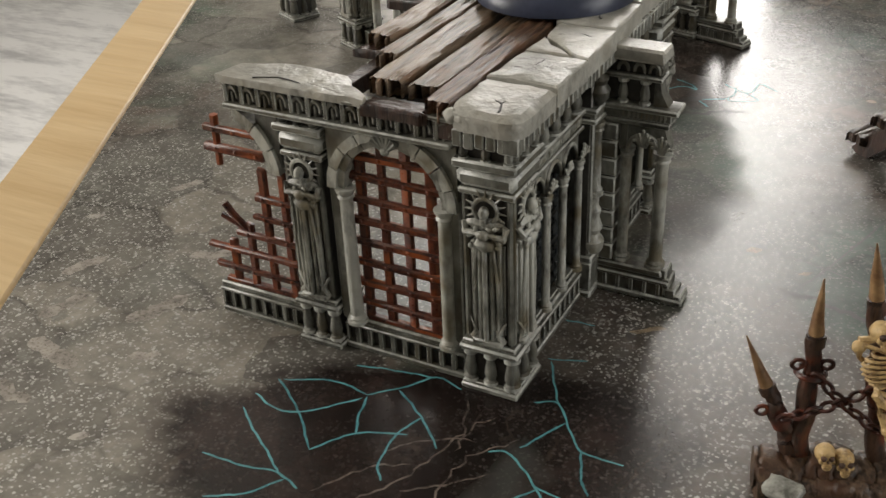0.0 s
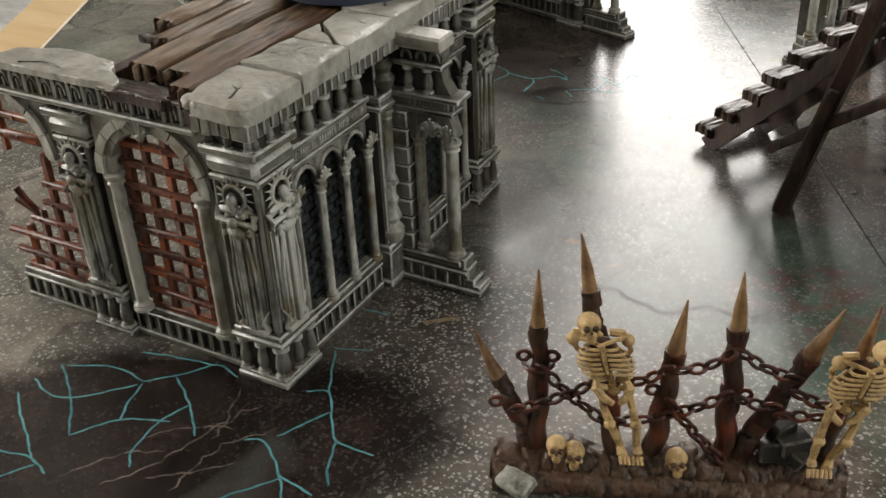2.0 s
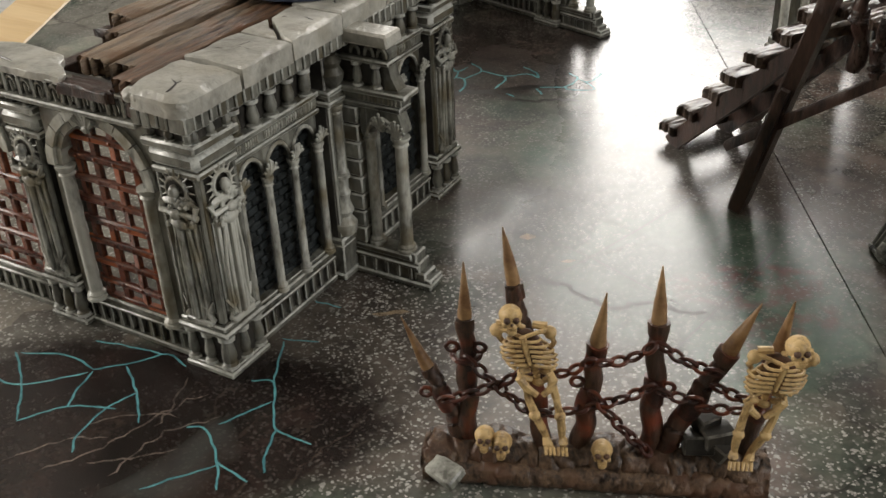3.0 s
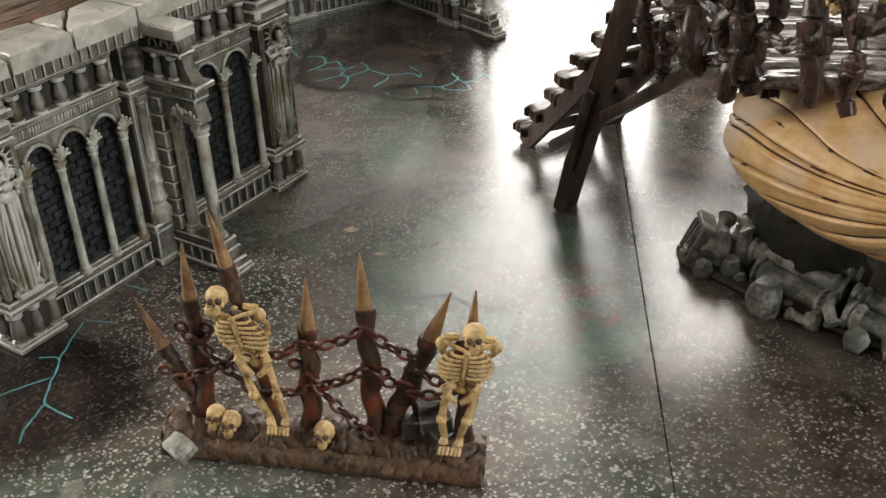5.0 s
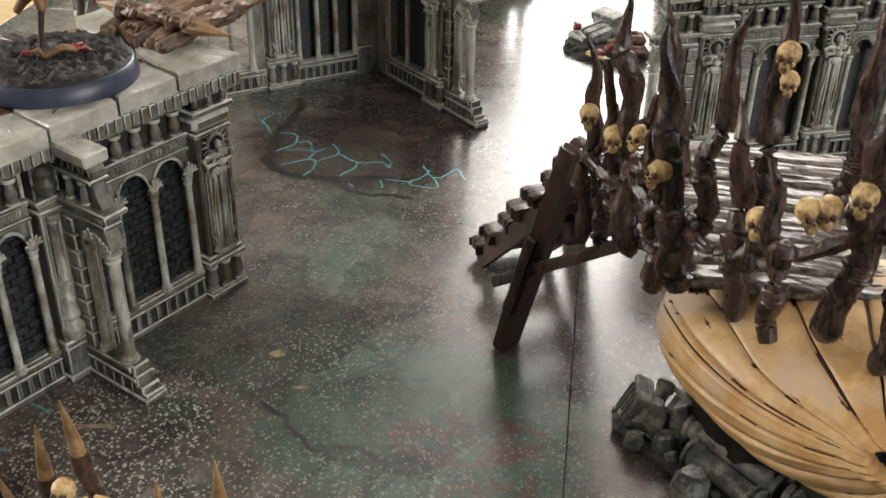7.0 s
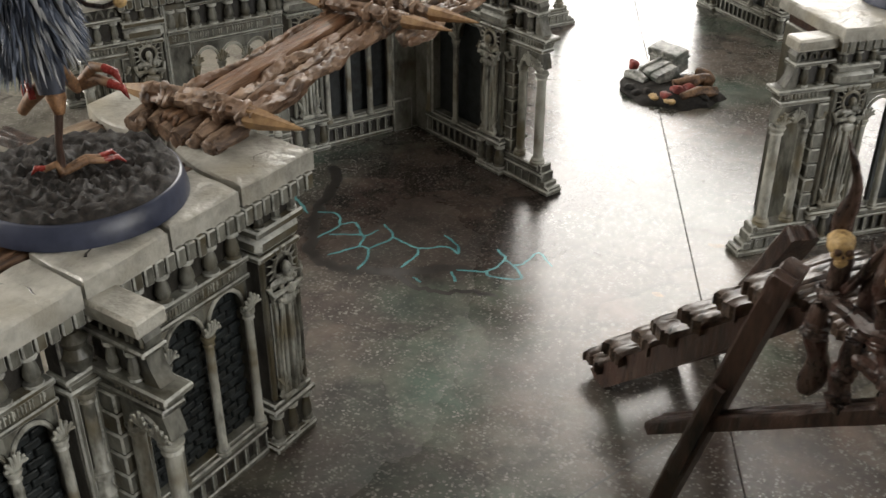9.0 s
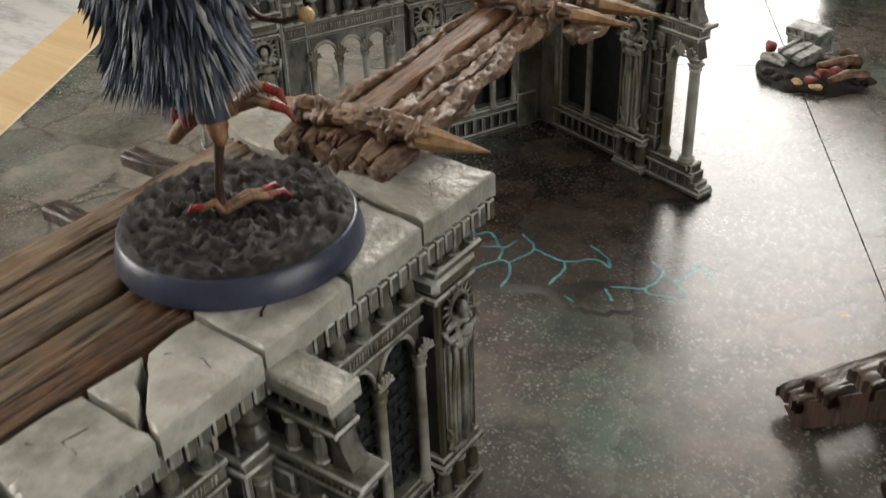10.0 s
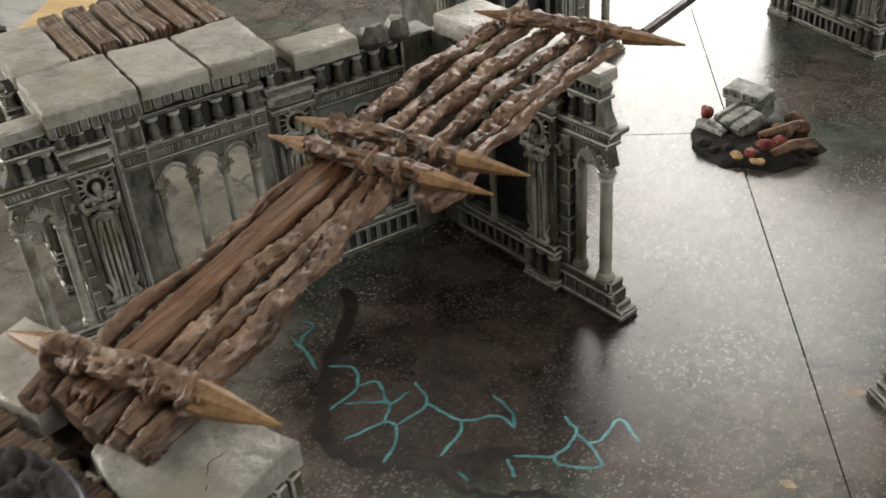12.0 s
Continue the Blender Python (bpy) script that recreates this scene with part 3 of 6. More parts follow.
GLOW_D = (
    ((-36.9, 191.8), (-26.3, 190.6), (-19.8, 196.1), (-14.1, 194.4)), ((-26.3, 190.6), (-24.5, 186.3), (-24.4, 178.2)), ((-24.2, 201.8), (-17.3, 198.7), (-14.1, 194.4)),
    ((-9.8, 186.3), (-1.7, 190.8), (-0.7, 199.4), (-5.7, 203.4)), ((-1.7, 190.8), (0.7, 188.8), (8.7, 192.6), (2.9, 197.9), (-0.7, 199.4)), ((2.9, 197.9), (5.2, 200.3), (6.0, 208.3), (13.3, 203.7)), ((-10.5, 184.8), (-6.3, 180.6)), ((-18.4, 176.0), (-14.7, 174.8)))
for net in (GLOW_A, GLOW_B, GLOW_C, GLOW_D):
    for n, line in enumerate(net):
        part("glowing_crack", ribbon(rounded(line), 0.52 if net in (GLOW_A, GLOW_B) else 0.8, 0.03 + 0.004 * (n % 5), 0.5, 0.45), TEAL, ground, "teal painted crack line")
for n, (line, w) in enumerate((
        (((-84, 222), (-75, 211), (-69, 196), (-64, 186), (-54, 172), (-46, 167.5), (-35, 169), (-24, 176), (-14.5, 183.7), (-8, 190)), 4.6),
        (((42.6, 71.8), (52.6, 70.1), (61, 67), (66.9, 65.3), (71, 71.4), (77.1, 73), (88.6, 74.4)), 1.9),
        (((-25, 173), (-18, 171.8), (-8.4, 173), (-2.2, 177.5), (8, 181)), 2.4), (((36, 248), (55, 252), (80, 254)), 1.2))):
    part("dark_crack", ribbon(line, w * 0.85, 0.012 + 0.003 * n, 0.1, 2.2), CRACK, ground, "dark printed crack")
for n, line in enumerate((((40, 55), (52.4, 86), (73, 152)), ((52.4, 86), (84, 74)), ((52.4, 86), (30, 92)), ((85, 51), (89, 73), (95, 112)))):
    part("paving_joint", ribbon(line, 0.5, 0.008 + 0.002 * n), CRACK, ground, "thin printed paving joint")

for n, line in enumerate((((-10.5, -3.8), (-6.1, -14.7), (-9.2, -24.2), (-11.7, -34), (-17.5, -42.2)), ((5.4, -11.3), (-2, -20.8), (-3.2, -30.9), (-3.3, -37)), ((4.2, -23.6), (-2.7, -30.6), (-10.3, -36.1)), ((-1.9, -6.4), (-5.3, -12.2), (-5.6, -20.6)), ((-12, -28), (-20, -33), (-27, -44)), ((-3, -16), (-12, -19), (-19, -27)))):
    part("rock_line", ribbon(line, 0.5, 0.016 + 0.002 * n, 0.1, 1.5), ROCK_LINE, ground, "thin brown printed rock line")
for n, (line, w) in enumerate(((((-105.5, -13), (-102, -5), (-99, 3.8)), 5.0), (((-129, -21), (-125.1, -6.6)), 4.2), (((-123.3, -29), (-103.9, -33.1)), 5.0), (((-158, 26), (-153, 29.3)), 3.0), (((-86, -53.6), (-82, -50.6)), 2.6), (((-112, 20), (-101, 27)), 4.0), (((-140, -2), (-134, 10)), 4.4), (((-118, -46), (-104, -48)), 3.6), (((-146, 50), (-139, 60)), 3.6), (((-95, -24), (-88, -20)), 2.8))):
    part("pale_rock", ribbon(line, w, 0.014 + 0.002 * (n % 7), 0.15, 1.6), PALE_PRINT, ground, "pale printed rock")
for n, (line, w) in enumerate(((((47.4, 242.1), (52.7, 243.8)), 2.8), (((43.9, 207.1), (47.5, 206.9)), 2.4), (((30.6, 87), (34.4, 89.4)), 3.4), (((46.2, 80.5), (49.3, 82.9)), 2.0), (((14, 37), (22, 42)), 1.6))):
    part("tan_fleck", ribbon(line, w, 0.018 + 0.002 * n, 0.3, 1.2), TAN_PRINT, ground, "small tan printed stone")

# ---- the gothic ruins ----


def face_map(x0, x1, y0, y1, side):
    """Places (across, out, up) on one face of a pier."""
    xc, yc = (x0 + x1) / 2, (y0 + y1) / 2
    if side == "f":
        return Matrix.Translation((xc, y0, 0))
    if side == "r":
        return Matrix.Translation((x1, yc, 0)) @ Matrix.Rotation(radians(90), 4, "Z")
    return Matrix.Translation((x0, yc, 0)) @ Matrix.Rotation(radians(-90), 4, "Z")


def relief_figure(wide=4.6, seed=0):
    """A robed figure in relief with a rayed halo, in front of y = 0."""
    g = Geo()
    for k in range(11):
        a = radians(-25 + 23 * k)
        d = Vector((math.cos(a), 0, math.sin(a)))
        c = Vector((0, -0.8, 48.2))
        g.tube([c + d * 2.7, c + d * 4.9], [0.4, 0.08], 5)
    g.ring((0, -0.9, 48.2), 2.75, 0.5, 18, 6)
    g.blob((0, -1.8, 48.1), (1.15, 1.3, 1.6), 10, 7)
    g.tube([(0, -2.6, 48.2), (0, -3.0, 47.5)], [0.25, 0.35], 5)
    g.blob((0, -2.2, 46.6), (0.75, 0.7, 0.9), 8, 5)
    g.blob((0, -0.7, 44.8), (wide * 0.9, 1.2, 1.5), 16, 9, 0.5, 0, 0.9)
    q = random.Random(5 + seed)
    for k in range(16):
        g.blob((q.uniform(-0.85, 0.85) * wide, -q.uniform(1.2, 2.0), q.uniform(39.6, 45.6)), (q.uniform(0.4, 0.9), 0.6, q.uniform(0.5, 1.1)), 7, 5, 0.3, 0, 0.8)
    for s in (-1, 1):
        g.tube([(s * wide, -0.9, 45), (s * wide * 0.95, -1.7, 42.8), (s * 0.5, -2.6, 43.4)], [0.8, 0.75, 0.5], 7, 0, 0.2)
        g.blob((s * wide * 0.8, -1.0, 42.3), (1.0, 0.9, 1.0), 9, 6, 0.4, 0, 0.8)
        g.tube([(s * 3.9, -0.6, 15.2), (s * 1.8, -1.0, 18.8), (s * 2.4, -0.6, 22.5)], [0.7, 0.55, 0.3], 5)
        g.tube([(s * 1.2, -1.0, 15.2), (s * 3.3, -0.8, 18.8), (s * 4.3, -0.5, 20.6)], [0.6, 0.5, 0.3], 5)
    g.blob((0, -2.7, 43.2), (1.5, 0.9, 1.1), 9, 6, 0.3)
    g.blob((0, -1.6, 40.4), (2.6, 1.3, 1.5), 10, 6, 0.35)
    h = wide * 0.74
    for x, w, out in ((0, 0.30, -2.3), (-0.40, 0.28, -1.7), (0.40, 0.28, -1.7), (-0.82, 0.3, -1.0), (0.82, 0.3, -1.0)):
        g.box((x - w / 2) * h, (x + w / 2) * h, out, 1.0, 15.5, 41.5 - abs(x), 0.3)
    for s in (-1, 1):
        g.tube([(s * h * 0.76, -1.0, 16), (s * h * 0.8, -1.3, 30), (s * h * 0.5, -1.5, 41)], [0.35, 0.45, 0.3], 6)
    g.box(-3.6, 3.6, -1.9, 0.2, 13.9, 15.6, 0.4)
    return g


def baluster(g, x, y, z0, z1, r, n=8):
    h = z1 - z0
    g.lathe(x, y, [(r * 1.15, z0), (r * 1.15, z0 + 0.10 * h), (r * 0.72, z0 + 0.16 * h), (r, z0 + 0.3 * h), (r * 0.95, z0 + 0.45 * h), (r * 0.62, z0 + 0.78 * h), (r * 1.1, z0 + 0.85 * h), (r * 1.1, z1)], n)


def column(x, y, z0, z1, r):
    """A slim shaft with a moulded foot and head."""
    return Geo().lathe(x, y, [(r * 1.6, z0), (r * 1.6, z0 + 0.8), (r * 1.25, z0 + 1.1), (r * 1.45, z0 + 1.6), (r * 1.02, z0 + 2.3), (r, (z0 + z1) / 2), (r * 0.96, z1 - 2.6), (r * 1.3, z1 - 2.3), (r * 1.05, z1 - 1.7), (r * 1.5, z1 - 0.6), (r * 1.5, z1)], 12)


def leaf_capital(x, y, z, s=1.0, seed=0):
    """A curled leaf bunch above a column."""
    g, q = Geo(), random.Random(seed)
    for k in range(7):
        a = radians(-75 + 25 * k)
        tip = (x + 3.0 * s * math.sin(a), y - 1.3 - 0.5 * q.random(), z + 1.5 * s + 4.4 * s * math.cos(a) * q.uniform(0.85, 1.1))
        g.tube([(x + 0.4 * math.sin(a), y - 0.3, z), (x + 1.7 * s * math.sin(a), y - 1.2, z + 2.4 * s), tip], [0.5, 0.62 * s, 0.35], 6, 0, 0.15)
        g.blob(tip, 0.55 * s, 7, 5)
    return g


def pier(th, M, x0, x1, y0, y1, sides, top=63.0, group=""):
    """A pier: plinth of little columns, moulded cap, shaft with figures, cushion and cornice."""
    cx, cy = (x0 + x1) / 2, (y0 + y1) / 2
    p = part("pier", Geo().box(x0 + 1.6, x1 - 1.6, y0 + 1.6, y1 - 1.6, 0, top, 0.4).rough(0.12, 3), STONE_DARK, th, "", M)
    g = Geo().box(x0, x1, y0, y1, 0, 1.6, 0.4).box(x0 + 0.4, x1 - 0.4, y0 + 0.4, y1 - 0.4, 1.6, 2.4, 0.3)
    g.box(x0 - 0.2, x1 + 0.2, y0 - 0.2, y1 + 0.2, 11.0, 12.6, 0.5).box(x0 + 0.5, x1 - 0.5, y0 + 0.5, y1 - 0.5, 12.6, 14.0, 0.5)
    part("plinth", g.rough(0.15, 2.5), STONE, p, "", M)
    for s in sides:
        F = face_map(x0, x1, y0, y1, s)
        w = (x1 - x0 if s == "f" else y1 - y0)
        for k in (-1, 0, 1):
            c = Geo()
            baluster(c, 0, 0, 2.2, 11.2, 1.55, 10)
            part("plinth_column", c, STONE, p, "", M @ F @ Matrix.Translation((k * (w - 4.2) / 2, 1.7, 0)))
        part("relief_figure", relief_figure(min(4.8, w * 0.35), len(s)), RELIEF, p, "weathered grey relief figure with a rayed halo", M @ F @ Matrix.Translation((0, 1.3, 0)))
        e = Geo()
        for k in (-1, 1):
            e.tube([(k * (w / 2 - 1.9), 1.5, 15), (k * (w / 2 - 1.9), 1.5, 51)], 0.75, 7)
            e.box(k * (w / 2 - 3.4) - 0.35, k * (w / 2 - 3.4) + 0.35, 1.1, 2.0, 17, 40, 0.2)
        part("edge_roll", e, STONE, p, "", M @ F)
        for k in (-1, 0, 1):
            c = Geo()
            baluster(c, 0, 0, 59.4, top, 1.05, 8)
            part("small_baluster", c, STONE, p, "", M @ F @ Matrix.Translation((k * (w - 4.0) / 2, 1.2, 0)))
    g = Geo().box(x0 + 0.6, x1 - 0.6, y0 + 0.6, y1 - 0.6, 51.0, 52.6, 0.4)
    g.box(x0 + 0.2, x1 - 0.2, y0 + 0.2, y1 - 0.2, 52.8, 57.2, 1.6).box(x0 - 0.3, x1 + 0.3, y0 - 0.3, y1 + 0.3, 57.4, 59.4, 0.45)
    part("cornice", g.rough(0.18, 2.5), STONE, p, "", M)
    return p


def rail(th, M, x0, x1, y0=0.0, back=6.0):
    """The low base course with small square recesses."""
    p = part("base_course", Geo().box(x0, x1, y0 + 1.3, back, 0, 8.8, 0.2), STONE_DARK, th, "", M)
    g = Geo().box(x0, x1, y0 - 0.2, back, 0, 1.7, 0.35).box(x0, x1, y0 - 0.3, back, 6.6, 7.6, 0.3).box(x0, x1, y0 + 0.3, back, 7.6, 9.2, 0.4)
    n = max(2, round((x1 - x0) / 3.4))
    for k in range(n + 1):
        x = x0 + (x1 - x0) * k / n
        g.box(max(x0, x - 0.6), min(x1, x + 0.6), y0 + 0.2, y0 + 2, 1.7, 6.7, 0.2)
    part("moulding", g.rough(0.15, 2.0), STONE, p, "", M)
    return p


def frieze(th, M, x0, x1, y0=0.0, top=63.0, back=6.0, balusters=True):
    """Mouldings, a lettered band and an open gallery of balusters."""
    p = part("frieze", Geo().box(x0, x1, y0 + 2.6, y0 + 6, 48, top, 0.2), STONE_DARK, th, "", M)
    g = Geo().box(x0, x1, y0 + 0.2, y0 + 5, 48.0, 49.2, 0.3).box(x0, x1, y0 + 0.9, y0 + 5, 49.2, 52.2, 0.2).box(x0, x1, y0 - 0.2, y0 + 5, 52.2, 53.6, 0.35).box(x0, x1, y0 + 0.8, y0 + 5, 60.2, 61.2, 0.25)
    part("moulding", g.rough(0.14, 2.0), STONE, p, "", M)
    q = random.Random(int(x0 * 7 + x1))
    t = Geo()
    x = x0 + 1.5
    while x < x1 - 2:
        w = q.choice((0.35, 0.5, 0.65))
        if q.random() < 0.86:
            t.box(x, x + w * 0.45, y0 + 0.55, y0 + 1.0, 49.7, 51.7, 0.05).box(x + w * 0.45, x + w, y0 + 0.55, y0 + 1.0, 50.2 + q.random(), 51.4, 0.05)
        x += w + 0.35
    part("inscription", t, RELIEF, p, "row of small raised bars", M)
    if balusters:
        n = max(2, round((x1 - x0) / 5.9))
        for k in range(n):
            c = Geo()
            baluster(c, x0 + (x1 - x0) * (k + 0.5) / n, y0 + 1.5, 53.5, 60.3, 1.6, 10)
            part("baluster", c, STONE, p, "", M)
    return p


def arch_band(x0, x1, zs, ztop, y0, y1, pointed=1.0, n=8):
    """A plate with an arched opening cut from below between x0 and x1."""
    xc, r = (x0 + x1) / 2, (x1 - x0) / 2
    pts = [(xc - r * math.cos(math.pi * k / n), zs + r * pointed * math.sin(math.pi * k / n)) for k in range(n + 1)]
    m = n + 1
    vs = [(x, y0, z) for x, z in pts] + [(x, y0, ztop) for x, z in pts] + [(x, y1, z) for x, z in pts] + [(x, y1, ztop) for x, z in pts]
    fs = []
    for k in range(n):
        fs += [(k, k + 1, m + k + 1, m + k), (2 * m + k + 1, 2 * m + k, 3 * m + k, 3 * m + k + 1), (k + 1, k, 2 * m + k, 2 * m + k + 1), (m + k, m + k + 1, 3 * m + k + 1, 3 * m + k)]
    fs += [(0, m, 3 * m, 2 * m), (n, 2 * m + n, 3 * m + n, m + n)]
    return Geo().add(vs, fs)


brick_mesh = {}


def window_bay(th, M, x0, x1, lights=3, infill="bricks", y0=0.0, top=63.0):
    """A row of pointed lights between slim columns over a base course."""
    rail(th, M, x0, x1, y0, y0 + 6)
    frieze(th, M, x0, x1, y0, top)
    p = part("window_bay", Geo().box(x0, x1, y0 + 1.2, y0 + 6, 9, 9.9, 0.2), STONE, th, "", M)
    for x in (x0, x1 - 1.4):
        part("jamb", Geo().box(x, x + 1.4, y0 + 1.6, y0 + 6, 9.8, 48, 0.3), STONE, p, "", M)
    w = (x1 - x0 - 2.4) / lights
    for k in range(lights):
        xa = x0 + 1.2 + k * w
        part("tracery", arch_band(xa, xa + w, 41.0, 48.2, y0 + 1.4, y0 + 4.5, 1.25), STONE, p, "", M)
        part("arch_roll", Geo().ring((xa + w / 2, y0 + 1.3, 41.0), w / 2 - 0.6, 0.45, 12, 6, 0, None, 0, 180, 1.25), RELIEF, p, "", M)
    for k in range(lights + 1):
        x = x0 + 1.2 + k * w
        part("column", column(x, y0 + 1.0, 9.0, 40.5, 1.05), RELIEF, p, "", M)
        part("leaf_capital", leaf_capital(x, y0 + 1.0, 40.3, 0.72, k), RELIEF, p, "", M)
    if infill:
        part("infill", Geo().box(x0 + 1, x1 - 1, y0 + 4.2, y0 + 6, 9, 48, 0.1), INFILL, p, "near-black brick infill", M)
    if infill == "bricks":
        if "b" not in brick_mesh:
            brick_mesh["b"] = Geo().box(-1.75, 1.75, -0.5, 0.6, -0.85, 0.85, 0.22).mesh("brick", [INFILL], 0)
        q = random.Random(int(x0))
        rows = 18
        for j in range(rows):
            z = 10.2 + j * 2.0
            x = x0 + 1.8 + (j % 2) * 1.9
            while x < x1 - 2.2:
                o = new("brick", brick_mesh["b"])
                o.parent = p
                L = M @ Matrix.Translation((x, y0 + 3.9 + q.uniform(-0.25, 0.2), z)) @ Matrix.Rotation(radians(q.uniform(-3, 3)), 4, "Y")
                o.matrix_basis = Matrix.Translation(L.translation * MM) @ L.to_3x3().to_4x4()
                x += 3.9
    return p


def wing(th, M, blocks=True):
    """A broken wall stub: block pilaster, an open arch on two columns, stepped foot; runs along x from 0 to 22."""
    p = part("buttress", Geo().box(-4, 1.6, 0.8, 5.4, 8.5, 48, 0.3), STONE_DARK, th, "", M)
    g = Geo().box(-2, 17.0, 0.5, 5.5, 0, 8.2, 0.4).box(-2, 22, -0.5, 6.5, 0, 1.8, 0.45).box(-2, 18.0, -0.2, 6.2, 5.2, 6.4, 0.35).box(-2, 16.2, 0, 6, 7.0, 9.0, 0.45)
    g.box(17.0, 20.2, 0.2, 5.8, 1.6, 4.4, 0.5).box(19.6, 21.7, 0, 6, 1.6, 3.0, 0.4).box(16.4, 18.4, 0.3, 5.7, 4, 7.2, 0.4).box(15.6, 17.4, 0.5, 5.4, 6.6, 9.6, 0.4)
    for k in range(5):
        g.box(0.6 + 3.6 * k, 1.6 + 3.6 * k, 0, 1.2, 1.6, 5.4, 0.2)
    part("stepped_foot", g.rough(0.3, 2.2), STONE, p, "", M)
    if blocks:
        for j in range(8):
            c = Geo().box(-2.4 + 0.25 * (j % 2), 2.6, 0.2, 5.8, 9.2 + j * 4.85, 13.7 + j * 4.85, 0.4).rough(0.12, 2 + j)
            part("stone_block", c, STONE, p, "", M)
    for x, y, r in ((4.6, 2.6, 1.4), (13.7, 2.4, 1.65)):
        part("column", column(x, y, 9.0, 41.4, r), RELIEF, p, "", M)
    part("back_jamb", Geo().box(3.0, 4.2, 4.4, 5.6, 9, 41, 0.3), STONE, p, "", M)
    part("leaf_capital", leaf_capital(9.2, 1.4, 42.6, 0.75, 3), RELIEF, p, "", M)
    part("leaf_capital", leaf_capital(13.9, 1.4, 41.4, 0.8, 4), RELIEF, p, "", M)
    part("little_arch", arch_band(5.0, 13.2, 41.2, 48.2, 1.2, 5.0, 1.15).rough(0.2, 1.7), STONE, p, "", M)
    part("arch_roll", Geo().ring((9.1, 1.1, 41.2), 4.0, 0.6, 14, 6, 0, None, 0, 190, 1.12), RELIEF, p, "", M)
    part("broken_springer", Geo().prism([(13.2, 41.4), (15.6, 42.6), (14.8, 45.4), (14.0, 48.2), (13.2, 48.2)], 1.0, 5.0).rough(0.2, 1.7), STONE, p, "", M)
    part("springer_block", Geo().box(2.6, 5.0, 1.4, 5.0, 41.2, 48.2, 0.3), STONE, p, "", M)
    part("architrave", Geo().box(-2.5, 15.4, 0.3, 5.8, 48, 49.4, 0.35).rough(0.3, 2.4), STONE, p, "", M)
    part("frieze_stone", Geo().box(-2.5, 15.6, 0.9, 5.4, 49.4, 52, 0.3).rough(0.3, 2.4), STONE, p, "", M)
    q = random.Random(8)
    t = Geo()
    x = 3.5
    while x < 14.0:
        t.box(x, x + 0.3, 0.55, 1.0, 49.8, 51.6, 0.05).box(x + 0.3, x + 0.6, 0.55, 1.0, 50.2 + q.random(), 51.4, 0.05)
        x += q.uniform(0.9, 1.4)
    part("inscription", t, RELIEF, p, "row of small raised bars", M)
    part("cornice", Geo().box(-2.5, 17.4, -0.4, 6.4, 52, 53.4, 0.4).rough(0.35, 2.0), STONE, p, "", M)
    part("attic_core", Geo().box(-2.5, 11.6, 1.8, 5.0, 53.4, 64, 0.4), STONE_DARK, p, "", M)
    part("broken_end", Geo().prism([(10.8, 53.4), (14.4, 53.4), (12.6, 56.5), (12.0, 60.0), (12.6, 62.4), (11.8, 64.0), (10.8, 64.0)], 1.4, 5.2).rough(0.3, 1.4), STONE, p, "", M)
    part("attic_moulding", Geo().box(-2.5, 13.0, 0.2, 5.8, 59.6, 60.8, 0.35).rough(0.2, 2.4), STONE, p, "", M)
    for x in (3.2, 8.6):
        c = Geo()
        baluster(c, x, 1.5, 53.4, 59.7, 1.25)
        part("baluster", c, STONE, p, "", M)
    for x in (3.0, 7.0, 10.6):
        c = Geo().ring((x, 1.4, 61.6), 1.2, 0.4, 10, 5, 0, None, -10, 190, 1.5)
        part("niche", c, STONE, p, "", M)
    part("top_slab", Geo().box(-1.0, 13.4, -0.5, 6.5, 64.4, 67.6, 0.5).rough(0.45, 2.4), SLAB, p, "", M)
    return p


def roof_slab(points, z0, z1, seed=0, cut=0.9):
    """A worn stone slab from its outline (x, y), with knocked edges."""
    q = random.Random(seed)
    ring = []
    n = len(points)
    for k in range(n):
        a, b = Vector((*points[k], 0)), Vector((*points[(k + 1) % n], 0))
        m = max(2, int((b - a).length / 2.5))
        for i in range(m):
            p = a.lerp(b, i / m)
            side = Vector((b.y - a.y, a.x - b.x, 0)).normalized()
            ring.append(p - side * (abs(noise.noise(p / 3.1)) * 0.9 if i else 0.5))
    c = sum(ring, Vector()) / len(ring)
    n = len(ring)
    shrink = lambda p, d: p + (c - p).normalized() * d
    drop = lambda p: 0.35 * noise.noise(p / 4.0)
    vs = [p + Vector((0, 0, z0)) for p in ring] + [p + Vector((0, 0, z1 - cut * 0.8)) for p in ring]
    vs += [shrink(p, cut * q.uniform(0.7, 1.2)) + Vector((0, 0, z1 + drop(p) * 0.5 - 0.05)) for p in ring]
    vs += [p.lerp(c, 0.45) + Vector((0, 0, z1 + drop(p * 0.5))) for p in ring] + [c + Vector((0, 0, z1 + 0.1))]
    fs = [tuple(range(n))[::-1]]
    for j in range(3):
        fs += [(j * n + k, j * n + (k + 1) % n, j * n + n + (k + 1) % n, j * n + n + k) for k in range(n)]
    fs += [(3 * n + k, 3 * n + (k + 1) % n, 4 * n) for k in range(n)]
    return Geo().add(vs, fs)


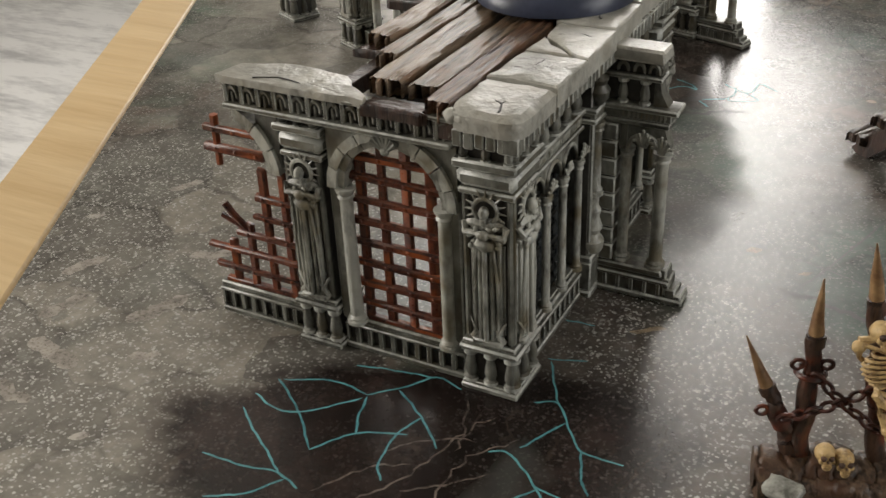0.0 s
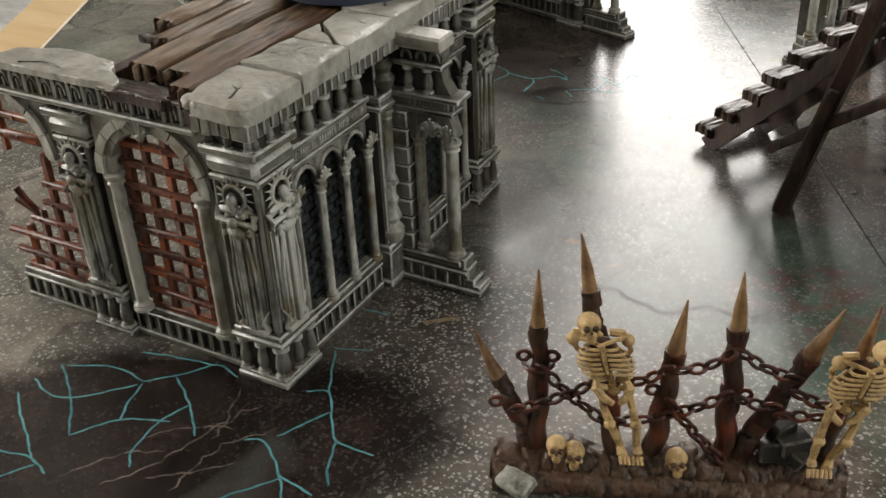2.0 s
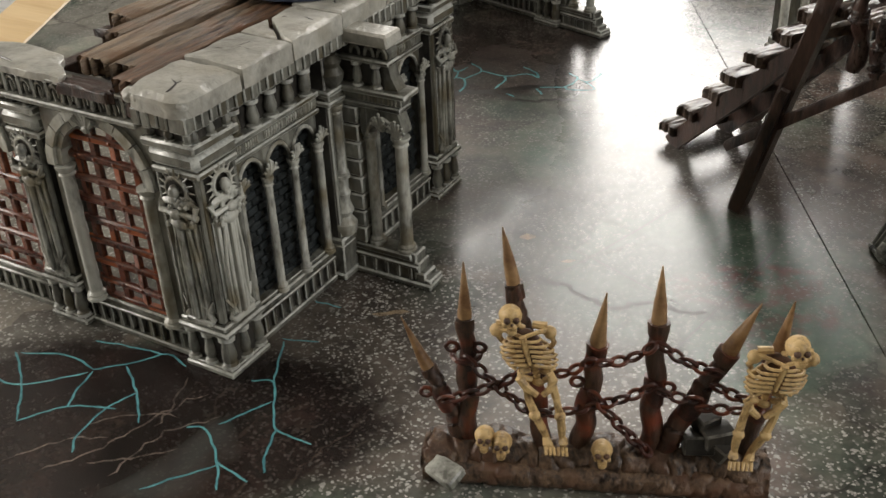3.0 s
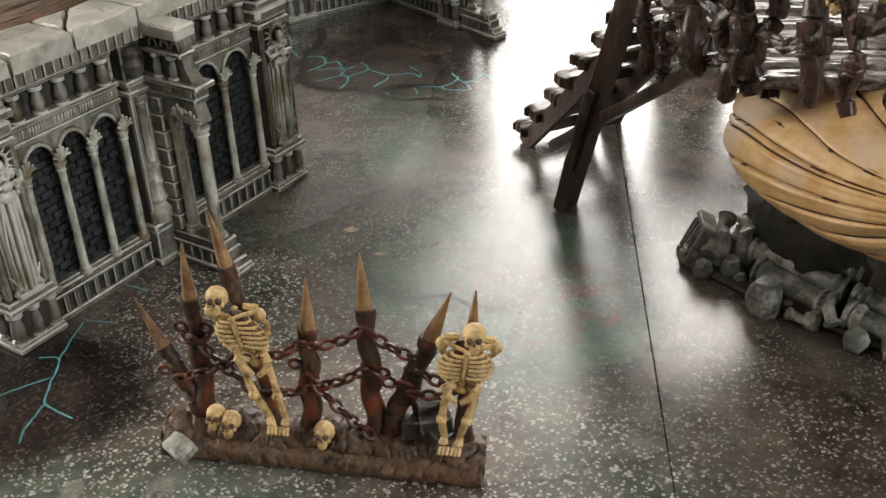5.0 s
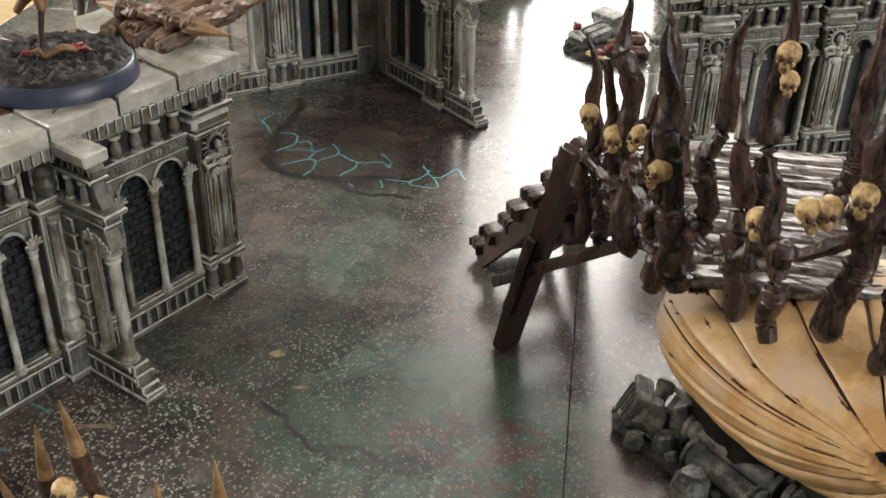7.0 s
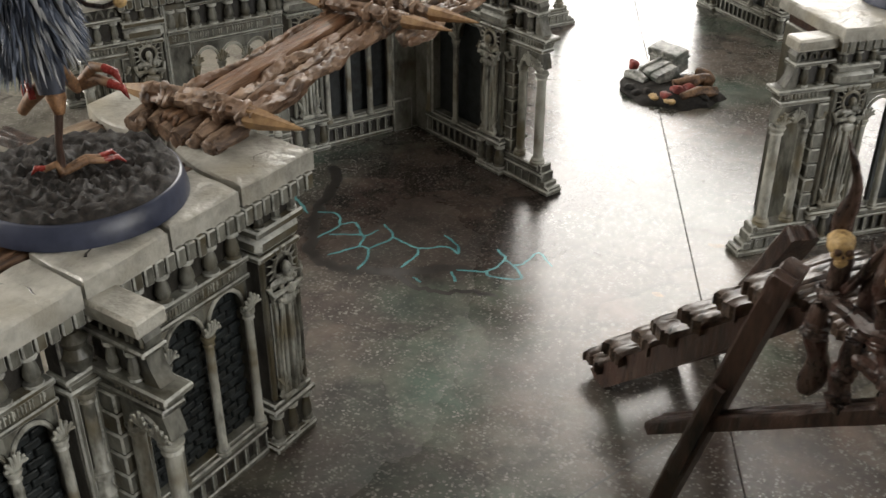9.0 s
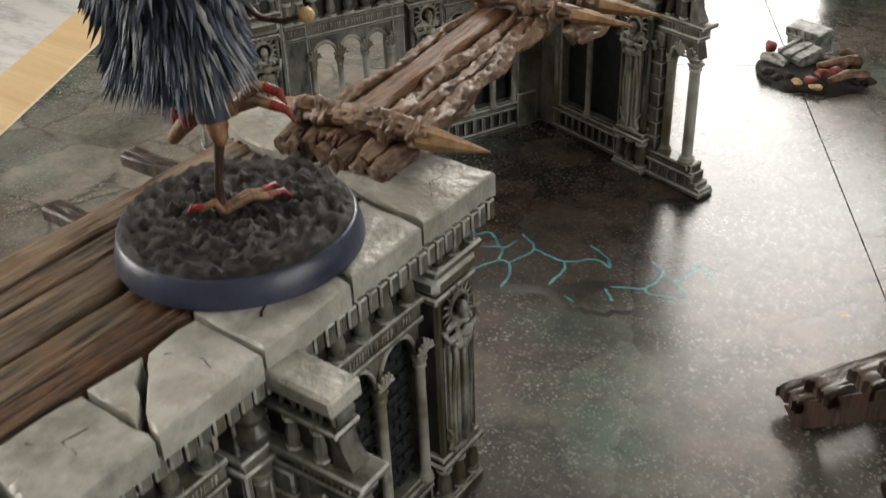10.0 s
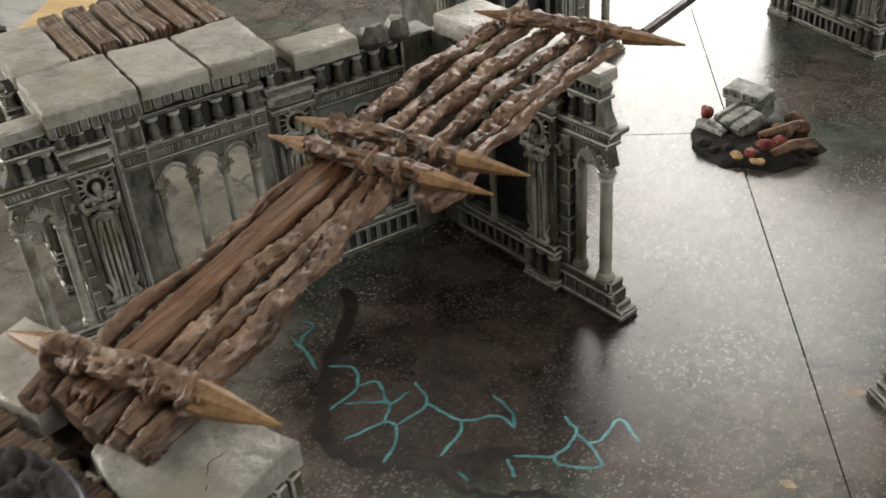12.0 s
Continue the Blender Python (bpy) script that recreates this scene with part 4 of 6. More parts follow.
def plank(x0, x1, y0, y1, z0, z1, seed=0, along="y", rag=1.2):
    """A split plank with a ridged grain and ragged ends."""
    q = random.Random(seed)
    g = Geo()
    L = y1 - y0
    nl, nw = max(6, int(L / 1.8)), 13
    top, low = [], []
    bend = q.uniform(-0.5, 0.5)
    for j in range(nl + 1):
        t = j / nl
        rowt, rowl = [], []
        for k in range(nw + 1):
            u = k / nw
            y = y0 + L * t
            if j in (0, nl):
                y += (1 if j == 0 else -1) * q.uniform(0, rag) * 2.2
            x = x0 + (x1 - x0) * u + 0.35 * noise.noise((seed * 3.1 + u * 0.4, t * L / 9, 0)) + bend * math.sin(math.pi * t)
            z = z1 + 0.38 * noise.noise((u * 9 + seed * 5, t * L / 16, seed)) + 0.22 * noise.noise((u * 21 + seed * 5, t * L / 12, seed)) - 0.3 * max(0.0, 0.10 - abs(noise.noise((u * 5.0 + seed * 5, t * L / 22, seed * 2)))) / 0.10 - (0.5 if k in (0, nw) else 0) - (0.4 if j in (0, nl) else 0)
            rowt.append((x, y, z))
            rowl.append((x, y, z0))
        top.append(rowt)
        low.append(rowl)
    vs = [p for r in top for p in r] + [p for r in low for p in r]
    N1 = nw + 1
    o = (nl + 1) * N1
    fs = []
    for j in range(nl):
        for k in range(nw):
            a = j * N1 + k
            fs += [(a, a + 1, a + N1 + 1, a + N1), (o + a + N1, o + a + N1 + 1, o + a + 1, o + a)]
        for k in (0, nw):
            a = j * N1 + k
            fs.append((a, a + N1, o + a + N1, o + a) if k == 0 else (a + N1, a, o + a, o + a + N1))
    for j in (0, nl):
        for k in range(nw):
            a = j * N1 + k
            fs.append((a + 1, a, o + a, o + a + 1) if j == 0 else (a, a + 1, o + a + 1, o + a))
    g.add(vs, fs)
    if along == "x":
        g.moved(Matrix.Rotation(radians(-90), 4, "Z"))
    return g


def dentils(p, M, x0, x1, y0, z0, z1, step=2.6):
    """The blocks that hang under the roof slabs."""
    n = max(2, round((x1 - x0) / step))
    for k in range(n):
        x = x0 + (x1 - x0) * (k + 0.5) / n
        part("dentil", Geo().box(x - 1.08, x + 1.08, y0 + 0.3 + 0.3 * noise.noise((k * 2.3, x1, 1)), y0 + 4, z0 + 1.4 + 1.2 * noise.noise((k * 1.7, x0, 3)), z1, 0.3), STONE, p, "", M)


def portcullis(th, M, bars, rows, y, x0, x1, z0, zt):
    """A rusty lattice; zt gives the height of each upright."""
    p = part("portcullis", Geo().box(x0, x1, y - 0.9, y + 0.9, z0 - 0.8, z0 + 0.8, 0.3), RUST, th, "rusty iron lattice gate", M)
    for x, z in zip(bars, zt):
        part("upright_bar", Geo().box(x - 1.15, x + 1.15, y - 0.75, y + 0.75, z0, z, 0.4).rough(0.55, 2.6), RUST, p, "", M)
    for z, a, b in rows:
        g = Geo().box(a, b, y - 1.2, y + 0.35, z - 0.95, z + 0.95, 0.4).rough(0.55, 2.6)
        for x in bars:
            if a - 0.5 < x < b + 0.5:
                g.blob((x, y - 1.25, z), (0.55, 0.35, 0.55), 7, 5)
        part("cross_bar", g, RUST, p, "", M)
    return p


def arch_ring(th, M, xc, zc, r0, r1, y0, y1, a0, a1, n, proud=0.0):
    """Wedge stones of a round arch."""
    for k in range(n):
        b0, b1 = radians(a0 + (a1 - a0) * (k + 0.03) / n), radians(a0 + (a1 - a0) * (k + 0.97) / n)
        g = Geo()
        for ra, rb, ya in ((r0, r0 + (r1 - r0) * 0.42, y0 + 0.9), (r0 + (r1 - r0) * 0.42, r1, y0)):
            out = []
            m = 3
            out += [(xc + ra * math.cos(b0 + (b1 - b0) * i / m), zc + ra * math.sin(b0 + (b1 - b0) * i / m)) for i in range(m + 1)]
            out += [(xc + rb * math.cos(b1 + (b0 - b1) * i / m), zc + rb * math.sin(b1 + (b0 - b1) * i / m)) for i in range(m + 1)]
            g.prism(out, ya, y1)
        part("arch_stone", g.rough(0.15, 2.3), RELIEF, th, "", M)


def niche_band(th, M, x0, x1, y0, z0, z1):
    """The upper band of small arched niches."""
    p = part("niche_band", Geo().box(x0, x1, y0 + 1.6, y0 + 6, z0, z1, 0.2), STONE_DARK, th, "", M)
    g = Geo().box(x0, x1, y0 - 0.5, y0 + 6, z0, z0 + 1.3, 0.35).box(x0, x1, y0 + 0.3, y0 + 6, z1 - 0.9, z1, 0.25)
    n = max(2, round((x1 - x0) / 4.6))
    w = (x1 - x0) / n
    for k in range(n):
        xc = x0 + (k + 0.5) * w
        g.ring((xc, y0 + 1.2, z0 + 3.0), 1.35, 0.42, 10, 5, 0, None, -20, 200, 1.5)
        g.box(xc - w / 2, xc - w / 2 + 1.1, y0 + 0.5, y0 + 2, z0 + 1.2, z1 - 0.8, 0.25)
        g.tube([(xc, y0 + 1.4, z0 + 1.3), (xc, y0 + 1.1, z0 + 4)], [0.5, 0.3], 6)
    part("moulding", g.rough(0.15, 2.0), STONE, p, "", M)
    return p


# The near ruin: a front with a barred gate and a long side.
ruin = thing("ruined_gatehouse", "grey weathered gothic miniature ruin with rusty gate and plank roof", "miniature ruin")
SIDE = Matrix.Rotation(radians(90), 4, "Z")
pier(ruin, I4, -14.2, 0, 0, 14.2, "fr")
pier(ruin, I4, -59.5, -47.2, 0, 11.5, "f", 62.0)
rail(ruin, I4, -47.2, -14.2, 2.6, 8)
rail(ruin, I4, -85.5, -59.5, 2.6, 8)
for x0, x1 in ((-47.4, -44.2), (-16.6, -14.0)):
    part("gate_jamb", Geo().box(x0, x1, 2.2, 7, 9, 46, 0.4), STONE, ruin)
for x in (-43.0, -17.8):
    part("column", column(x, 2.2, 9.0, 45.5, 1.6), RELIEF, ruin)
arch_ring(ruin, I4, -30.4, 45.4, 12.4, 16.4, 0.6, 6.5, 0, 180, 9)
sp = arch_band(-46.6, -14.2, 45.4, 62.0, 1.8, 6.2, 1.0, 14)
part("spandrel", sp, STONE, ruin)
key = Geo()
for k in range(7):
    a = radians(-60 + 20 * k)
    key.tube([(-30.4, 0.2, 57.2), (-30.4 + 3.6 * math.sin(a), -0.3, 58.2 + 3.6 * math.cos(a))], [0.35, 0.75], 6)
key.blob((-30.4, 0, 57.6), (1.2, 0.8, 1.0), 8, 6)
part("keystone_shell", key, STONE, ruin)
portcullis(ruin, I4, (-40.4, -34.4, -28.4, -22.4), [(z, -43.5, -17.5) for z in (14.2, 19.8, 25.4, 31, 36.6, 42.2, 47.8, 53.0)], 4.6, -44, -17, 9.6, (53.5, 57.2, 57.4, 54.5))
# the broken half gate beyond the second pier
arch_ring(ruin, I4, -76.0, 45.4, 12.4, 16.2, 0.6, 6.0, 0, 72, 3)
part("spandrel", Geo().prism([(-65.5, 58), (-60.5, 47), (-59.6, 47), (-59.6, 62), (-66, 62)], 1.8, 6.0), STONE, ruin)
portcullis(ruin, I4, (-80.2, -74.4, -68.4, -62.6), [(14.0, -86, -60), (19.4, -88, -60), (25.0, -78, -60), (30.4, -72, -60), (36.0, -71, -60), (47.5, -84, -66), (52.5, -84, -65)], 4.6, -84, -60, 9.6, (22, 28, 44, 47))
part("bent_bar", Geo().tube([(-80.5, 4.5, 43), (-80.2, 4.6, 56)], [0.9, 1.0], 6, 0, 0.15).tube([(-74.8, 4.4, 26), (-78, 3.6, 30), (-80, 3.2, 33)], 0.9, 6, 0, 0.15).tube([(-74.8, 4.4, 26), (-82, 4, 29)], 0.85, 6, 0, 0.15), RUST, ruin)
niche_band(ruin, I4, -72.5, -14.2, -0.3, 61.0, 67.6)
part("front_roof_slab", roof_slab([(-74, -0.4), (-34, -0.4), (-35.5, 3), (-41, 6.5), (-45, 11), (-60, 12.5), (-73, 8)], 67.0, 68.8, 5, 0.4), SLAB, ruin)

window_bay(ruin, SIDE, 14.2, 46.5, 3, "bricks", 2.8)
# near-black core paints in the shadow of the pilaster's crevices
pl = part("pilaster", Geo().box(47.4, 53.6, 1.6, 6, 0, 62, 0.4), STONE_DARK, ruin, "", SIDE)
part("pedestal", Geo().box(46.5, 54.5, 0.2, 6, 0, 2.0, 0.5).box(47.0, 54.0, 0.5, 6, 2.0, 10.4, 0.4).box(46.6, 54.4, 0.1, 6, 10.4, 12.5, 0.5).rough(0.2, 2.5), STONE, pl, "", SIDE)
for x in (48.2, 52.8):
    part("edge_roll", Geo().box(x - 0.7, x + 0.7, 1.0, 4, 12.5, 49, 0.35).rough(0.15, 2), STONE, pl, "", SIDE)
part("column", column(50.5, 1.2, 29.0, 49.0, 1.3), RELIEF, pl, "", SIDE)
part("capital_block", Geo().box(46.8, 54.2, 0.2, 6, 49, 50.4, 0.4).box(47.4, 53.6, 0.6, 6, 50.4, 52, 0.3).box(46.6, 54.4, 0.0, 6, 52, 53.4, 0.4).rough(0.2, 2.5), STONE, pl, "", SIDE)
part("urn", Geo().lathe(50.5, 1.6, [(2.0, 12.4), (2.9, 13.4), (3.2, 16), (1.8, 18.0), (2.7, 19.6), (1.7, 22.6), (2.2, 24.6), (1.4, 26), (1.6, 29), (0.8, 30)], 14), RELIEF, pl, "", SIDE)
part("urn", Geo().lathe(50.5, 1.4, [(1.0, 53), (2.6, 55), (3.0, 57), (2.0, 58.6), (2.6, 60), (1.2, 61.5)], 12), STONE, pl, "", SIDE)
wing(ruin, Matrix.Translation((0.4, 52.6, 0)))
window_bay(ruin, SIDE, 57.5, 95.5, 3, "bricks", 2.8)
pier(ruin, SIDE, 95.5, 109.5, 0, 13.5, "fr")
roof = part("roof_frame", Geo().box(-18, -1.0, 0.5, 111, 62.6, 67.0, 0.3).box(-62, -14, 1.8, 6, 61.8, 65.5, 0.3).box(-62, -20, 100, 106, 61.8, 65.5, 0.3).box(-50, -46, 6, 100, 61.5, 65.5, 0.3).box(-33, -30, 6, 100, 61.5, 65.5, 0.3), WOOD_DARK, ruin)
SLABS = (
    ((-12.5, -2.8), (0.2, -3.6), (2.8, -1.2), (2.8, 14.6), (-8.5, 15.6), (-14.0, 14.8), (-15.0, 3)),
    ((-13.8, 15.6), (-8.5, 16.3), (3.0, 15.3), (3.0, 32.0), (-1.0, 32.2), (-12.6, 32.2)),
    ((-12.6, 32.9), (-1.2, 32.8), (-12.3, 42.3)),
    ((-11.9, 43.0), (-0.6, 33.0), (3.0, 32.6), (2.4, 52.0), (-12.4, 52.5)),
    ((-13.6, 53.2), (2.2, 52.7), (1.6, 72.2), (-4.0, 72.8), (-14.0, 73.0)), ((-14.0, 73.7), (-4.0, 73.5), (1.5, 72.9), (1.0, 91.3), (-13.6, 92.8)),
    ((-13.6, 93.5), (1.0, 92.0), (1.2, 113.5), (-33.6, 113.8), (-31.0, 107), (-32.4, 103), (-24.5, 100.5), (-23.0, 97.0)), ((-35.6, 99), (-34.2, 113.8), (-58, 114), (-57, 103), (-46, 98.5)))
for n, s in enumerate(SLABS):
    part("roof_stone", roof_slab(s, 66.9, 71.6, n, 1.5 if n == 0 else 0.55), SLAB, roof)
for n in range(7):
    x = -13.2 + 2.25 * n
    part("chipped_lip", Geo().blob((x, -1.3 + 0.5 * noise.noise((x, 3, 1)), 69.4 + 0.5 * noise.noise((x, 1, 5))), (1.9, 1.7, 1.6), 10, 7, 0.3, 0, 1.2), SLAB, roof, "", None, 60)
CRACKS = (((-3.0, -1.0), (-4.4, 3.2), (-3.6, 6.0), (-5.4, 9.0)), ((-3.6, 6.0), (-1.0, 8.6), (0.4, 9.2)), ((-4.4, 3.2), (-7.6, 4.6)), ((-10.0, 22.0), (-6.4, 25.0), (-5.6, 29.0)), ((-6.4, 25.0), (-2.2, 24.2)),
          ((-9.0, 44.0), (-5.2, 46.4), (-1.4, 45.6)), ((-4.0, 58.0), (-6.2, 62.0), (-4.6, 66.5)), ((-22.0, 104.0), (-18.6, 107.2), (-19.4, 110.5)), ((-3.4, 100.0), (-6.6, 103.4), (-5.8, 108.0)), ((-64.0, 1.0), (-58.5, 3.4), (-52.0, 2.2)))
for n, line in enumerate(CRACKS):
    top = 68.95 if n == len(CRACKS) - 1 else 71.5
    pts = [Vector((x, y, top)) for x, y in line]
    fine_pts = []
    for a, d in zip(pts[:-1], pts[1:]):
        fine_pts += [a.lerp(d, k / 4) + Vector((0.35 * noise.noise(a.lerp(d, k / 4) * 0.9), 0.35 * noise.noise(a.lerp(d, k / 4) * 0.9 + Vector((7, 0, 0))), 0)) for k in range(4)]
    fine_pts.append(pts[-1])
    part("crack", Geo().tube(fine_pts, [0.30] + [0.26] * (len(fine_pts) - 2) + [0.08], 5, 0, 0.2, 0.8), CRACK, roof, "thin dark crack")
dentils(roof, SIDE, -3, 112, -2.2, 62.0, 67.2)
dentils(roof, I4, -13, 2, -3.0, 62.0, 67.2)
for n, (x0, x1, y0, y1, z) in enumerate(((-20.8, -14.6, -0.5, 96, 70.6), (-29.2, -21.8, 8, 97, 69.8), (-38.2, -30.2, 6.5, 98, 70.4), (-45.2, -39.6, 22, 100, 69.8), (-53.2, -46.4, 31, 101, 70.2))):
    part("roof_plank", plank(x0, x1, y0, y1, 66.4, z, n + 1, "y", 2.2), WOOD_BROWN if n == 0 else WOOD_GREY, roof, "split reddish-brown plank" if n == 0 else "split grey-brown plank")
for n, (x0, x1, y0, y1) in enumerate(((-92, -87.4, -73, -48), (-69.4, -65.2, -68.5, -50))):
    part("roof_plank", plank(x0, x1, y0, y1, 64.4, 67.0, 33 + n, "x", 1.0), WOOD_DARK, roof, "dark plank end sticking out of the roof")
part("roof_plank", plank(-3.5, 1.5, -36, -19, 65.6, 68.2, 31, "x"), WOOD_DARK, roof)
part("roof_plank", plank(-34.5, -29, -56, -40, 65.0, 67.0, 32, "x"), WOOD_DARK, roof)

# The ruin across the burnt ground: a long face, a return wall and a broken side.
far_ruin = thing("ruined_hall", "grey gothic miniature ruin with pointed windows and a slab roof", "miniature ruin")
FB = rot(0, -112, 194, 65)
pier(far_ruin, FB, -26, -13, -1.5, 11, "fl", 63)
part("wall_core", Geo().box(-13, -11.8, 1.4, 6, 0, 63, 0.3), STONE, far_ruin, "", FB)
for x0, x1 in ((-11.8, -4.6), (24.0, 28.0)):
    part("wall_core", Geo().box(x0, x1, 1.4, 6, 0, 63, 0.3).rough(0.15, 2.5), STONE, far_ruin, "", FB)
    rail(far_ruin, FB, x0, x1, 0.6, 6)
    frieze(far_ruin, FB, x0, x1, 0.6)
window_bay(far_ruin, FB, -4.6, 24, 3, None, 0.6)
pier(far_ruin, FB, 28, 42, -1.5, 11, "f", 63)
window_bay(far_ruin, FB, 42, 70, 3, "plain", 0.6, 61)
part("pilaster", Geo().box(69, 77, -0.6, 6, 0, 12.5, 0.5).box(69.5, 80, 0.2, 9, 0, 62, 0.5), STONE, far_ruin, "", FB)
wing(far_ruin, FB @ Matrix.Translation((-25, 0, 0)) @ Matrix.Diagonal((-1, 1, 1, 1)))
part("roof_frame", Geo().box(-24, 32, 1, 60, 62, 66.7, 0.4), WOOD_DARK, far_ruin, "", FB)
for n, s in enumerate((((-27, -3), (-4, -3), (-4, 26), (-27, 25)), ((-3.4, -3), (14, -3), (13, 25), (-3.4, 26)), ((14.6, -3), (32, -3), (33, 27), (13.6, 25)), ((-27, 25.6), (-12, 26), (-12, 60), (-27, 62)))):
    part("roof_stone", roof_slab(s, 66.6, 70.4, 20 + n, 0.8), SLAB, far_ruin, "", FB)
for n in range(6):
    part("roof_plank", plank(-11 + n * 7.4, -5 + n * 7.4, 27 + (n * 3) % 5, 68, 66, 70 + (n % 2) * 0.5, 40 + n), WOOD_GREY, far_ruin, "", FB)
dentils(far_ruin, FB, -27, 32, -2.6, 62.0, 67.0)
for y0 in (33, 86):
    pier(far_ruin, FB, -30, -16, y0, y0 + 14, "fl", 63)
part("side_wall", Geo().box(-26, -21, 11, 33, 0, 9, 0.4).box(-26, -21, 11, 100, 48, 63, 0.4), STONE, far_ruin, "", FB)
FW = rot(0, -74.5, 263.5, -17.6)
window_bay(far_ruin, FW, 1.5, 34, 2, "plain", 0.6)
pier(far_ruin, FW, 34, 47, -3.2, 10, "fr", 63)
wing(far_ruin, FW @ Matrix.Translation((47, -0.5, 0)))
part("corner_block", Geo().box(-6, 5, 1.0, 10, 0, 62, 0.5), STONE, far_ruin, "", FW)
part("roof_stone", roof_slab(((0, -2), (47, -3), (47, 14), (0, 14)), 63, 68.5, 33, 0.8), SLAB, far_ruin, "", FW)
part("roof_stone", roof_slab(((37, -2), (56, -2), (57, 12), (37, 12)), 62, 66.5, 34, 0.8), SLAB, far_ruin, "", FB)
part("broken_block", Geo().stone((62, 2, 64), (5, 4, 3), 0, 5).stone((70, 3, 63.5), (4, 4, 3.4), 0, 6), STONE, far_ruin, "", FB)

# The ruin behind the palisade.
side_ruin = thing("ruined_chapel", "grey gothic miniature ruin with a pale slab roof", "miniature ruin")
FG = rot(0, 63, 246, 50)
wing(side_ruin, FG @ Matrix.Translation((13, 0, 0)) @ Matrix.Diagonal((-1, 1, 1, 1)))
pier(side_ruin, FG, 13, 26.5, -1.5, 12, "fl", 63)
window_bay(side_ruin, FG, 26.5, 60, 3, None, 0.6)
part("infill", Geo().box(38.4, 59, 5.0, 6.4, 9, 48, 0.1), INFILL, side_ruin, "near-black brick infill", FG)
pier(side_ruin, FG, 60, 73, -1.5, 12, "f", 63)
window_bay(side_ruin, FG, 73, 105, 3, "plain", 0.6)
part("roof_frame", Geo().box(15, 104, 1, 28, 62, 66.7, 0.4), WOOD_DARK, side_ruin, "", FG)
for n, s in enumerate((((12, -3), (40, -3), (40, 30), (12, 30)), ((40.6, -3), (74, -3), (74, 30), (40.6, 30)), ((74.6, -3), (106, -3), (106, 30), (74.6, 30)))):
    part("roof_stone", roof_slab(s, 66.6, 70.4, 50 + n, 0.8), SLAB, side_ruin, "", FG)
part("side_wall", Geo().box(14, 19, 12, 28, 0, 63, 0.4), STONE, side_ruin, "", FG)
dentils(side_ruin, FG, 12, 106, -2.6, 62.0, 67.0)

# Two more ruins far off along the board.
corner_ruin = thing("ruined_corner", "dark grey gothic miniature corner ruin", "miniature ruin")
FH = rot(0, -120.6, 336.4, 62)
pier(corner_ruin, FH, 0, 13, -1.5, 11, "fl", 63)
window_bay(corner_ruin, FH, 13, 45, 3, "plain", 0.6)
pier(corner_ruin, FH, 45, 58, -1.5, 11, "fr", 63)
wing(corner_ruin, FH @ Matrix.Translation((58, 0, 0)))
part("roof_stone", roof_slab(((-2, -3), (59, -3), (59, 40), (-2, 40)), 64, 70.4, 60, 0.8), SLAB, corner_ruin, "", FH)
part("side_wall", Geo().box(1, 6, 11, 40, 0, 64, 0.4).box(52, 57, 11, 40, 0, 64, 0.4), STONE, corner_ruin, "", FH)
end_ruin = thing("ruined_tower", "dark grey gothic miniature ruin far along the board", "miniature ruin")
FJ = rot(0, -45, 470, -33)
pier(end_ruin, FJ, 0, 13, -1.5, 11, "fl", 63)
window_bay(end_ruin, FJ, 13, 50, 3, "plain", 0.6)
pier(end_ruin, FJ, 50, 63, -1.5, 11, "fr", 63)
part("roof_stone", roof_slab(((-2, -3), (65, -3), (65, 40), (-2, 40)), 64, 70.4, 61, 0.8), SLAB, end_ruin, "", FJ)
part("side_wall", Geo().box(1, 6, 11, 40, 0, 64, 0.4).box(57, 62, 11, 40, 0, 64, 0.4), STONE, end_ruin, "", FJ)

# ---- the log bridge between the roofs ----
bridge = thing("log_bridge", "brown gnarled log footbridge lashed with spiked cross beams", "miniature bridge")


def along(points, n):
    """Evenly spread points along a line of points."""
    pts = [Vector(p) for p in points]
    out = []
    for k in range(n + 1):
        t = k / n * (len(pts) - 1)
        i = min(int(t), len(pts) - 2)
        out.append(pts[i].lerp(pts[i + 1], t - i))
    return out


def gnarl(seed, lump):
    """Knotted bark: long swellings, short knots and fine ridges."""
    def form(run, a):
        x, y = math.cos(a), math.sin(a)
        knots = noise.noise((2.2 * x, 2.2 * y + 4 * seed, run / 3.4))
        ridges = abs(noise.noise((3.6 * x + seed, 3.6 * y, run / 6.0)))
        return 1 + lump * (0.5 * noise.noise((1.2 * x + seed, 1.2 * y, run / 9)) + 0.36 * knots + 0.2 * noise.noise((5 * x, 5 * y + seed, run / 1.7)) - 0.75 * max(0.0, 0.10 - ridges) / 0.10 - 0.45 * max(0.0, 0.07 - abs(noise.noise((1.6 * x + 9, 1.6 * y + seed, run / 1.9)))) / 0.07)
    return form


def log(points, r, seed, lump=0.6, n=12, step=0.6, wave=2.0, ends=0.8):
    r *= 0.74
    pts = along(points, max(4, int(sum((Vector(a) - Vector(b)).length for a, b in zip(points[:-1], points[1:])) / step)))
    pts = [p + Vector((wave * noise.noise((p.y / 14, p.z / 14, seed * 3.3)), 0, 0.7 * wave * noise.noise((p.y / 11, p.x / 20, seed * 7.7)))) for p in pts]
    radii = [r * (1 + 0.34 * noise.noise((k * 0.07, seed, 0))) for k in range(len(pts))]
    radii[0] *= ends
    radii[-1] *= ends
    return Geo().tube(pts, radii, n + 8, 0, 0, 0.95, 2.4, 0.02, gnarl(seed, lump))


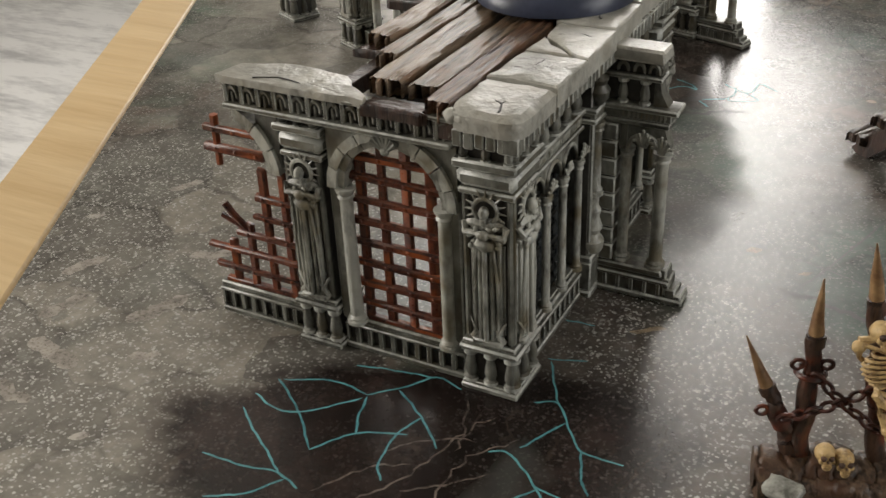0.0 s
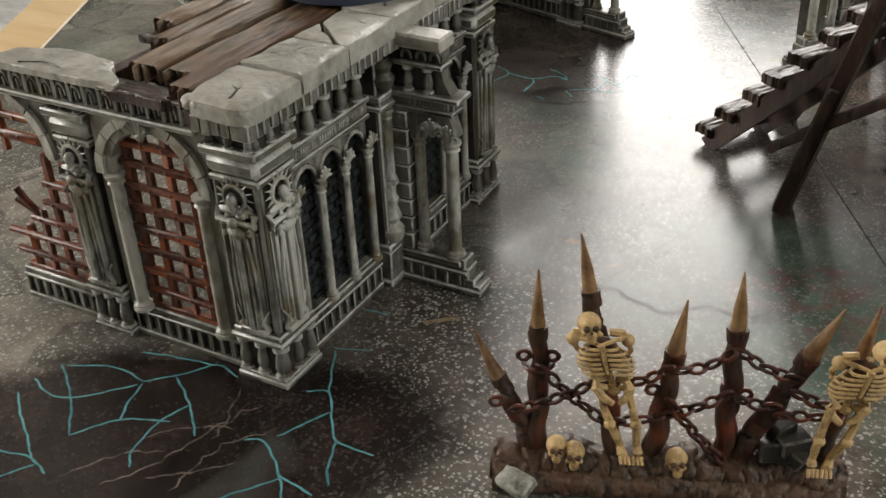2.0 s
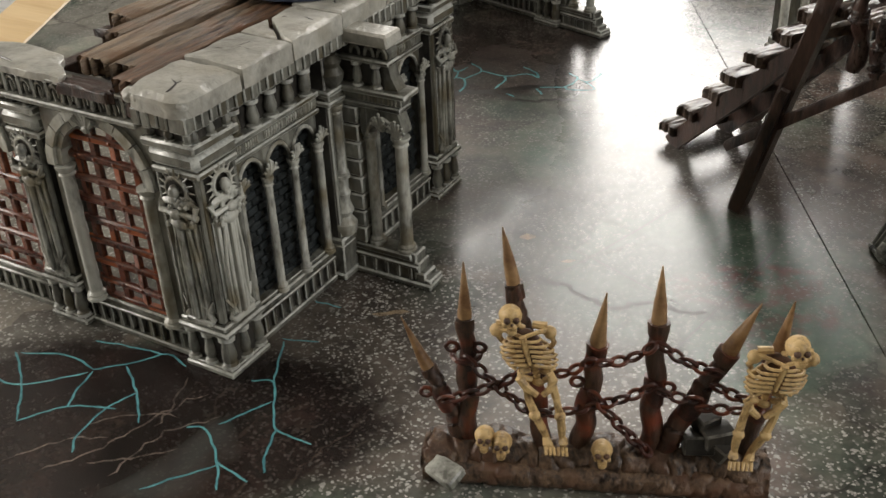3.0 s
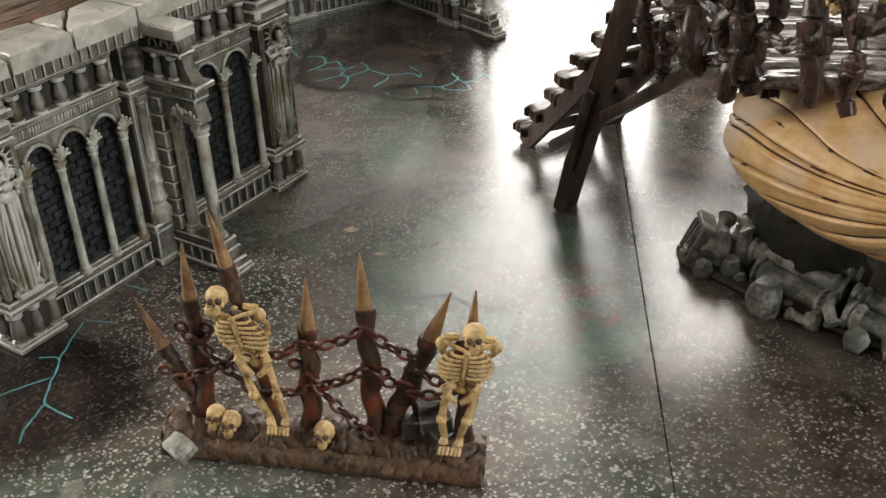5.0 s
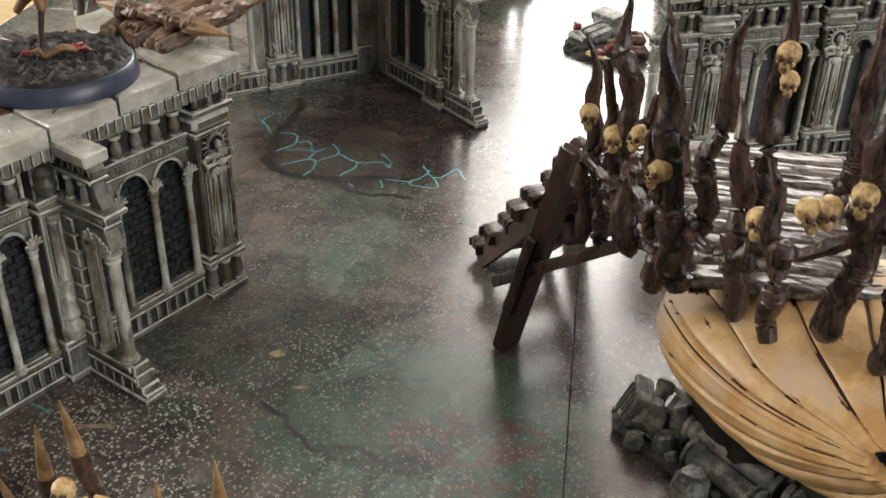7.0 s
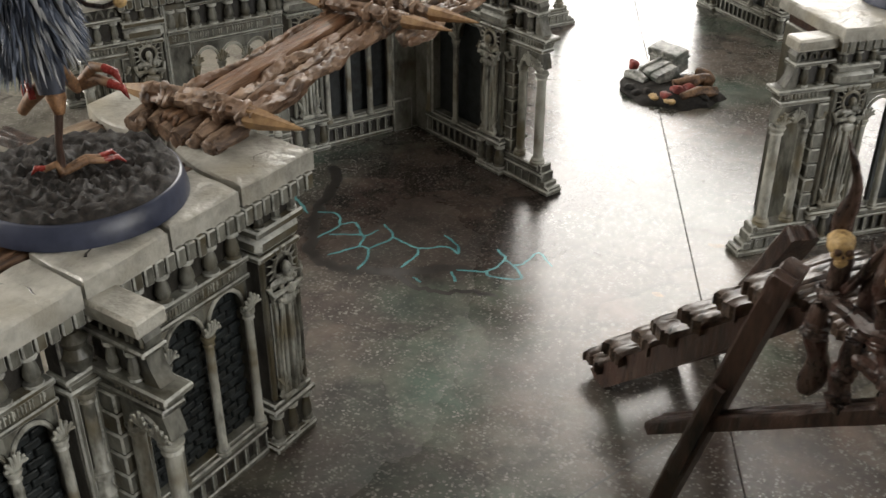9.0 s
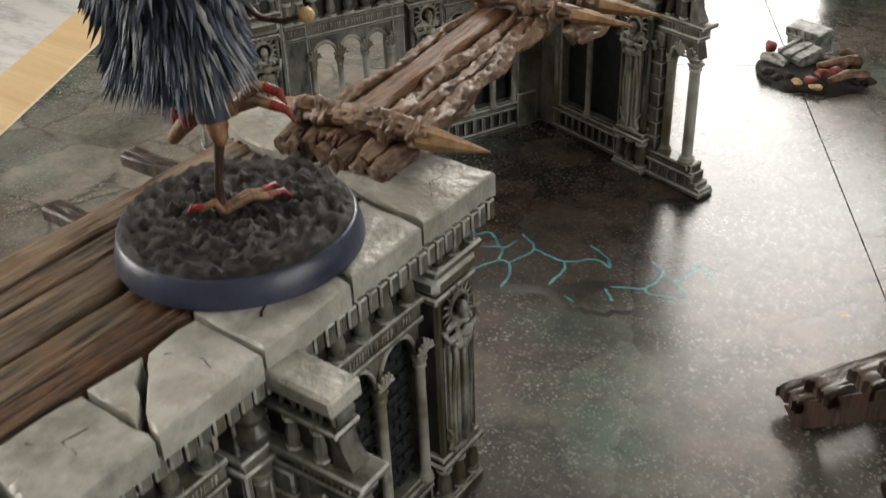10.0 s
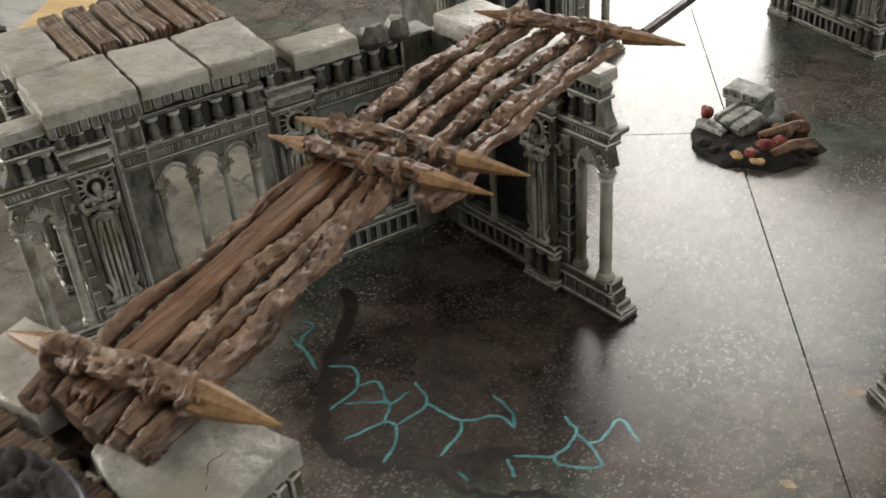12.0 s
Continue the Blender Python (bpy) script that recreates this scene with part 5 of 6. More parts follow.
for n, (xa, xb, r) in enumerate(((-36.6, -38.4, 2.1), (-23.6, -28.8, 2.7), (-19.4, -24.6, 2.2), (-15.6, -21.2, 2.8))):
    part("log", log(((xa, 99, 72.8), (xa, 110, 74.2), ((xa + xb) / 2, 140, 76.0), (xb, 172, 77.6)), r, n), BARK, bridge, "gnarled brown log", None, 60)
for n, (xa, xb, r) in enumerate(((-38.0, -43.2, 2.7), (-32.2, -36.6, 2.4), (-26.4, -30.2, 2.7), (-20.0, -23.8, 2.3), (-13.6, -17.2, 2.8), (-10.6, -12.5, 1.7))):
    part("log", log(((xa, 165, 77.4), ((xa + xb) / 2, 205, 78.6), (xb, 256 - 3 * n, 76.5)), r, n + 8), BARK, bridge, "gnarled brown log", None, 60)
pk = plank(-2.9, 2.9, 101, 172, 0, 3.6, 77)
pk.v = [p + Vector((-28.6 - 5.6 * (p.y - 101) / 70, 0, 72.3 + 3.8 * (p.y - 101) / 70)) for p in pk.v]
part("plank", pk, WOOD_BROWN, bridge, "weathered brown plank")
part("bare_pole", Geo().tube([(-9, 250, 77), (-6, 272, 78.5)], [1.3, 1.1], 7, 0, 0.2), WOOD_DARK, bridge)
for n in range(6):
    x = -37.5 + 4.5 * n
    part("log_stub", Geo().tube([(x, 99 + (n * 2) % 3, 72.6), (x, 104, 73), (x, 109, 74)], [1.9, 2.5, 2.3], 9, 0, 0.35), BARK, bridge)


def cross_beam(xl, xr, y, z, seed, skew=0.0, thick=2.1, wraps=3):
    """A bark-wrapped beam with a bare pointed stake at either end."""
    a, b = Vector((xl, y - skew, z)), Vector((xr, y + skew, z + 0.3))
    d = (b - a).normalized()
    L = (b - a).length
    p = part("cross_beam", log((a + d * 9, a + d * (L * 0.5) + Vector((0, 0, 0.8)), b - d * 12.5), thick * 1.15, 20 + seed, 0.55, 14, 0.8, 1.2, 1.0), BARK, bridge)
    for k in range(wraps):
        c = a + d * (11 + (L - 26) * (k + 0.4 * math.sin(k * 2.7)) / (wraps - 1))
        g = Geo().ring(c, thick * 0.74, 0.8, 18, 8, 0, Matrix.Rotation(math.atan2(d.y, d.x), 3, "Z") @ Matrix.Rotation(radians(90 + 6 * math.sin(k * 2.1)), 3, "Z"))
        part("lashing", g.rough(1.3, 2.3), BARK, p, "", None, 60)
    part("stake_tip", Geo().tube([a + d * 10, a + d * 7, a], [thick * 0.8, thick * 0.62, 0.2], 7, 0, 0.1), TIP, p, "bare pointed wood")
    part("stake_tip", Geo().tube([b - d * 14, b - d * 10, b], [thick * 0.95, thick * 0.8, 0.2], 7, 0, 0.1), TIP, p, "bare pointed wood")


cross_beam(-49, 2.4, 107.5, 77.2, 1, 2.0, 2.8, 8)
cross_beam(-49.2, 1.0, 167.0, 81.2, 2, -0.5)
cross_beam(-48.8, 3.8, 174.6, 81.6, 3, -0.6)
cross_beam(-48, 5, 240, 80.2, 4, -0.5)

# ---- the spiked barricade ----
fence = thing("spiked_barricade", "dark log barricade with sharpened stakes and rusty chains", "barricade")
FL0, FL1 = Vector((53.5, -2.6, 0)), Vector((115.5, 23.0, 0))
FD = (FL1 - FL0).normalized()
FN = Vector((FD.y, -FD.x, 0))


def on_log(s, out=0.0, z=0.0):
    return FL0.lerp(FL1, s) + FN * out + Vector((0, 0, z))


def bark_form(seed):
    """Upright cracked bark plates along a fallen log."""
    def form(run, a):
        x, y = math.cos(a), math.sin(a)
        w = run / 3.4 + 0.8 * noise.noise((x * 1.2, y * 1.2, run / 9 + seed)) + seed
        edge = abs((w % 1.0) - 0.5) * 2
        plate_out = 0.10 * noise.noise((int(w) * 7.3, seed, round(2 * y) * 3.1))
        return 1 + plate_out - (0.11 if edge > 0.82 else 0.0) + 0.07 * noise.noise((3.5 * x, 3.5 * y, run / 2.5)) + 0.03 * noise.noise((8 * x, 8 * y, run))
    return form


g = Geo().tube([on_log(k / 180, 0.4 * math.sin(k * 0.12), 4.0 - 0.4 * math.cos(k * 0.1)) for k in range(181)], [4.7 + 0.4 * math.sin(k * 0.2) for k in range(181)], 40, 0, 0, 0.92, 2.0, 0.0, bark_form(0.3))
base_log = part("base_log", g, LOG_WOOD, fence, "rotten brown fallen log", None, 55)
part("bark_plate", Geo().tube([on_log(k / 150, 3.6, 2.4) for k in range(151)], 3.2, 28, 0, 0, 0.85, 2.2, 0.0, bark_form(0.7)), LOG_WOOD, base_log, "", None, 55)
STAKES = ((0.13, (48.8, -1.6, 34.5), 2.3), (0.13, (60.4, 2.8, 47.8), 2.4), (0.36, (67.9, 4.1, 56.5), 2.3), (0.46, (86.7, 7.7, 45.8), 2.6), (0.665, (94.3, 14.6, 49.7), 2.6), (0.69, (111.3, 18.9, 44.2), 2.7), (0.93, (116.8, 18.6, 46.6), 2.3))
for n, (s, tip, r) in enumerate(STAKES):
    foot, tip = on_log(s, -0.5, 5.0), Vector(tip)
    d = tip - foot
    r *= 0.86
    cut = 1 - 12.5 / d.length
    st = part("stake", Geo().tube([foot + d * (cut * k / 24) + Vector((0.35 * math.sin(k * 0.7 + n), 0.35 * math.cos(k * 0.6 + n), 0)) for k in range(25)], [r * (1.0 - 0.011 * k) for k in range(25)], 16, 0, 0, 1.0, 1.6, 0.0, grain(n, 0.16, 0.10, 8)), STAKE, fence, "", None, 60)
    part("stake_tip", Geo().tube([foot + d * (cut - 0.02), foot + d * (cut + 0.03), foot + d * (cut + 0.1), tip], [r * 0.66, r * 0.66, r * 0.54, 0.12], 12, 0, 0, 1.0, 2.0, 0.0, grain(n + 9, 0.14, 0.10, 6)), TIP, st, "bare pointed wood", None, 60)
    part("stake_collar", Geo().tube([foot + d * (cut - 0.05), foot + d * (cut + 0.012)], [r * 0.86, r * 0.9], 14, 0, 0, 1, 2, 0, grain(n + 5, 0.12, 0.12, 3)), STAKE, st, "", None, 60)
    part("iron_band", Geo().tube([foot + d * (0.30 + 0.03 * k) for k in range(6)], [r * 0.90, r * 0.93, r * 0.93, r * 0.93, r * 0.91, r * 0.86], 14, 0, 0, 1.0, 1.5, 0.0, grain(n, 0.12, 0.08, 8)), RUST_RED, st, "rusty stained band", None, 60)


def chain(a, b, sag, parent, n=None):
    """A run of interlocked rusty links."""
    a, b = Vector(a), Vector(b)
    n = n or max(3, int((b - a).length / 2.5))
    for k in range(n):
        t0, t1 = k / n, (k + 1) / n
        p0, p1 = (a.lerp(b, t) + Vector((0, 0, -4 * sag * t * (1 - t))) for t in (t0, t1))
        d = (p1 - p0).normalized()
        q = Vector((1, 0, 0)).rotation_difference(d).to_matrix() @ Matrix.Rotation(radians(90 * (k % 2) + 20), 3, "X")
        gg = Geo()
        gg.ring((0, 0, 0), 1.0, 0.40, 12, 6, 0, None, 0, 360, 1.0)
        gg.v = [Vector((v.x * 1.45, v.y, v.z)) for v in gg.v]
        gg.v = [q @ v + (p0 + p1) / 2 for v in gg.v]
        part("chain_link", gg, RUST_RED, parent)


def on_stake(n, f, out=2.4):
    s, tip, r = STAKES[n]
    foot = on_log(s, -0.5, 5.0)
    return foot.lerp(Vector(tip), f) + FN * out


chains = part("chain", Geo().ring(on_stake(1, 0.52, 0), 2.7, 0.6, 14, 6, 0, Matrix.Rotation(radians(90), 3, "X")), RUST_RED, fence, "rusty chain")
for n, at, side in ((1, 0.57, -1), (1, 0.57, 1), (0, 0.44, -1), (3, 0.48, -1), (4, 0.40, 1)):
    c = on_stake(n, at, 0.6) + FD * side * 2.7
    part("chain_link", Geo().ring(c, 1.15, 0.46, 14, 7, 0, Matrix.Rotation(math.atan2(FD.y, FD.x), 3, "Z") @ Matrix.Rotation(radians(12 * side), 3, "Y"), 0, 360, 0.9), RUST_RED, chains)
for a, b, sag in ((on_stake(1, 0.55), on_stake(2, 0.2), 0.5), (on_stake(0, 0.42), on_stake(2, 0.42), 1.0), (on_stake(2, 0.40), on_stake(3, 0.66), 1.5), (on_stake(2, 0.22), on_stake(3, 0.36), 0.5), (on_stake(3, 0.64), on_stake(4, 0.66), 1.6), (on_stake(3, 0.46), on_stake(4, 0.06), 1.0),
                  (on_stake(3, 0.36), on_stake(4, 0.44), 0.8), (on_stake(4, 0.66), on_stake(5, 0.62), 1.0), (on_stake(4, 0.42), on_stake(5, 0.45), 0.8), (on_stake(5, 0.55), on_stake(6, 0.45), 0.8), (on_stake(5, 0.4), on_stake(6, 0.4), 0.3)):
    chain(a, b, sag, chains)


def skull_geo(c, r, facing):
    """A small skull: cranium, brow, cheeks, jaw, dark eye and nose hollows."""
    c, f = Vector(c), Vector(facing).normalized()
    s = f.cross(Vector((0, 0, 1))).normalized()
    u = s.cross(f)
    at = lambda a, b, d: c + (f * a + s * b + u * d) * r
    g = Geo()
    g.blob(at(-0.16, 0, 0.16), r * 0.92, 14, 9, 0.06, 0, r)
    g.blob(at(0.22, 0, 0.18), r * 0.74, 12, 8)
    g.blob(at(0.46, 0, -0.50), r * 0.50, 10, 7)
    g.blob(at(0.50, 0, -0.92), r * 0.42, 9, 6)
    for k in (-1, 1):
        g.blob(at(0.80, k * 0.34, -0.10), r * 0.285, 8, 6, 0, 1)
        g.blob(at(0.56, k * 0.50, -0.42), r * 0.25, 8, 6)
        g.blob(at(0.70, k * 0.34, 0.24), r * 0.24, 8, 6)
    g.blob(at(0.93, 0, -0.40), r * 0.13, 6, 4, 0, 1)
    for k in range(5):
        g.blob(at(0.92, (k - 2) * 0.15, -0.72), r * 0.085, 5, 4)
        g.blob(at(0.88, (k - 2) * 0.14, -0.90), r * 0.08, 5, 4)
    return g


for s, out, z, r in ((0.185, 4.2, 11.4, 2.2), (0.235, 4.9, 10.6, 2.3), (0.525, 4.7, 9.8, 2.3)):
    part("skull", skull_geo(on_log(s, out, z), r, FN + Vector((0.1 * s, 0, 0.42))), [BONE, GROOVE], fence, "small yellowed skull")
part("fallen_stone", Geo().box(-3.6, 3.6, -2.4, 2.4, -1.4, 1.4, 0.5).rough(0.7, 2.4).moved(Matrix.Translation(on_log(0.07, 7.0, 4.4)) @ Matrix.Rotation(radians(-14), 4, "Z") @ Matrix.Rotation(radians(30), 4, "X")), RELIEF, fence, "pale green-grey stone block")
for n, (s, o, z, r) in enumerate(((0.80, 0.8, 10.5, 3.0), (0.85, 0.0, 11.5, 3.2), (0.82, -1.5, 14.0, 2.4), (0.87, 1.5, 9.5, 2.4))):
    part("broken_masonry", Geo().box(-r, r, -r * 0.8, r * 0.8, -r * 0.7, r * 0.7, 0.4).rough(0.5, 1.8), STONE_DARK, fence, "", Matrix.Translation(on_log(s, o, z)) @ Matrix.Rotation(radians(24 + 17 * n), 4, "Z") @ Matrix.Rotation(radians(12 * n - 15), 4, "X"))


def skeleton(foot, top, lean, turned):
    """A yellowed toy skeleton bound to a stake: one plain mesh."""
    g = Geo()
    up = (Vector(top) - Vector(foot)).normalized()
    s = FD
    f = s.cross(up).normalized()
    f = f if f.dot(FN) > 0 else -f
    H = (Vector(top) - Vector(foot)).length
    P = lambda a, o, h: Vector(foot) + s * a + f * o + up * (h * H)
    limb = lambda pts, r: g.tube([P(*p) for p in pts], r, 7, 0, 0.1)
    for k in (-1, 1):
        limb(((k * 1.2, 1.6, 0.0), (k * 1.5, 1.4, 0.03), (k * 1.6, 0.6, 0.06)), [0.8, 1.0, 0.75])
        for j in range(3):
            limb(((k * 1.2 + (j - 1) * 0.7, 2.0, 0.015), (k * 1.2 + (j - 1) * 0.8, 3.4, -0.01)), [0.4, 0.3])
        limb(((k * 1.5, 0.6, 0.06), (k * 1.9 + lean, 1.2, 0.15), (k * 2.4 + lean, 1.6, 0.245)), [0.65, 0.85, 0.75])
        g.blob(P(k * 2.4 + lean, 1.9, 0.25), (1.15, 1.15, 1.1), 8, 6)
        limb(((k * 2.4 + lean, 1.6, 0.25), (k * 2.7, 1.0, 0.36), (k * 2.5, 0.6, 0.45)), [0.85, 0.75, 0.95])
        limb(((k * 0.9, -0.4, 0.52), (k * 2.7, 0.3, 0.525), (k * 3.1, 0.9, 0.485), (k * 2.3, 1.3, 0.435), (k * 0.5, 1.9, 0.395)), [0.5, 0.75, 0.95, 0.8, 0.6])
        limb(((k * 2.9, 0.6, 0.49), (k * 1.2, -0.2, 0.46)), [0.7, 0.6])
        limb(((k * 0.4, 1.5, 0.79), (k * 2.6, 1.2, 0.815), (k * 4.6, 0.0, 0.815)), [0.4, 0.42, 0.6])
        limb(((k * 2.0, -0.6, 0.835), (k * 4.6, -0.6, 0.825)), [0.7, 0.9])
        g.blob(P(k * 4.9, -0.1, 0.795), (1.3, 1.2, 1.35), 9, 7)
        limb(((k * 4.9, 0, 0.78), (k * 4.9, -1.4, 0.70), (k * 3.8, -2.8, 0.64)), [0.65, 0.5, 0.55])
        limb(((k * 4.0, -2.4, 0.62), (k * 1.6, -3.0, 0.58)), [0.5, 0.4])
        for j in range(8):
            h, w = 0.778 - 0.031 * j, (3.0, 4.1, 4.8, 5.1, 5.0, 4.6, 3.9, 3.0)[j]
            limb([(k * w * math.sin(radians(a)), -0.6 + 2.1 * (1 - math.cos(radians(a))) * 0.75, h - 0.012 * math.sin(radians(a)) * (1 + 0.3 * j)) for a in (15, 50, 85, 120, 150, 172)] if j < 6 else [(k * w * math.sin(radians(a)), -0.6 + 2.0 * (1 - math.cos(radians(a))) * 0.7, h - 0.03 * math.sin(radians(a))) for a in (15, 55, 90, 125)], 0.33)
    for j in range(14):
        g.blob(P(0, -0.4, 0.48 + 0.026 * j), (0.75, 0.75, 0.45), 7, 5)
    # dark filler inside the cage, added so gaps between ribs read as shade
    g.blob(P(0, 0.2, 0.70), (3.3, 1.2, 4.0), 14, 10, 0, 1)
    limb(((0, 2.4, 0.62), (0, 2.3, 0.70), (0, 2.1, 0.80)), [0.35, 0.55, 0.7])
    g.blob(P(0, 0.2, 0.45), (1.3, 0.9, 0.8), 8, 5)
    k = skull_geo(P(turned * 1.8, 2.5, 0.935), H * 0.070, f + s * 0.16 + Vector((0, 0, 0.42)))
    g.add(k.v, k.f)
    n0 = len(g.m) - len(k.f)
    g.m[n0:] = k.m
    return solid("skeleton_figurine", g, [BONE, GROOVE], "yellowed toy skeleton chained upright to a stake", "figurine", "skeletons on the barricade")


skeleton(on_log(0.395, 4.2, 11.0), Vector((71.4, 1.4, 43.4)), 0.2, -0.5)
skeleton(on_log(0.91, 4.2, 10.4), Vector((118.2, 15.4, 43.0)), -0.2, 0.4)

# ---- the palisade on the giant dome, with its ramp ----
tower = thing("palisade_tower", "dark wooden palisade with skulls, plank deck and ramp", "miniature watchtower")


def beam(a, b, w, h, seed, mat=None, name="beam", label="", parent=None):
    """A rough squared timber between two points."""
    a, b = Vector(a), Vector(b)
    L = (b - a).length
    pk = plank(-w / 2, w / 2, 0, L, -h / 2, h / 2, seed, "y", 0.6)
    d = (b - a).normalized()
    side = d.cross(Vector((0, 0, 1))).normalized()
    top = side.cross(d)
    M = Matrix(((side.x, d.x, top.x, a.x), (side.y, d.y, top.y, a.y), (side.z, d.z, top.z, a.z), (0, 0, 0, 1)))
    return part(name, pk, mat or WOOD_DARK, parent or tower, label, M)


# the ramp climbs along RH, its treads lie across it along RU
RH, RU = Vector((0.842, -0.540, 0)), Vector((0.540, 0.842, 0))
FOOT = Vector((45.2, 163.8, 0))
for n in range(7):
    c = FOOT + RH * (3.0 + 8.6 * n) + Vector((0, 0, 5.4 + 8.65 * n))
    beam(c - RU * (1.9 + 0.9 * math.sin(n * 2.3)), c + RU * (23.6 + math.sin(n * 1.7)), 7.4 + 0.9 * math.sin(n * 3.1), 3.6, 90 + n, WOOD_RAMP, "tread", "dark worn ridged tread")
for k in (0.8, 21.2):
    a = FOOT + RU * k + RH * 2.6
    cheek = [a + RH * p + Vector((0, 0, h)) for p, h in ((-1.6, 1.6), (0.6, 0.0), (5.0, 0.0), (30.0, 23.5), (52.5, 46.5), (52.5, 52.6))]
    g = Geo()
    m = len(cheek)
    g.add([p + RU * w for w in (-1.1, 1.1) for p in cheek], [tuple(range(m)), tuple(range(2 * m - 1, m - 1, -1))] + [(j, j + m, (j + 1) % m + m, (j + 1) % m) for j in range(m)])
    part("stringer", g.rough(0.3, 2.0), WOOD_DARK, tower, "dark sawn side of the ramp")
for n in range(4):
    c = FOOT + RH * (58.0 + 6.4 * n) + Vector((0, 0, 60.4 + 0.3 * (n % 2)))
    beam(c - RU * 0.6 * (n % 2), c + RU * (23.0 + n), 5.8, 2.8, 210 + n, WOOD_RAMP, "landing_plank")
beam((79.2, 129.6, 0), (97.3, 127.8, 68), 7.6, 4.4, 110, None, "leg")
beam((65.4, 190.5, 0), (90, 168, 54), 7.0, 4.2, 113, None, "leg")
beam((83.0, 126.6, 15), (89.6, 126.0, 41), 6.6, 3.0, 111, None, "leg_splint", "short timber lashed to the leg")
beam((74.2, 133.6, 17.4), (126, 111.5, 60.5), 5.6, 3.0, 112, None, "brace", "slanting rough brace")
DK = rot(0, 144, 87, 25)
for n in range(2, 12):
    y = 1.5 + n * 6.3
    beam(DK @ Vector((-1 - 2.5 * math.sin(n * 1.9 + 0.4), y, 61.6 + 0.6 * (n % 2))), DK @ Vector((62, y + 1, 61.6)), 5.4, 2.6, 120 + n, WOOD_WORN, "deck_plank", "worn ridged deck plank")
for n, x in enumerate((4, 34, 60)):
    beam(DK @ Vector((x, 14, 58.6)), DK @ Vector((x, 76, 58.6)), 4, 3.4, 140 + n, None, "deck_beam")


def palisade_post(foot, top, r, seed, knots=2):
    """A gnarled stake with a ragged point and knotted bindings."""
    a, b = Vector(foot), Vector(top)
    n = 44
    pts = [a.lerp(b, k / n) + Vector((2.4 * noise.noise((k * 0.10, seed, 1)), 2.4 * noise.noise((k * 0.10, seed, 5)), 0)) for k in range(n + 1)]
    radii = [r * (1.06 - 0.40 * k / n) * (1 + 0.28 * noise.noise((k * 0.22, seed * 2.2, 0))) for k in range(n + 1)]
    for k in range(n - 12, n + 1):
        radii[k] *= max(0.06, ((n - k) / 12.5) ** 0.7)
    for k in range(3):
        radii[k] *= (0.7, 0.88, 0.97)[k]
    p = part("palisade_post", Geo().tube(pts, radii, 18, 0, 0, 1.0, 2.2, 0.03, grain(seed, 0.24, 0.24, 7)), POST, tower, "", None, 60)
    for k in range(knots):
        c = pts[13 + 12 * k]
        g = Geo()
        for i in range(4):
            g.ring(c + Vector((0, 0, 0.9 * i - 1.4)), r * 0.92, 0.5, 14, 6, 0, Matrix.Rotation(radians(84 + 5 * i), 3, "X"))
        part("binding", g.rough(0.8, 1.6), POST, p, "", None, 60)
    return p


POSTS = (((139, 97, 59), (127, 100, 114), 2.7, 1), ((152.5, 92, 61), (147, 92, 104), 2.4, 1), ((161.5, 85.5, 63), (157, 83, 100), 1.9, 1), ((169, 95, 61.5), (173, 93, 118), 2.5, 1), ((178, 97, 58), (182, 95, 112), 2.2, 1), ((187, 101, 58), (190, 100, 118), 2.4, 1),
         ((133, 100, 56), (130, 98, 92), 2.3, 1), ((123, 106, 58), (116, 108, 114), 2.5, 1), ((119, 110, 58), (113, 109, 97), 1.9, 1), ((106, 118, 50), (105, 116, 100), 2.0, 1), ((111, 116, 50), (111, 116, 84), 2.2, 0), ((140, 98, 72), (144, 96, 119), 2.1, 1), ((120, 140, 58), (112, 134, 104), 2.4, 1), ((149, 115, 60), (144, 113, 122), 2.5, 1), ((156, 140, 60), (155, 142, 112), 2.4, 1), ((180, 145, 60), (182, 147, 112), 2.4, 1), ((198, 122, 60), (200, 124, 110), 2.4, 1))
for n, (a, b, r, k) in enumerate(POSTS):
    palisade_post(a, b, r, n * 1.7 + 0.3, k)
for a, b, c, r in (((120, 108, 80), (115, 108, 88), (113, 108, 98), 1.5), ((119, 108, 84), (124, 106, 88), (128, 103, 92), 1.6), ((128, 102, 84), (126, 103, 90), (127, 103, 96), 1.4), ((108, 117, 72), (111, 115, 78), (114, 112, 86), 1.3)):
    part("branch", log((a, b, c), r, a[0] * 0.3, 0.5, 10, 1.0, 0.6, 0.5), POST, tower, "", None, 60)
for c, r in (((136.5, 97.5, 68), (3.6, 3.2, 6.0)), ((121.5, 106.5, 66), (3.2, 3.0, 5.0)), ((152, 91, 76), (3.4, 3.0, 3.4)), ((126, 103, 80), (3.6, 3.0, 3.4)), ((161, 84, 82), (2.6, 2.4, 2.6)), ((170, 94, 88), (3.2, 3.0, 3.6))):
    part("knot", Geo().blob(c, r, 20, 14, 0.55, 0, 2.2).rough(0.6, 1.5), POST, tower, "dark twisted binding knot", None, 60)
for n, (a, b, r) in enumerate((((105, 118, 72), (123, 106, 74), 2.2), ((122, 106, 78), (138, 97, 74), 2.4), ((138, 97, 72), (153, 91, 76), 2.2), ((152, 91, 77), (171, 94, 86), 2.2), ((170, 94, 86), (190, 100, 88), 2.0), ((112, 116, 62), (137, 99, 66), 2.2))):
    part("palisade_rail", log((a, ((a[0] + b[0]) / 2, (a[1] + b[1]) / 2 - 1, (a[2] + b[2]) / 2 - 2.5), b), r, 50 + n, 0.6, 10, 1.2, 1.6), POST, tower)
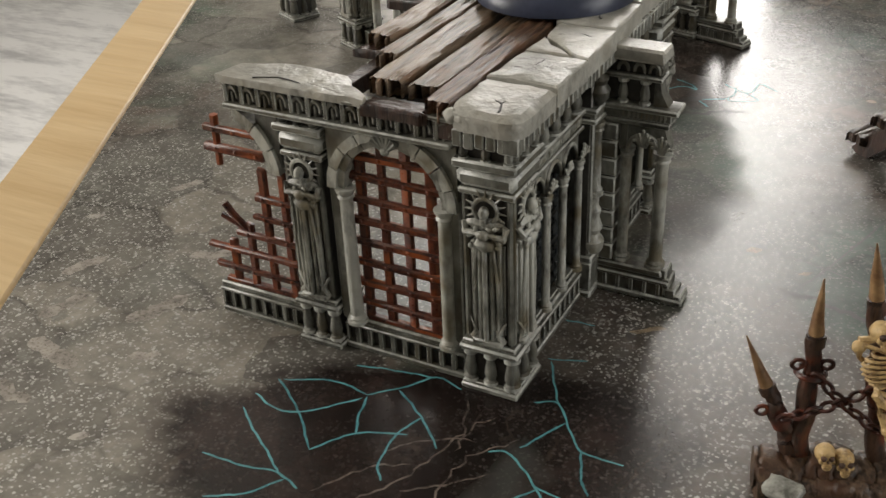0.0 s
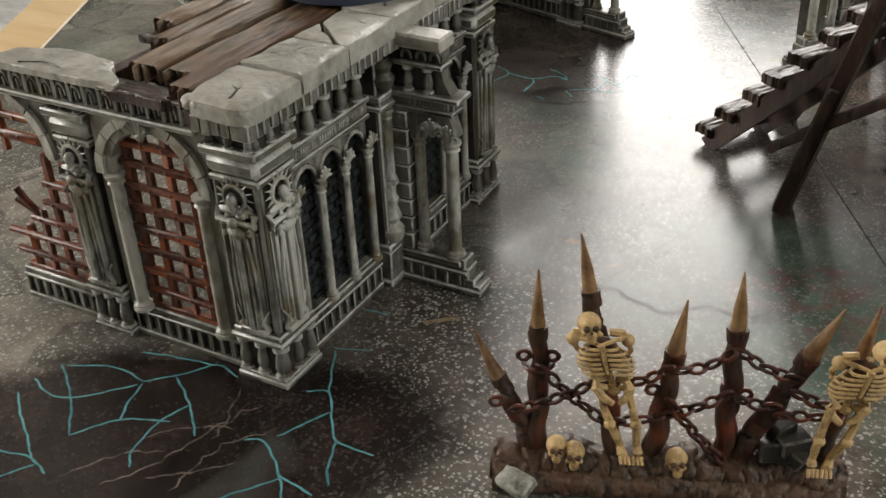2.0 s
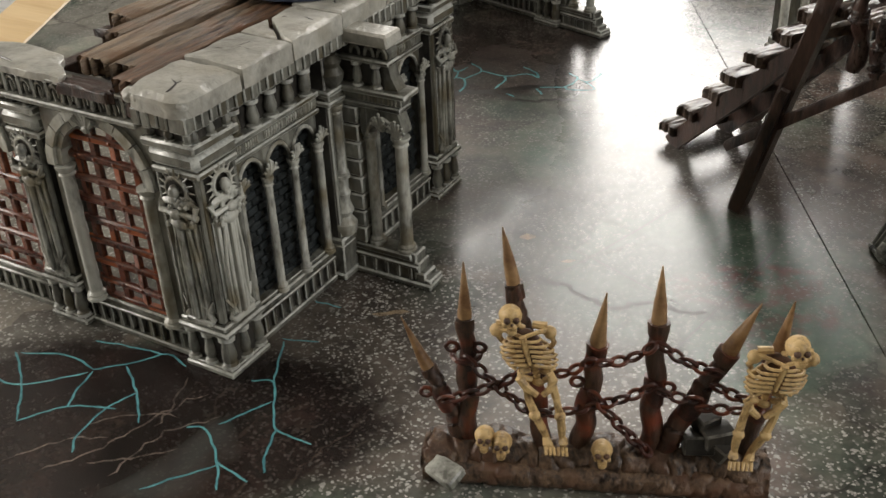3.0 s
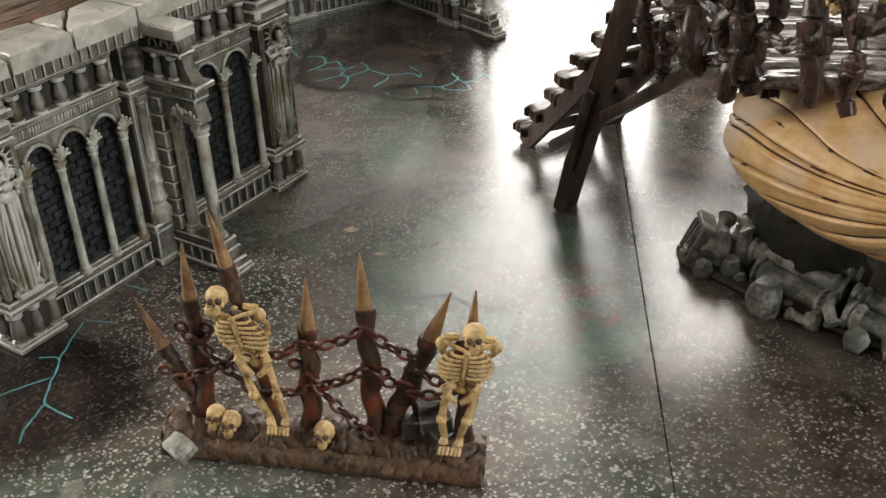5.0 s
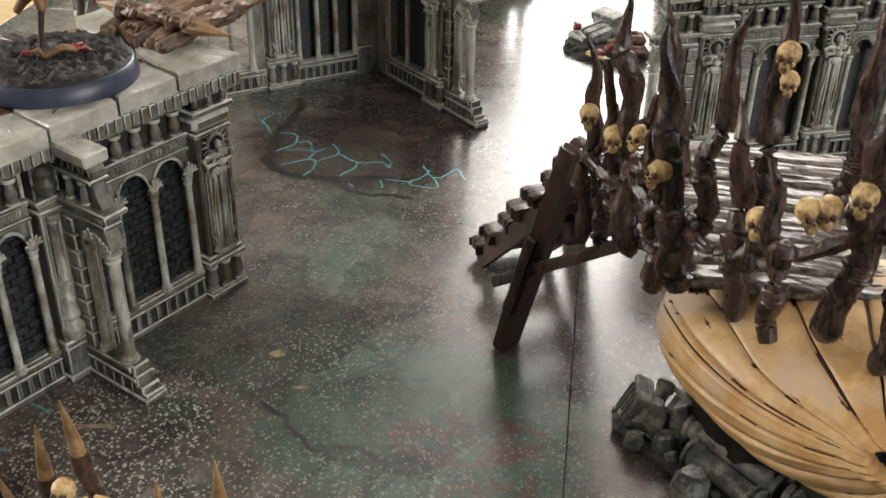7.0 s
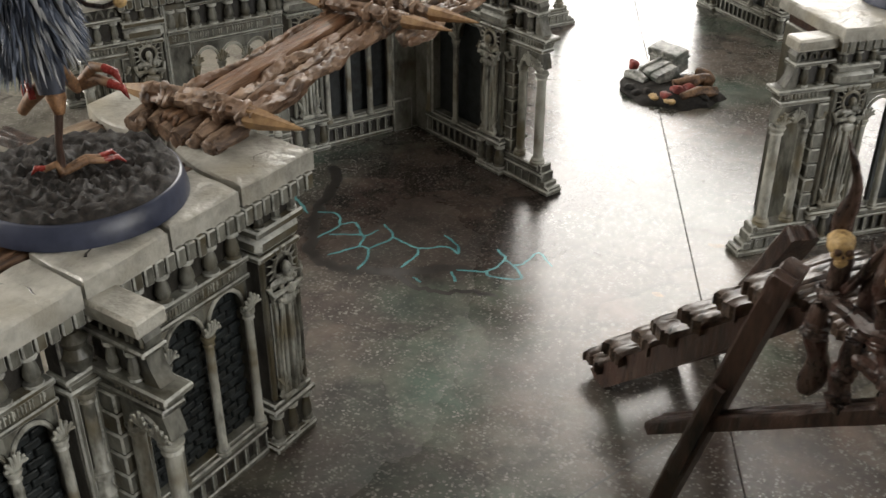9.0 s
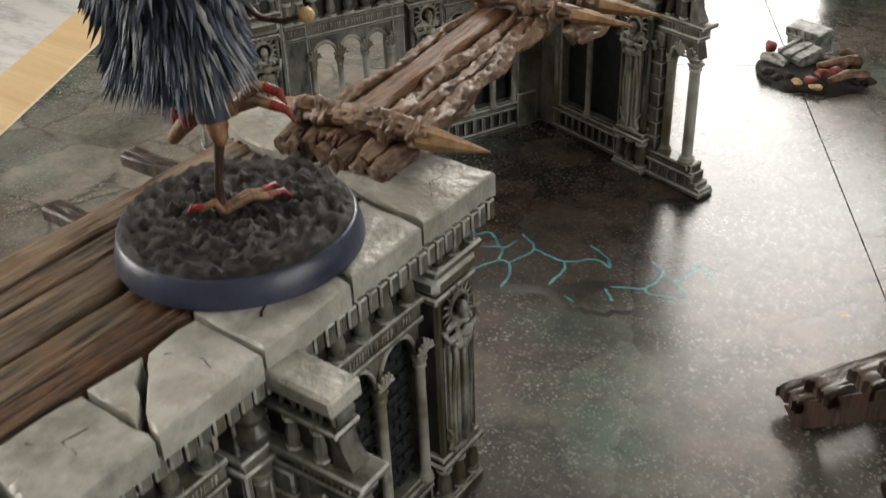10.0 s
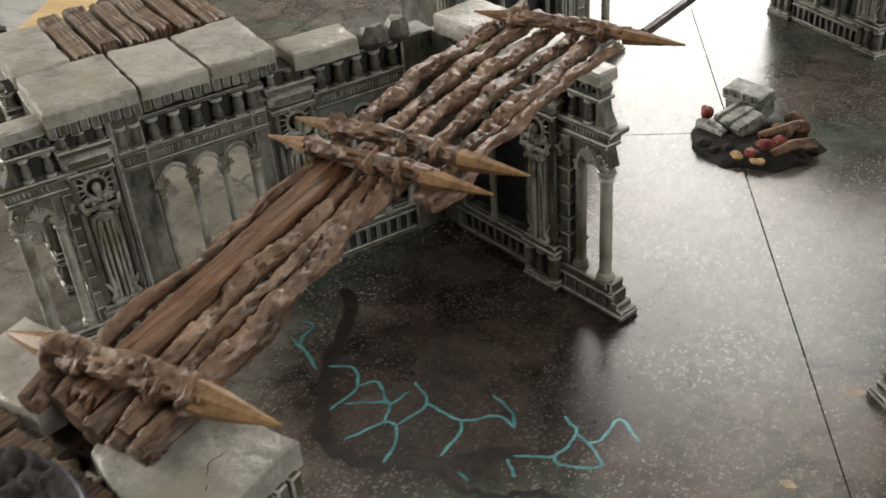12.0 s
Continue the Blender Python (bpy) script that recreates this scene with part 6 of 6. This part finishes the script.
for n, (c, r, f) in enumerate((((106.6, 114.6, 81.8), 2.4, (0.5, -1, 0.1)), ((117.4, 105.4, 83.1), 2.3, (0.5, -1, 0)), ((124.6, 101.6, 86.7), 2.3, (-0.2, -1, 0.2)), ((132.3, 95.6, 83.8), 2.5, (-0.4, -1, 0.2)), ((155.6, 85.2, 86.0), 2.4, (0.2, -1, 0.2)), ((162.7, 88.6, 88.5), 2.5, (0.7, -0.8, 0.1)), ((165.4, 89.6, 89.6), 2.4, (0.3, -1, 0)), ((170, 91.4, 92.6), 2.5, (0.1, -1, 0.1)), ((147.4, 110.6, 106), 2.4, (0.1, -1, 0.1)), ((148.4, 111.0, 101), 2.0, (0.3, -1, 0.1)), ((182, 93.5, 90), 2.4, (0.2, -1, 0.1)))):
    part("skull", skull_geo(c, r, f), [BONE, GROOVE], tower, "small yellowed skull")

# the giant ribbed dome under the deck
dome = thing("giant_dome", "ochre ribbed domed shell with dark seams and a round hole", "terrain piece")
DC, DR = Vector((178, 124, 43)), Vector((51, 39, 20))
EYE_HOLE = Vector((0.23, -0.94, 0.20)).normalized()
side1 = EYE_HOLE.cross(Vector((0, 0, 1))).normalized()
side2 = side1.cross(EYE_HOLE)
qd = random.Random(12)
SEAMS = []
turn = 0.0
while turn < 2 * math.pi - 0.06:
    SEAMS.append((turn, qd.uniform(0.2, 0.45), qd.uniform(1.4, 2.8), qd.uniform(0.008, 0.014)))
    turn += qd.choice((0.22, 0.30, 0.38, 0.46)) * qd.uniform(0.85, 1.15)
nr, nn = 110, 720
dg = Geo()
vs, fs, ms = [], [], []
for j in range(nr + 1):
    w = 0.02 + (math.pi - 0.03) * j / nr
    for k in range(nn):
        a = 2 * math.pi * k / nn
        # the folds drift sideways as they leave the hole
        bent = a + 0.22 * math.sin(1.6 * w) + 0.05 * noise.noise((2 * math.cos(a), 2 * math.sin(a), w * 2.2))
        e = EYE_HOLE * math.cos(w) + (side1 * math.cos(bent) + side2 * math.sin(bent)) * math.sin(w)
        gap, live, thick = 9.0, False, 0.01
        for at, w0, w1, th in SEAMS:
            d = abs(a - at)
            d = min(d, 2 * math.pi - d)
            if d < gap:
                gap, live, thick = d, w0 < w < w1, th
        near = max(0.0, 1 - gap / 0.07)
        depth = 1.0 - 0.026 * near * near * min(1.0, 2 * w) + 0.025 * noise.noise(e * 2.3) + 0.010 * noise.noise((a * 7, w * 2.2, 1))
        if live and gap < thick:
            depth -= 0.012
        if w < 0.15:
            depth -= 0.25 * (1 - w / 0.15) + 0.05
        elif w < 0.24:
            depth += 0.022
        full = max(0.3, math.hypot(e.x, e.y)) ** -0.25 if e.z < 0 else 1.0
        vs.append(DC + Vector((e.x * DR.x * full, e.y * DR.y * full, e.z * DR.z)) * depth)
        gouge = noise.noise((bent * 15, w * 6, 3)) > 0.66
        ms.append(1.0 if (live and gap < thick * (0.7 + 0.6 * noise.noise((w * 9, a * 3, 2)))) or gouge else (5.0 if w < 0.13 else 0.0))
for j in range(nr):
    for k in range(nn):
        fs.append((j * nn + k, j * nn + (k + 1) % nn, j * nn + nn + (k + 1) % nn, j * nn + nn + k))
fs.append(tuple(range(nn)))
dg.add(vs, fs)
dg.m = [2 if max(ms[x] for x in f[:4]) > 4 else 1 if sum(ms[x] for x in f) >= 2.0 else 0 for f in fs]
part("shell", dg, [DOME, GROOVE, INFILL], dome, "", None, 75)
part("rock_foot", Geo().lathe(182, 143, [(34, 0), (32, 8), (30, 18), (26, 32)], 40).rough(3.0, 7.0), STONE_DARK, dome, "dark grey rock foot")
part("rock_foot", Geo().blob((158, 132, 8), (27, 17, 24), 28, 16, 0.3, 0, 7), STONE_DARK, dome, "dark grey rock foot")

part("rock_foot", Geo().blob((148, 127, 9), (15, 9, 17), 24, 14, 0.3, 0, 6), STONE_DARK, dome, "dark grey rock foot")

# ---- rubble along the dome's foot ----
rubble = thing("rubble_heap", "grey-green heap of broken columns and stones", "rubble")
q = random.Random(3)
fallen = (((138, 121, 8.0), (163, 114.5, 6.5), 2.6), ((141, 116.5, 4.4), (161, 109.5, 4.0), 3.2), ((165, 113.5, 6.6), (190, 107.5, 6.4), 2.6), ((165, 108, 4.4), (190, 102, 4.2), 3.0), ((190, 108, 7.0), (216, 106, 7.0), 2.8), ((194, 102, 4.2), (218, 101, 4.0), 3.0),
          ((128, 115.5, 5.5), (128.5, 127.5, 11.6), 2.0), ((132, 121, 7.5), (133.5, 130, 11.0), 1.7), ((152, 105, 2.0), (159, 103, 2.0), 1.3), ((163, 103, 3.6), (160, 107, 6.8), 1.6), ((176, 100, 2.0), (184, 98.5, 2.2), 1.5), ((142, 122.5, 12.5), (166, 116.5, 11.0), 2.0))
for n, (a, b, r) in enumerate(fallen):
    a, b = Vector(a), Vector(b)
    pts = [a.lerp(b, t) for t in (0, 0.04, 0.06, 0.10, 0.13, 0.16, 0.5, 0.84, 0.87, 0.90, 0.94, 0.96, 1)]
    radii = [r * v for v in (1.25, 1.3, 1.05, 1.25, 1.2, 0.92, 0.9, 0.92, 1.15, 1.2, 1.0, 1.3, 1.2)]
    part("broken_column", Geo().tube(pts, radii, 18, 0, 0.04, 1, 2), RUBBLE, rubble)
for n, (x, y, z, r) in enumerate(((145.9, 105.5, 4.4, 5.2), (127.5, 113.4, 2.4, 2.7), (134, 116, 3.0, 3.6), (130.5, 118.5, 6.4, 2.6), (135.5, 120, 6.6, 2.4), (158, 104.5, 2.2, 2.3), (169, 101, 2.6, 3.2), (176, 103, 2.2, 2.2), (187, 99.5, 2.6, 3.0), (121.5, 118.5, 2.4, 2.2), (200, 99, 2.6, 3.0), (137.5, 113.2, 2.0, 1.8), (151, 108.5, 1.6, 1.6), (181, 104.5, 5.0, 2.4))):
    part("stone", Geo().stone((x, y, z), (r * q.uniform(0.95, 1.15), r * q.uniform(0.85, 1.1), max(z, r * 0.75)), 0, n + 11, q.random()).rough(0.25, 1.6), RUBBLE, rubble)
part("rubble_bed", Geo().tube([(119, 124, 1.0), (126, 118, 1.2), (145, 112, 1.4), (172, 107, 1.4), (216, 105, 1.4)], [3.0, 4.0, 4.5, 5, 5], 12, 0, 0.2, 0.35, 3), STONE_DARK, rubble)
# a carved frieze stone leaning at the end of the heap, and one wedged under the shell
for at, turn_z, tilt, w, h in (((122.5, 121.5, 5.6), 62, 24, 4.2, 6.4), ((136, 125, 9.0), 30, 12, 4.6, 3.4), ((148, 121, 8.5), 18, 8, 5.0, 2.6)):
    fl = Geo().box(-w, w, -1.6, 2.2, -h, h, 0.4).box(-w - 0.5, w + 0.5, -2.2, 2.6, h - 1.6, h, 0.35).box(-w - 0.4, w + 0.4, -2.1, 2.5, -h, -h + 1.3, 0.35)
    for k in range(4):
        fl.box(-w + 2 * w * (k + 0.12) / 4, -w + 2 * w * (k + 0.62) / 4, -2.3, -1.2, -h + 1.6, h - 1.9, 0.3)
    part("carved_block", fl.rough(0.25, 1.8), RUBBLE, rubble, "", Matrix.Translation(at) @ Matrix.Rotation(radians(-turn_z), 4, "Z") @ Matrix.Rotation(radians(-tilt), 4, "X"))

# ---- the heap with the broken block on the far paving ----
heap = thing("scatter_heap", "low dark mound with grey carved blocks, red and tan debris", "terrain piece")
part("mound", Geo().blob((-11, 351, 0), (21, 18, 5.5), 44, 14, 0.22, 0, 8).rough(0.7, 2.6), EARTH, heap, "dark brown earth mound")
blk = Geo().box(-9.2, 9.2, -4.4, 4.4, 0, 6.4, 0.6).box(-9.8, 9.8, -5.0, 5.0, 6.2, 8.0, 0.5).box(-9.4, 9.4, -4.2, 4.8, 8.0, 11.0, 0.5)
for k in range(5):
    blk.box(-9.4 + 4.2 * k, -7.6 + 4.2 * k, -4.9, -3.8, 7.8, 10.9, 0.3)
part("stone_block", blk.rough(0.35, 2), RUBBLE, heap, "grey carved stone block", Matrix.Translation((-17.5, 365, 5.0)) @ Matrix.Scale(0.84, 4) @ Matrix.Rotation(radians(-18), 4, "Z") @ Matrix.Rotation(radians(12), 4, "X"))
part("stone_block", Geo().box(-6.2, 6.2, -5.6, 5.6, 0, 5.4, 0.8).box(-6.6, -4.4, -6.0, 5.0, 3.4, 6.2, 0.5).box(-2.0, 1.4, -6.0, 5.0, 3.6, 6.0, 0.5).rough(0.5, 2.2), RUBBLE, heap, "grey broken stone block", Matrix.Translation((-16, 353, 4.2)) @ Matrix.Rotation(radians(-30), 4, "Z") @ Matrix.Rotation(radians(15), 4, "X"))
part("broken_arm", Geo().tube([(-30, 351, 4), (-25, 348, 5.4), (-19, 345, 4.8)], [2.0, 2.2, 1.6], 12, 0, 0.2), RUBBLE, heap)
part("debris", Geo().blob((-28.5, 353, 7.4), (2.4, 2.2, 2.6), 12, 8, 0.3, 0, 2), REDS, heap, "dark red lump")
for n, (x, y, z, r, m) in enumerate(((-5, 343, 4.6, 3.2, REDS), (-1, 346, 5.0, 3.0, REDS), (-8, 339, 3.4, 2.4, REDS), (-3, 352, 6.4, 3.0, BROWN), (2, 357, 6.0, 3.2, BROWN), (-1.5, 362, 6.6, 2.8, BROWN), (5, 345, 3.0, 2.6, EARTH), (-24, 341, 2.4, 3.0, EARTH), (-12, 337, 2.2, 2.2, BONE), (-5, 336, 2.4, 1.9, BONE), (-16, 340, 2.6, 2.4, EARTH), (8, 351, 2.2, 2.8, EARTH), (-20, 338, 1.8, 2.0, EARTH))):
    part("debris", Geo().blob((x, y, z), (r * q.uniform(0.9, 1.3), r * q.uniform(0.8, 1.1), r * q.uniform(0.6, 0.9)), 12, 8, 0.35, 0, 2).rough(0.3, 1.2), m, heap)
part("broken_limb", Geo().tube([(-2, 340, 3.6), (3, 345, 5.6), (8, 352, 4.0)], [1.6, 2.0, 2.2], 12, 0, 0.2), BROWN, heap, "tan broken limb of rubble")
part("broken_limb", Geo().tube([(-8, 346, 6), (-2, 351, 7.6), (1, 357, 7)], [1.5, 1.7, 1.9], 12, 0, 0.2), BROWN, heap, "tan broken limb of rubble")

# ---- the feathered figurine on the roof, and the empty-looking base on the other roof ----


def figure_base(g, c, r, h):
    x, y, z = c
    g.lathe(x, y, [(r, z), (r, z + 0.8), (r * 0.955, z + h - 0.3), (r * 0.93, z + h)], 48, 0)
    n = 110
    rings = []
    for j in range(31):
        rr = r * 0.93 * (1 - j / 30)
        rings.append([Vector((x + rr * math.cos(2 * math.pi * k / n), y + rr * math.sin(2 * math.pi * k / n), z + h + (0.05 if j == 0 else 0.6 + 1.3 * noise.noise((rr * math.cos(2 * math.pi * k / n) / 2.4, rr * math.sin(2 * math.pi * k / n) / 2.4, r)) + 1.5 * abs(noise.noise((rr * math.cos(2 * math.pi * k / n) / 1.5, rr * math.sin(2 * math.pi * k / n) / 1.1, r))) + 0.9 * noise.noise((rr * math.cos(2 * math.pi * k / n) / 0.7, rr * math.sin(2 * math.pi * k / n) / 0.7, r))))) for k in range(n)])
    vs = [p for rr in rings for p in rr]
    fs = [(j * n + k, j * n + (k + 1) % n, j * n + n + (k + 1) % n, j * n + n + k) for j in range(30) for k in range(n)]
    g.add(vs, fs, 1)


def feather(g, root, tip, w, m):
    """A small leaf-shaped feather with thickness."""
    root, tip = Vector(root), Vector(tip)
    d = (tip - root)
    s = d.cross(Vector((0.2, 0.3, 1))).normalized() * w
    o = s.cross(d).normalized() * 0.35
    mid = root.lerp(tip, 0.45) + o
    vs = [root, mid + s, tip, mid - s, root.lerp(tip, 0.4) + o * 2.2, root.lerp(tip, 0.4) - o]
    g.add(vs, [(0, 1, 4), (1, 2, 4), (2, 3, 4), (3, 0, 4), (1, 0, 5), (2, 1, 5), (3, 2, 5), (0, 3, 5)], m)


fig = Geo()
FX, FY, FZ = -21.5, 72.0, 71.7
figure_base(fig, (FX, FY, FZ), 20.2, 4.6)
body = Vector((FX - 4.0, FY - 3.0, FZ + 51))
fig.blob(body, (8.5, 8, 18), 16, 12, 0.25, 3, 6)
fig.blob(body + Vector((1, -1, 18)), (7.5, 7, 7), 12, 8, 0.3, 3, 4)
qf = random.Random(21)
for n in range(2600):
    t, a = qf.uniform(0.10, 0.96), qf.uniform(0, 2 * math.pi)
    r = 1.0 + 0.12 * qf.random() + 0.10 * noise.noise((2 * math.cos(a), 2 * math.sin(a), 5 * t))
    p = body + Vector((9.0 * r * math.sin(math.pi * t) * math.cos(a), 8.5 * r * math.sin(math.pi * t) * math.sin(a), 21 * math.cos(math.pi * t)))
    out = Vector((math.cos(a), math.sin(a), 0)) * qf.uniform(0.3, 3.2)
    clump = noise.noise((3 * math.cos(a), 3 * math.sin(a), 7 * t))
    tone = 9 if clump > 0.22 and qf.random() < 0.45 else 2 if clump + qf.uniform(-0.3, 0.3) > -0.05 else 3
    feather(fig, p, p + out + Vector((qf.uniform(-1.4, 1.4), qf.uniform(-1.4, 1.4), -qf.uniform(3.0, 7.5))), qf.uniform(0.22, 0.50), tone)
for n in range(420):
    a = qf.uniform(0, 2 * math.pi)
    p = body + Vector((7 * math.cos(a), 6.5 * math.sin(a), -14 + qf.uniform(-3, 3)))
    feather(fig, p, p + Vector((4.4 * math.cos(a) + qf.uniform(-1, 1), 4.4 * math.sin(a) + qf.uniform(-1, 1), -qf.uniform(5, 9.5))), qf.uniform(0.25, 0.5), 9 if math.cos(a - 0.3) > 0.6 and qf.random() < 0.5 else 2)
hip = Vector((FX - 3, FY, FZ + 28))
leg = lambda pts, r, m=4: fig.tube(pts, r, 8, m, 0.2)
leg([hip, (FX - 2.4, FY, FZ + 25), (FX - 1.6, FY - 0.6, FZ + 21)], [3.4, 3.2, 2.4], 3)
leg([(FX - 2.2, FY + 0.4, FZ + 24), (FX - 1.4, FY, FZ + 20), (FX - 0.9, FY - 0.4, FZ + 17)], [1.5, 1.9, 0.9])
leg([(FX - 1.0, FY - 0.4, FZ + 18), (FX - 1.9, FY - 1.2, FZ + 11), (FX - 1.2, FY - 2.0, FZ + 5)], [0.9, 0.6, 0.9], 8)
for dx, dy in ((2.6, 5.0), (0.8, 5.6), (-3.0, -2.6)):
    leg([(FX - 1, FY - 2, FZ + 6), (FX + dx * 0.6, FY + dy * 0.6 - 1, FZ + 7.6), (FX + dx * 1.2, FY + dy * 1.2 - 1, FZ + 6.6)], [0.9, 0.75, 0.6], 5)
    leg([(FX + dx * 1.1, FY + dy * 1.1 - 1, FZ + 6.9), (FX + dx * 1.55, FY + dy * 1.55 - 1, FZ + 7.0), (FX + dx * 1.85, FY + dy * 1.8 - 1, FZ + 5.6)], [0.62, 0.55, 0.1], 6)
leg([hip, (FX - 7, FY + 6, FZ + 22), (FX - 9, FY + 10.5, FZ + 16.5)], [2.2, 1.5, 1.1], 5)
GX = FX
FX = GX - 11.0
for dx, dz in ((7, 6), (8.5, 2.5)):
    leg([(FX + 2, FY + 11, FZ + 17), (FX + 2 + dx * 0.5, FY + 12, FZ + 17 + dz * 0.7), (FX + 2 + dx * 0.9, FY + 12.5, FZ + 16.5 + dz * 0.8)], [1.2, 1.1, 0.9], 5)
    leg([(FX + 2 + dx * 0.85, FY + 12.4, FZ + 16.6 + dz * 0.8), (FX + 3.5 + dx, FY + 13, FZ + 16 + dz * 0.8), (FX + 5 + dx, FY + 13, FZ + 14 + dz * 0.8)], [0.95, 0.8, 0.1], 6)
FX = GX
leg([(FX - 7, FY + 3, FZ + 21), (FX - 11, FY + 1, FZ + 17), (FX - 14, FY + 1, FZ + 14)], [1.6, 1.3, 1.0], 5)
fig.ring((FX - 11, FY + 1, FZ + 17), 3.6, 0.7, 14, 6, 6, Matrix.Rotation(radians(-25), 3, "Z"), 20, 190)
leg([body + Vector((6, 3, -2)), (FX + 4, FY + 2, FZ + 41), (FX + 9, FY + 2, FZ + 38.4), (FX + 14, FY + 1.4, FZ + 39), (FX + 18.5, FY + 0.8, FZ + 41)], [0.6, 0.55, 0.5, 0.45, 0.4], 8)
fig.blob((FX + 19.1, FY + 0.7, FZ + 41.1), (1.2, 1.1, 1.1), 9, 7, 0, 7)
solid("feathered_figurine", fig, [RIM, EARTH, FEATHER, FEATHER_DARK, SKIN, BROWN, CLAW, BONE, WOOD_DARK, FEATHER_PALE], "blue-grey feathered monster figurine on a round earth base", "figurine", smooth=75)
g2 = Geo()
figure_base(g2, (82, 292, 70.5), 15.6, 4.0)
g2.blob((82, 292, 84), (7, 6, 11), 12, 8, 0.3, 2, 5)
solid("small_figurine", g2, [RIM, EARTH, FEATHER_DARK], "dark figurine on a round black base", "figurine")
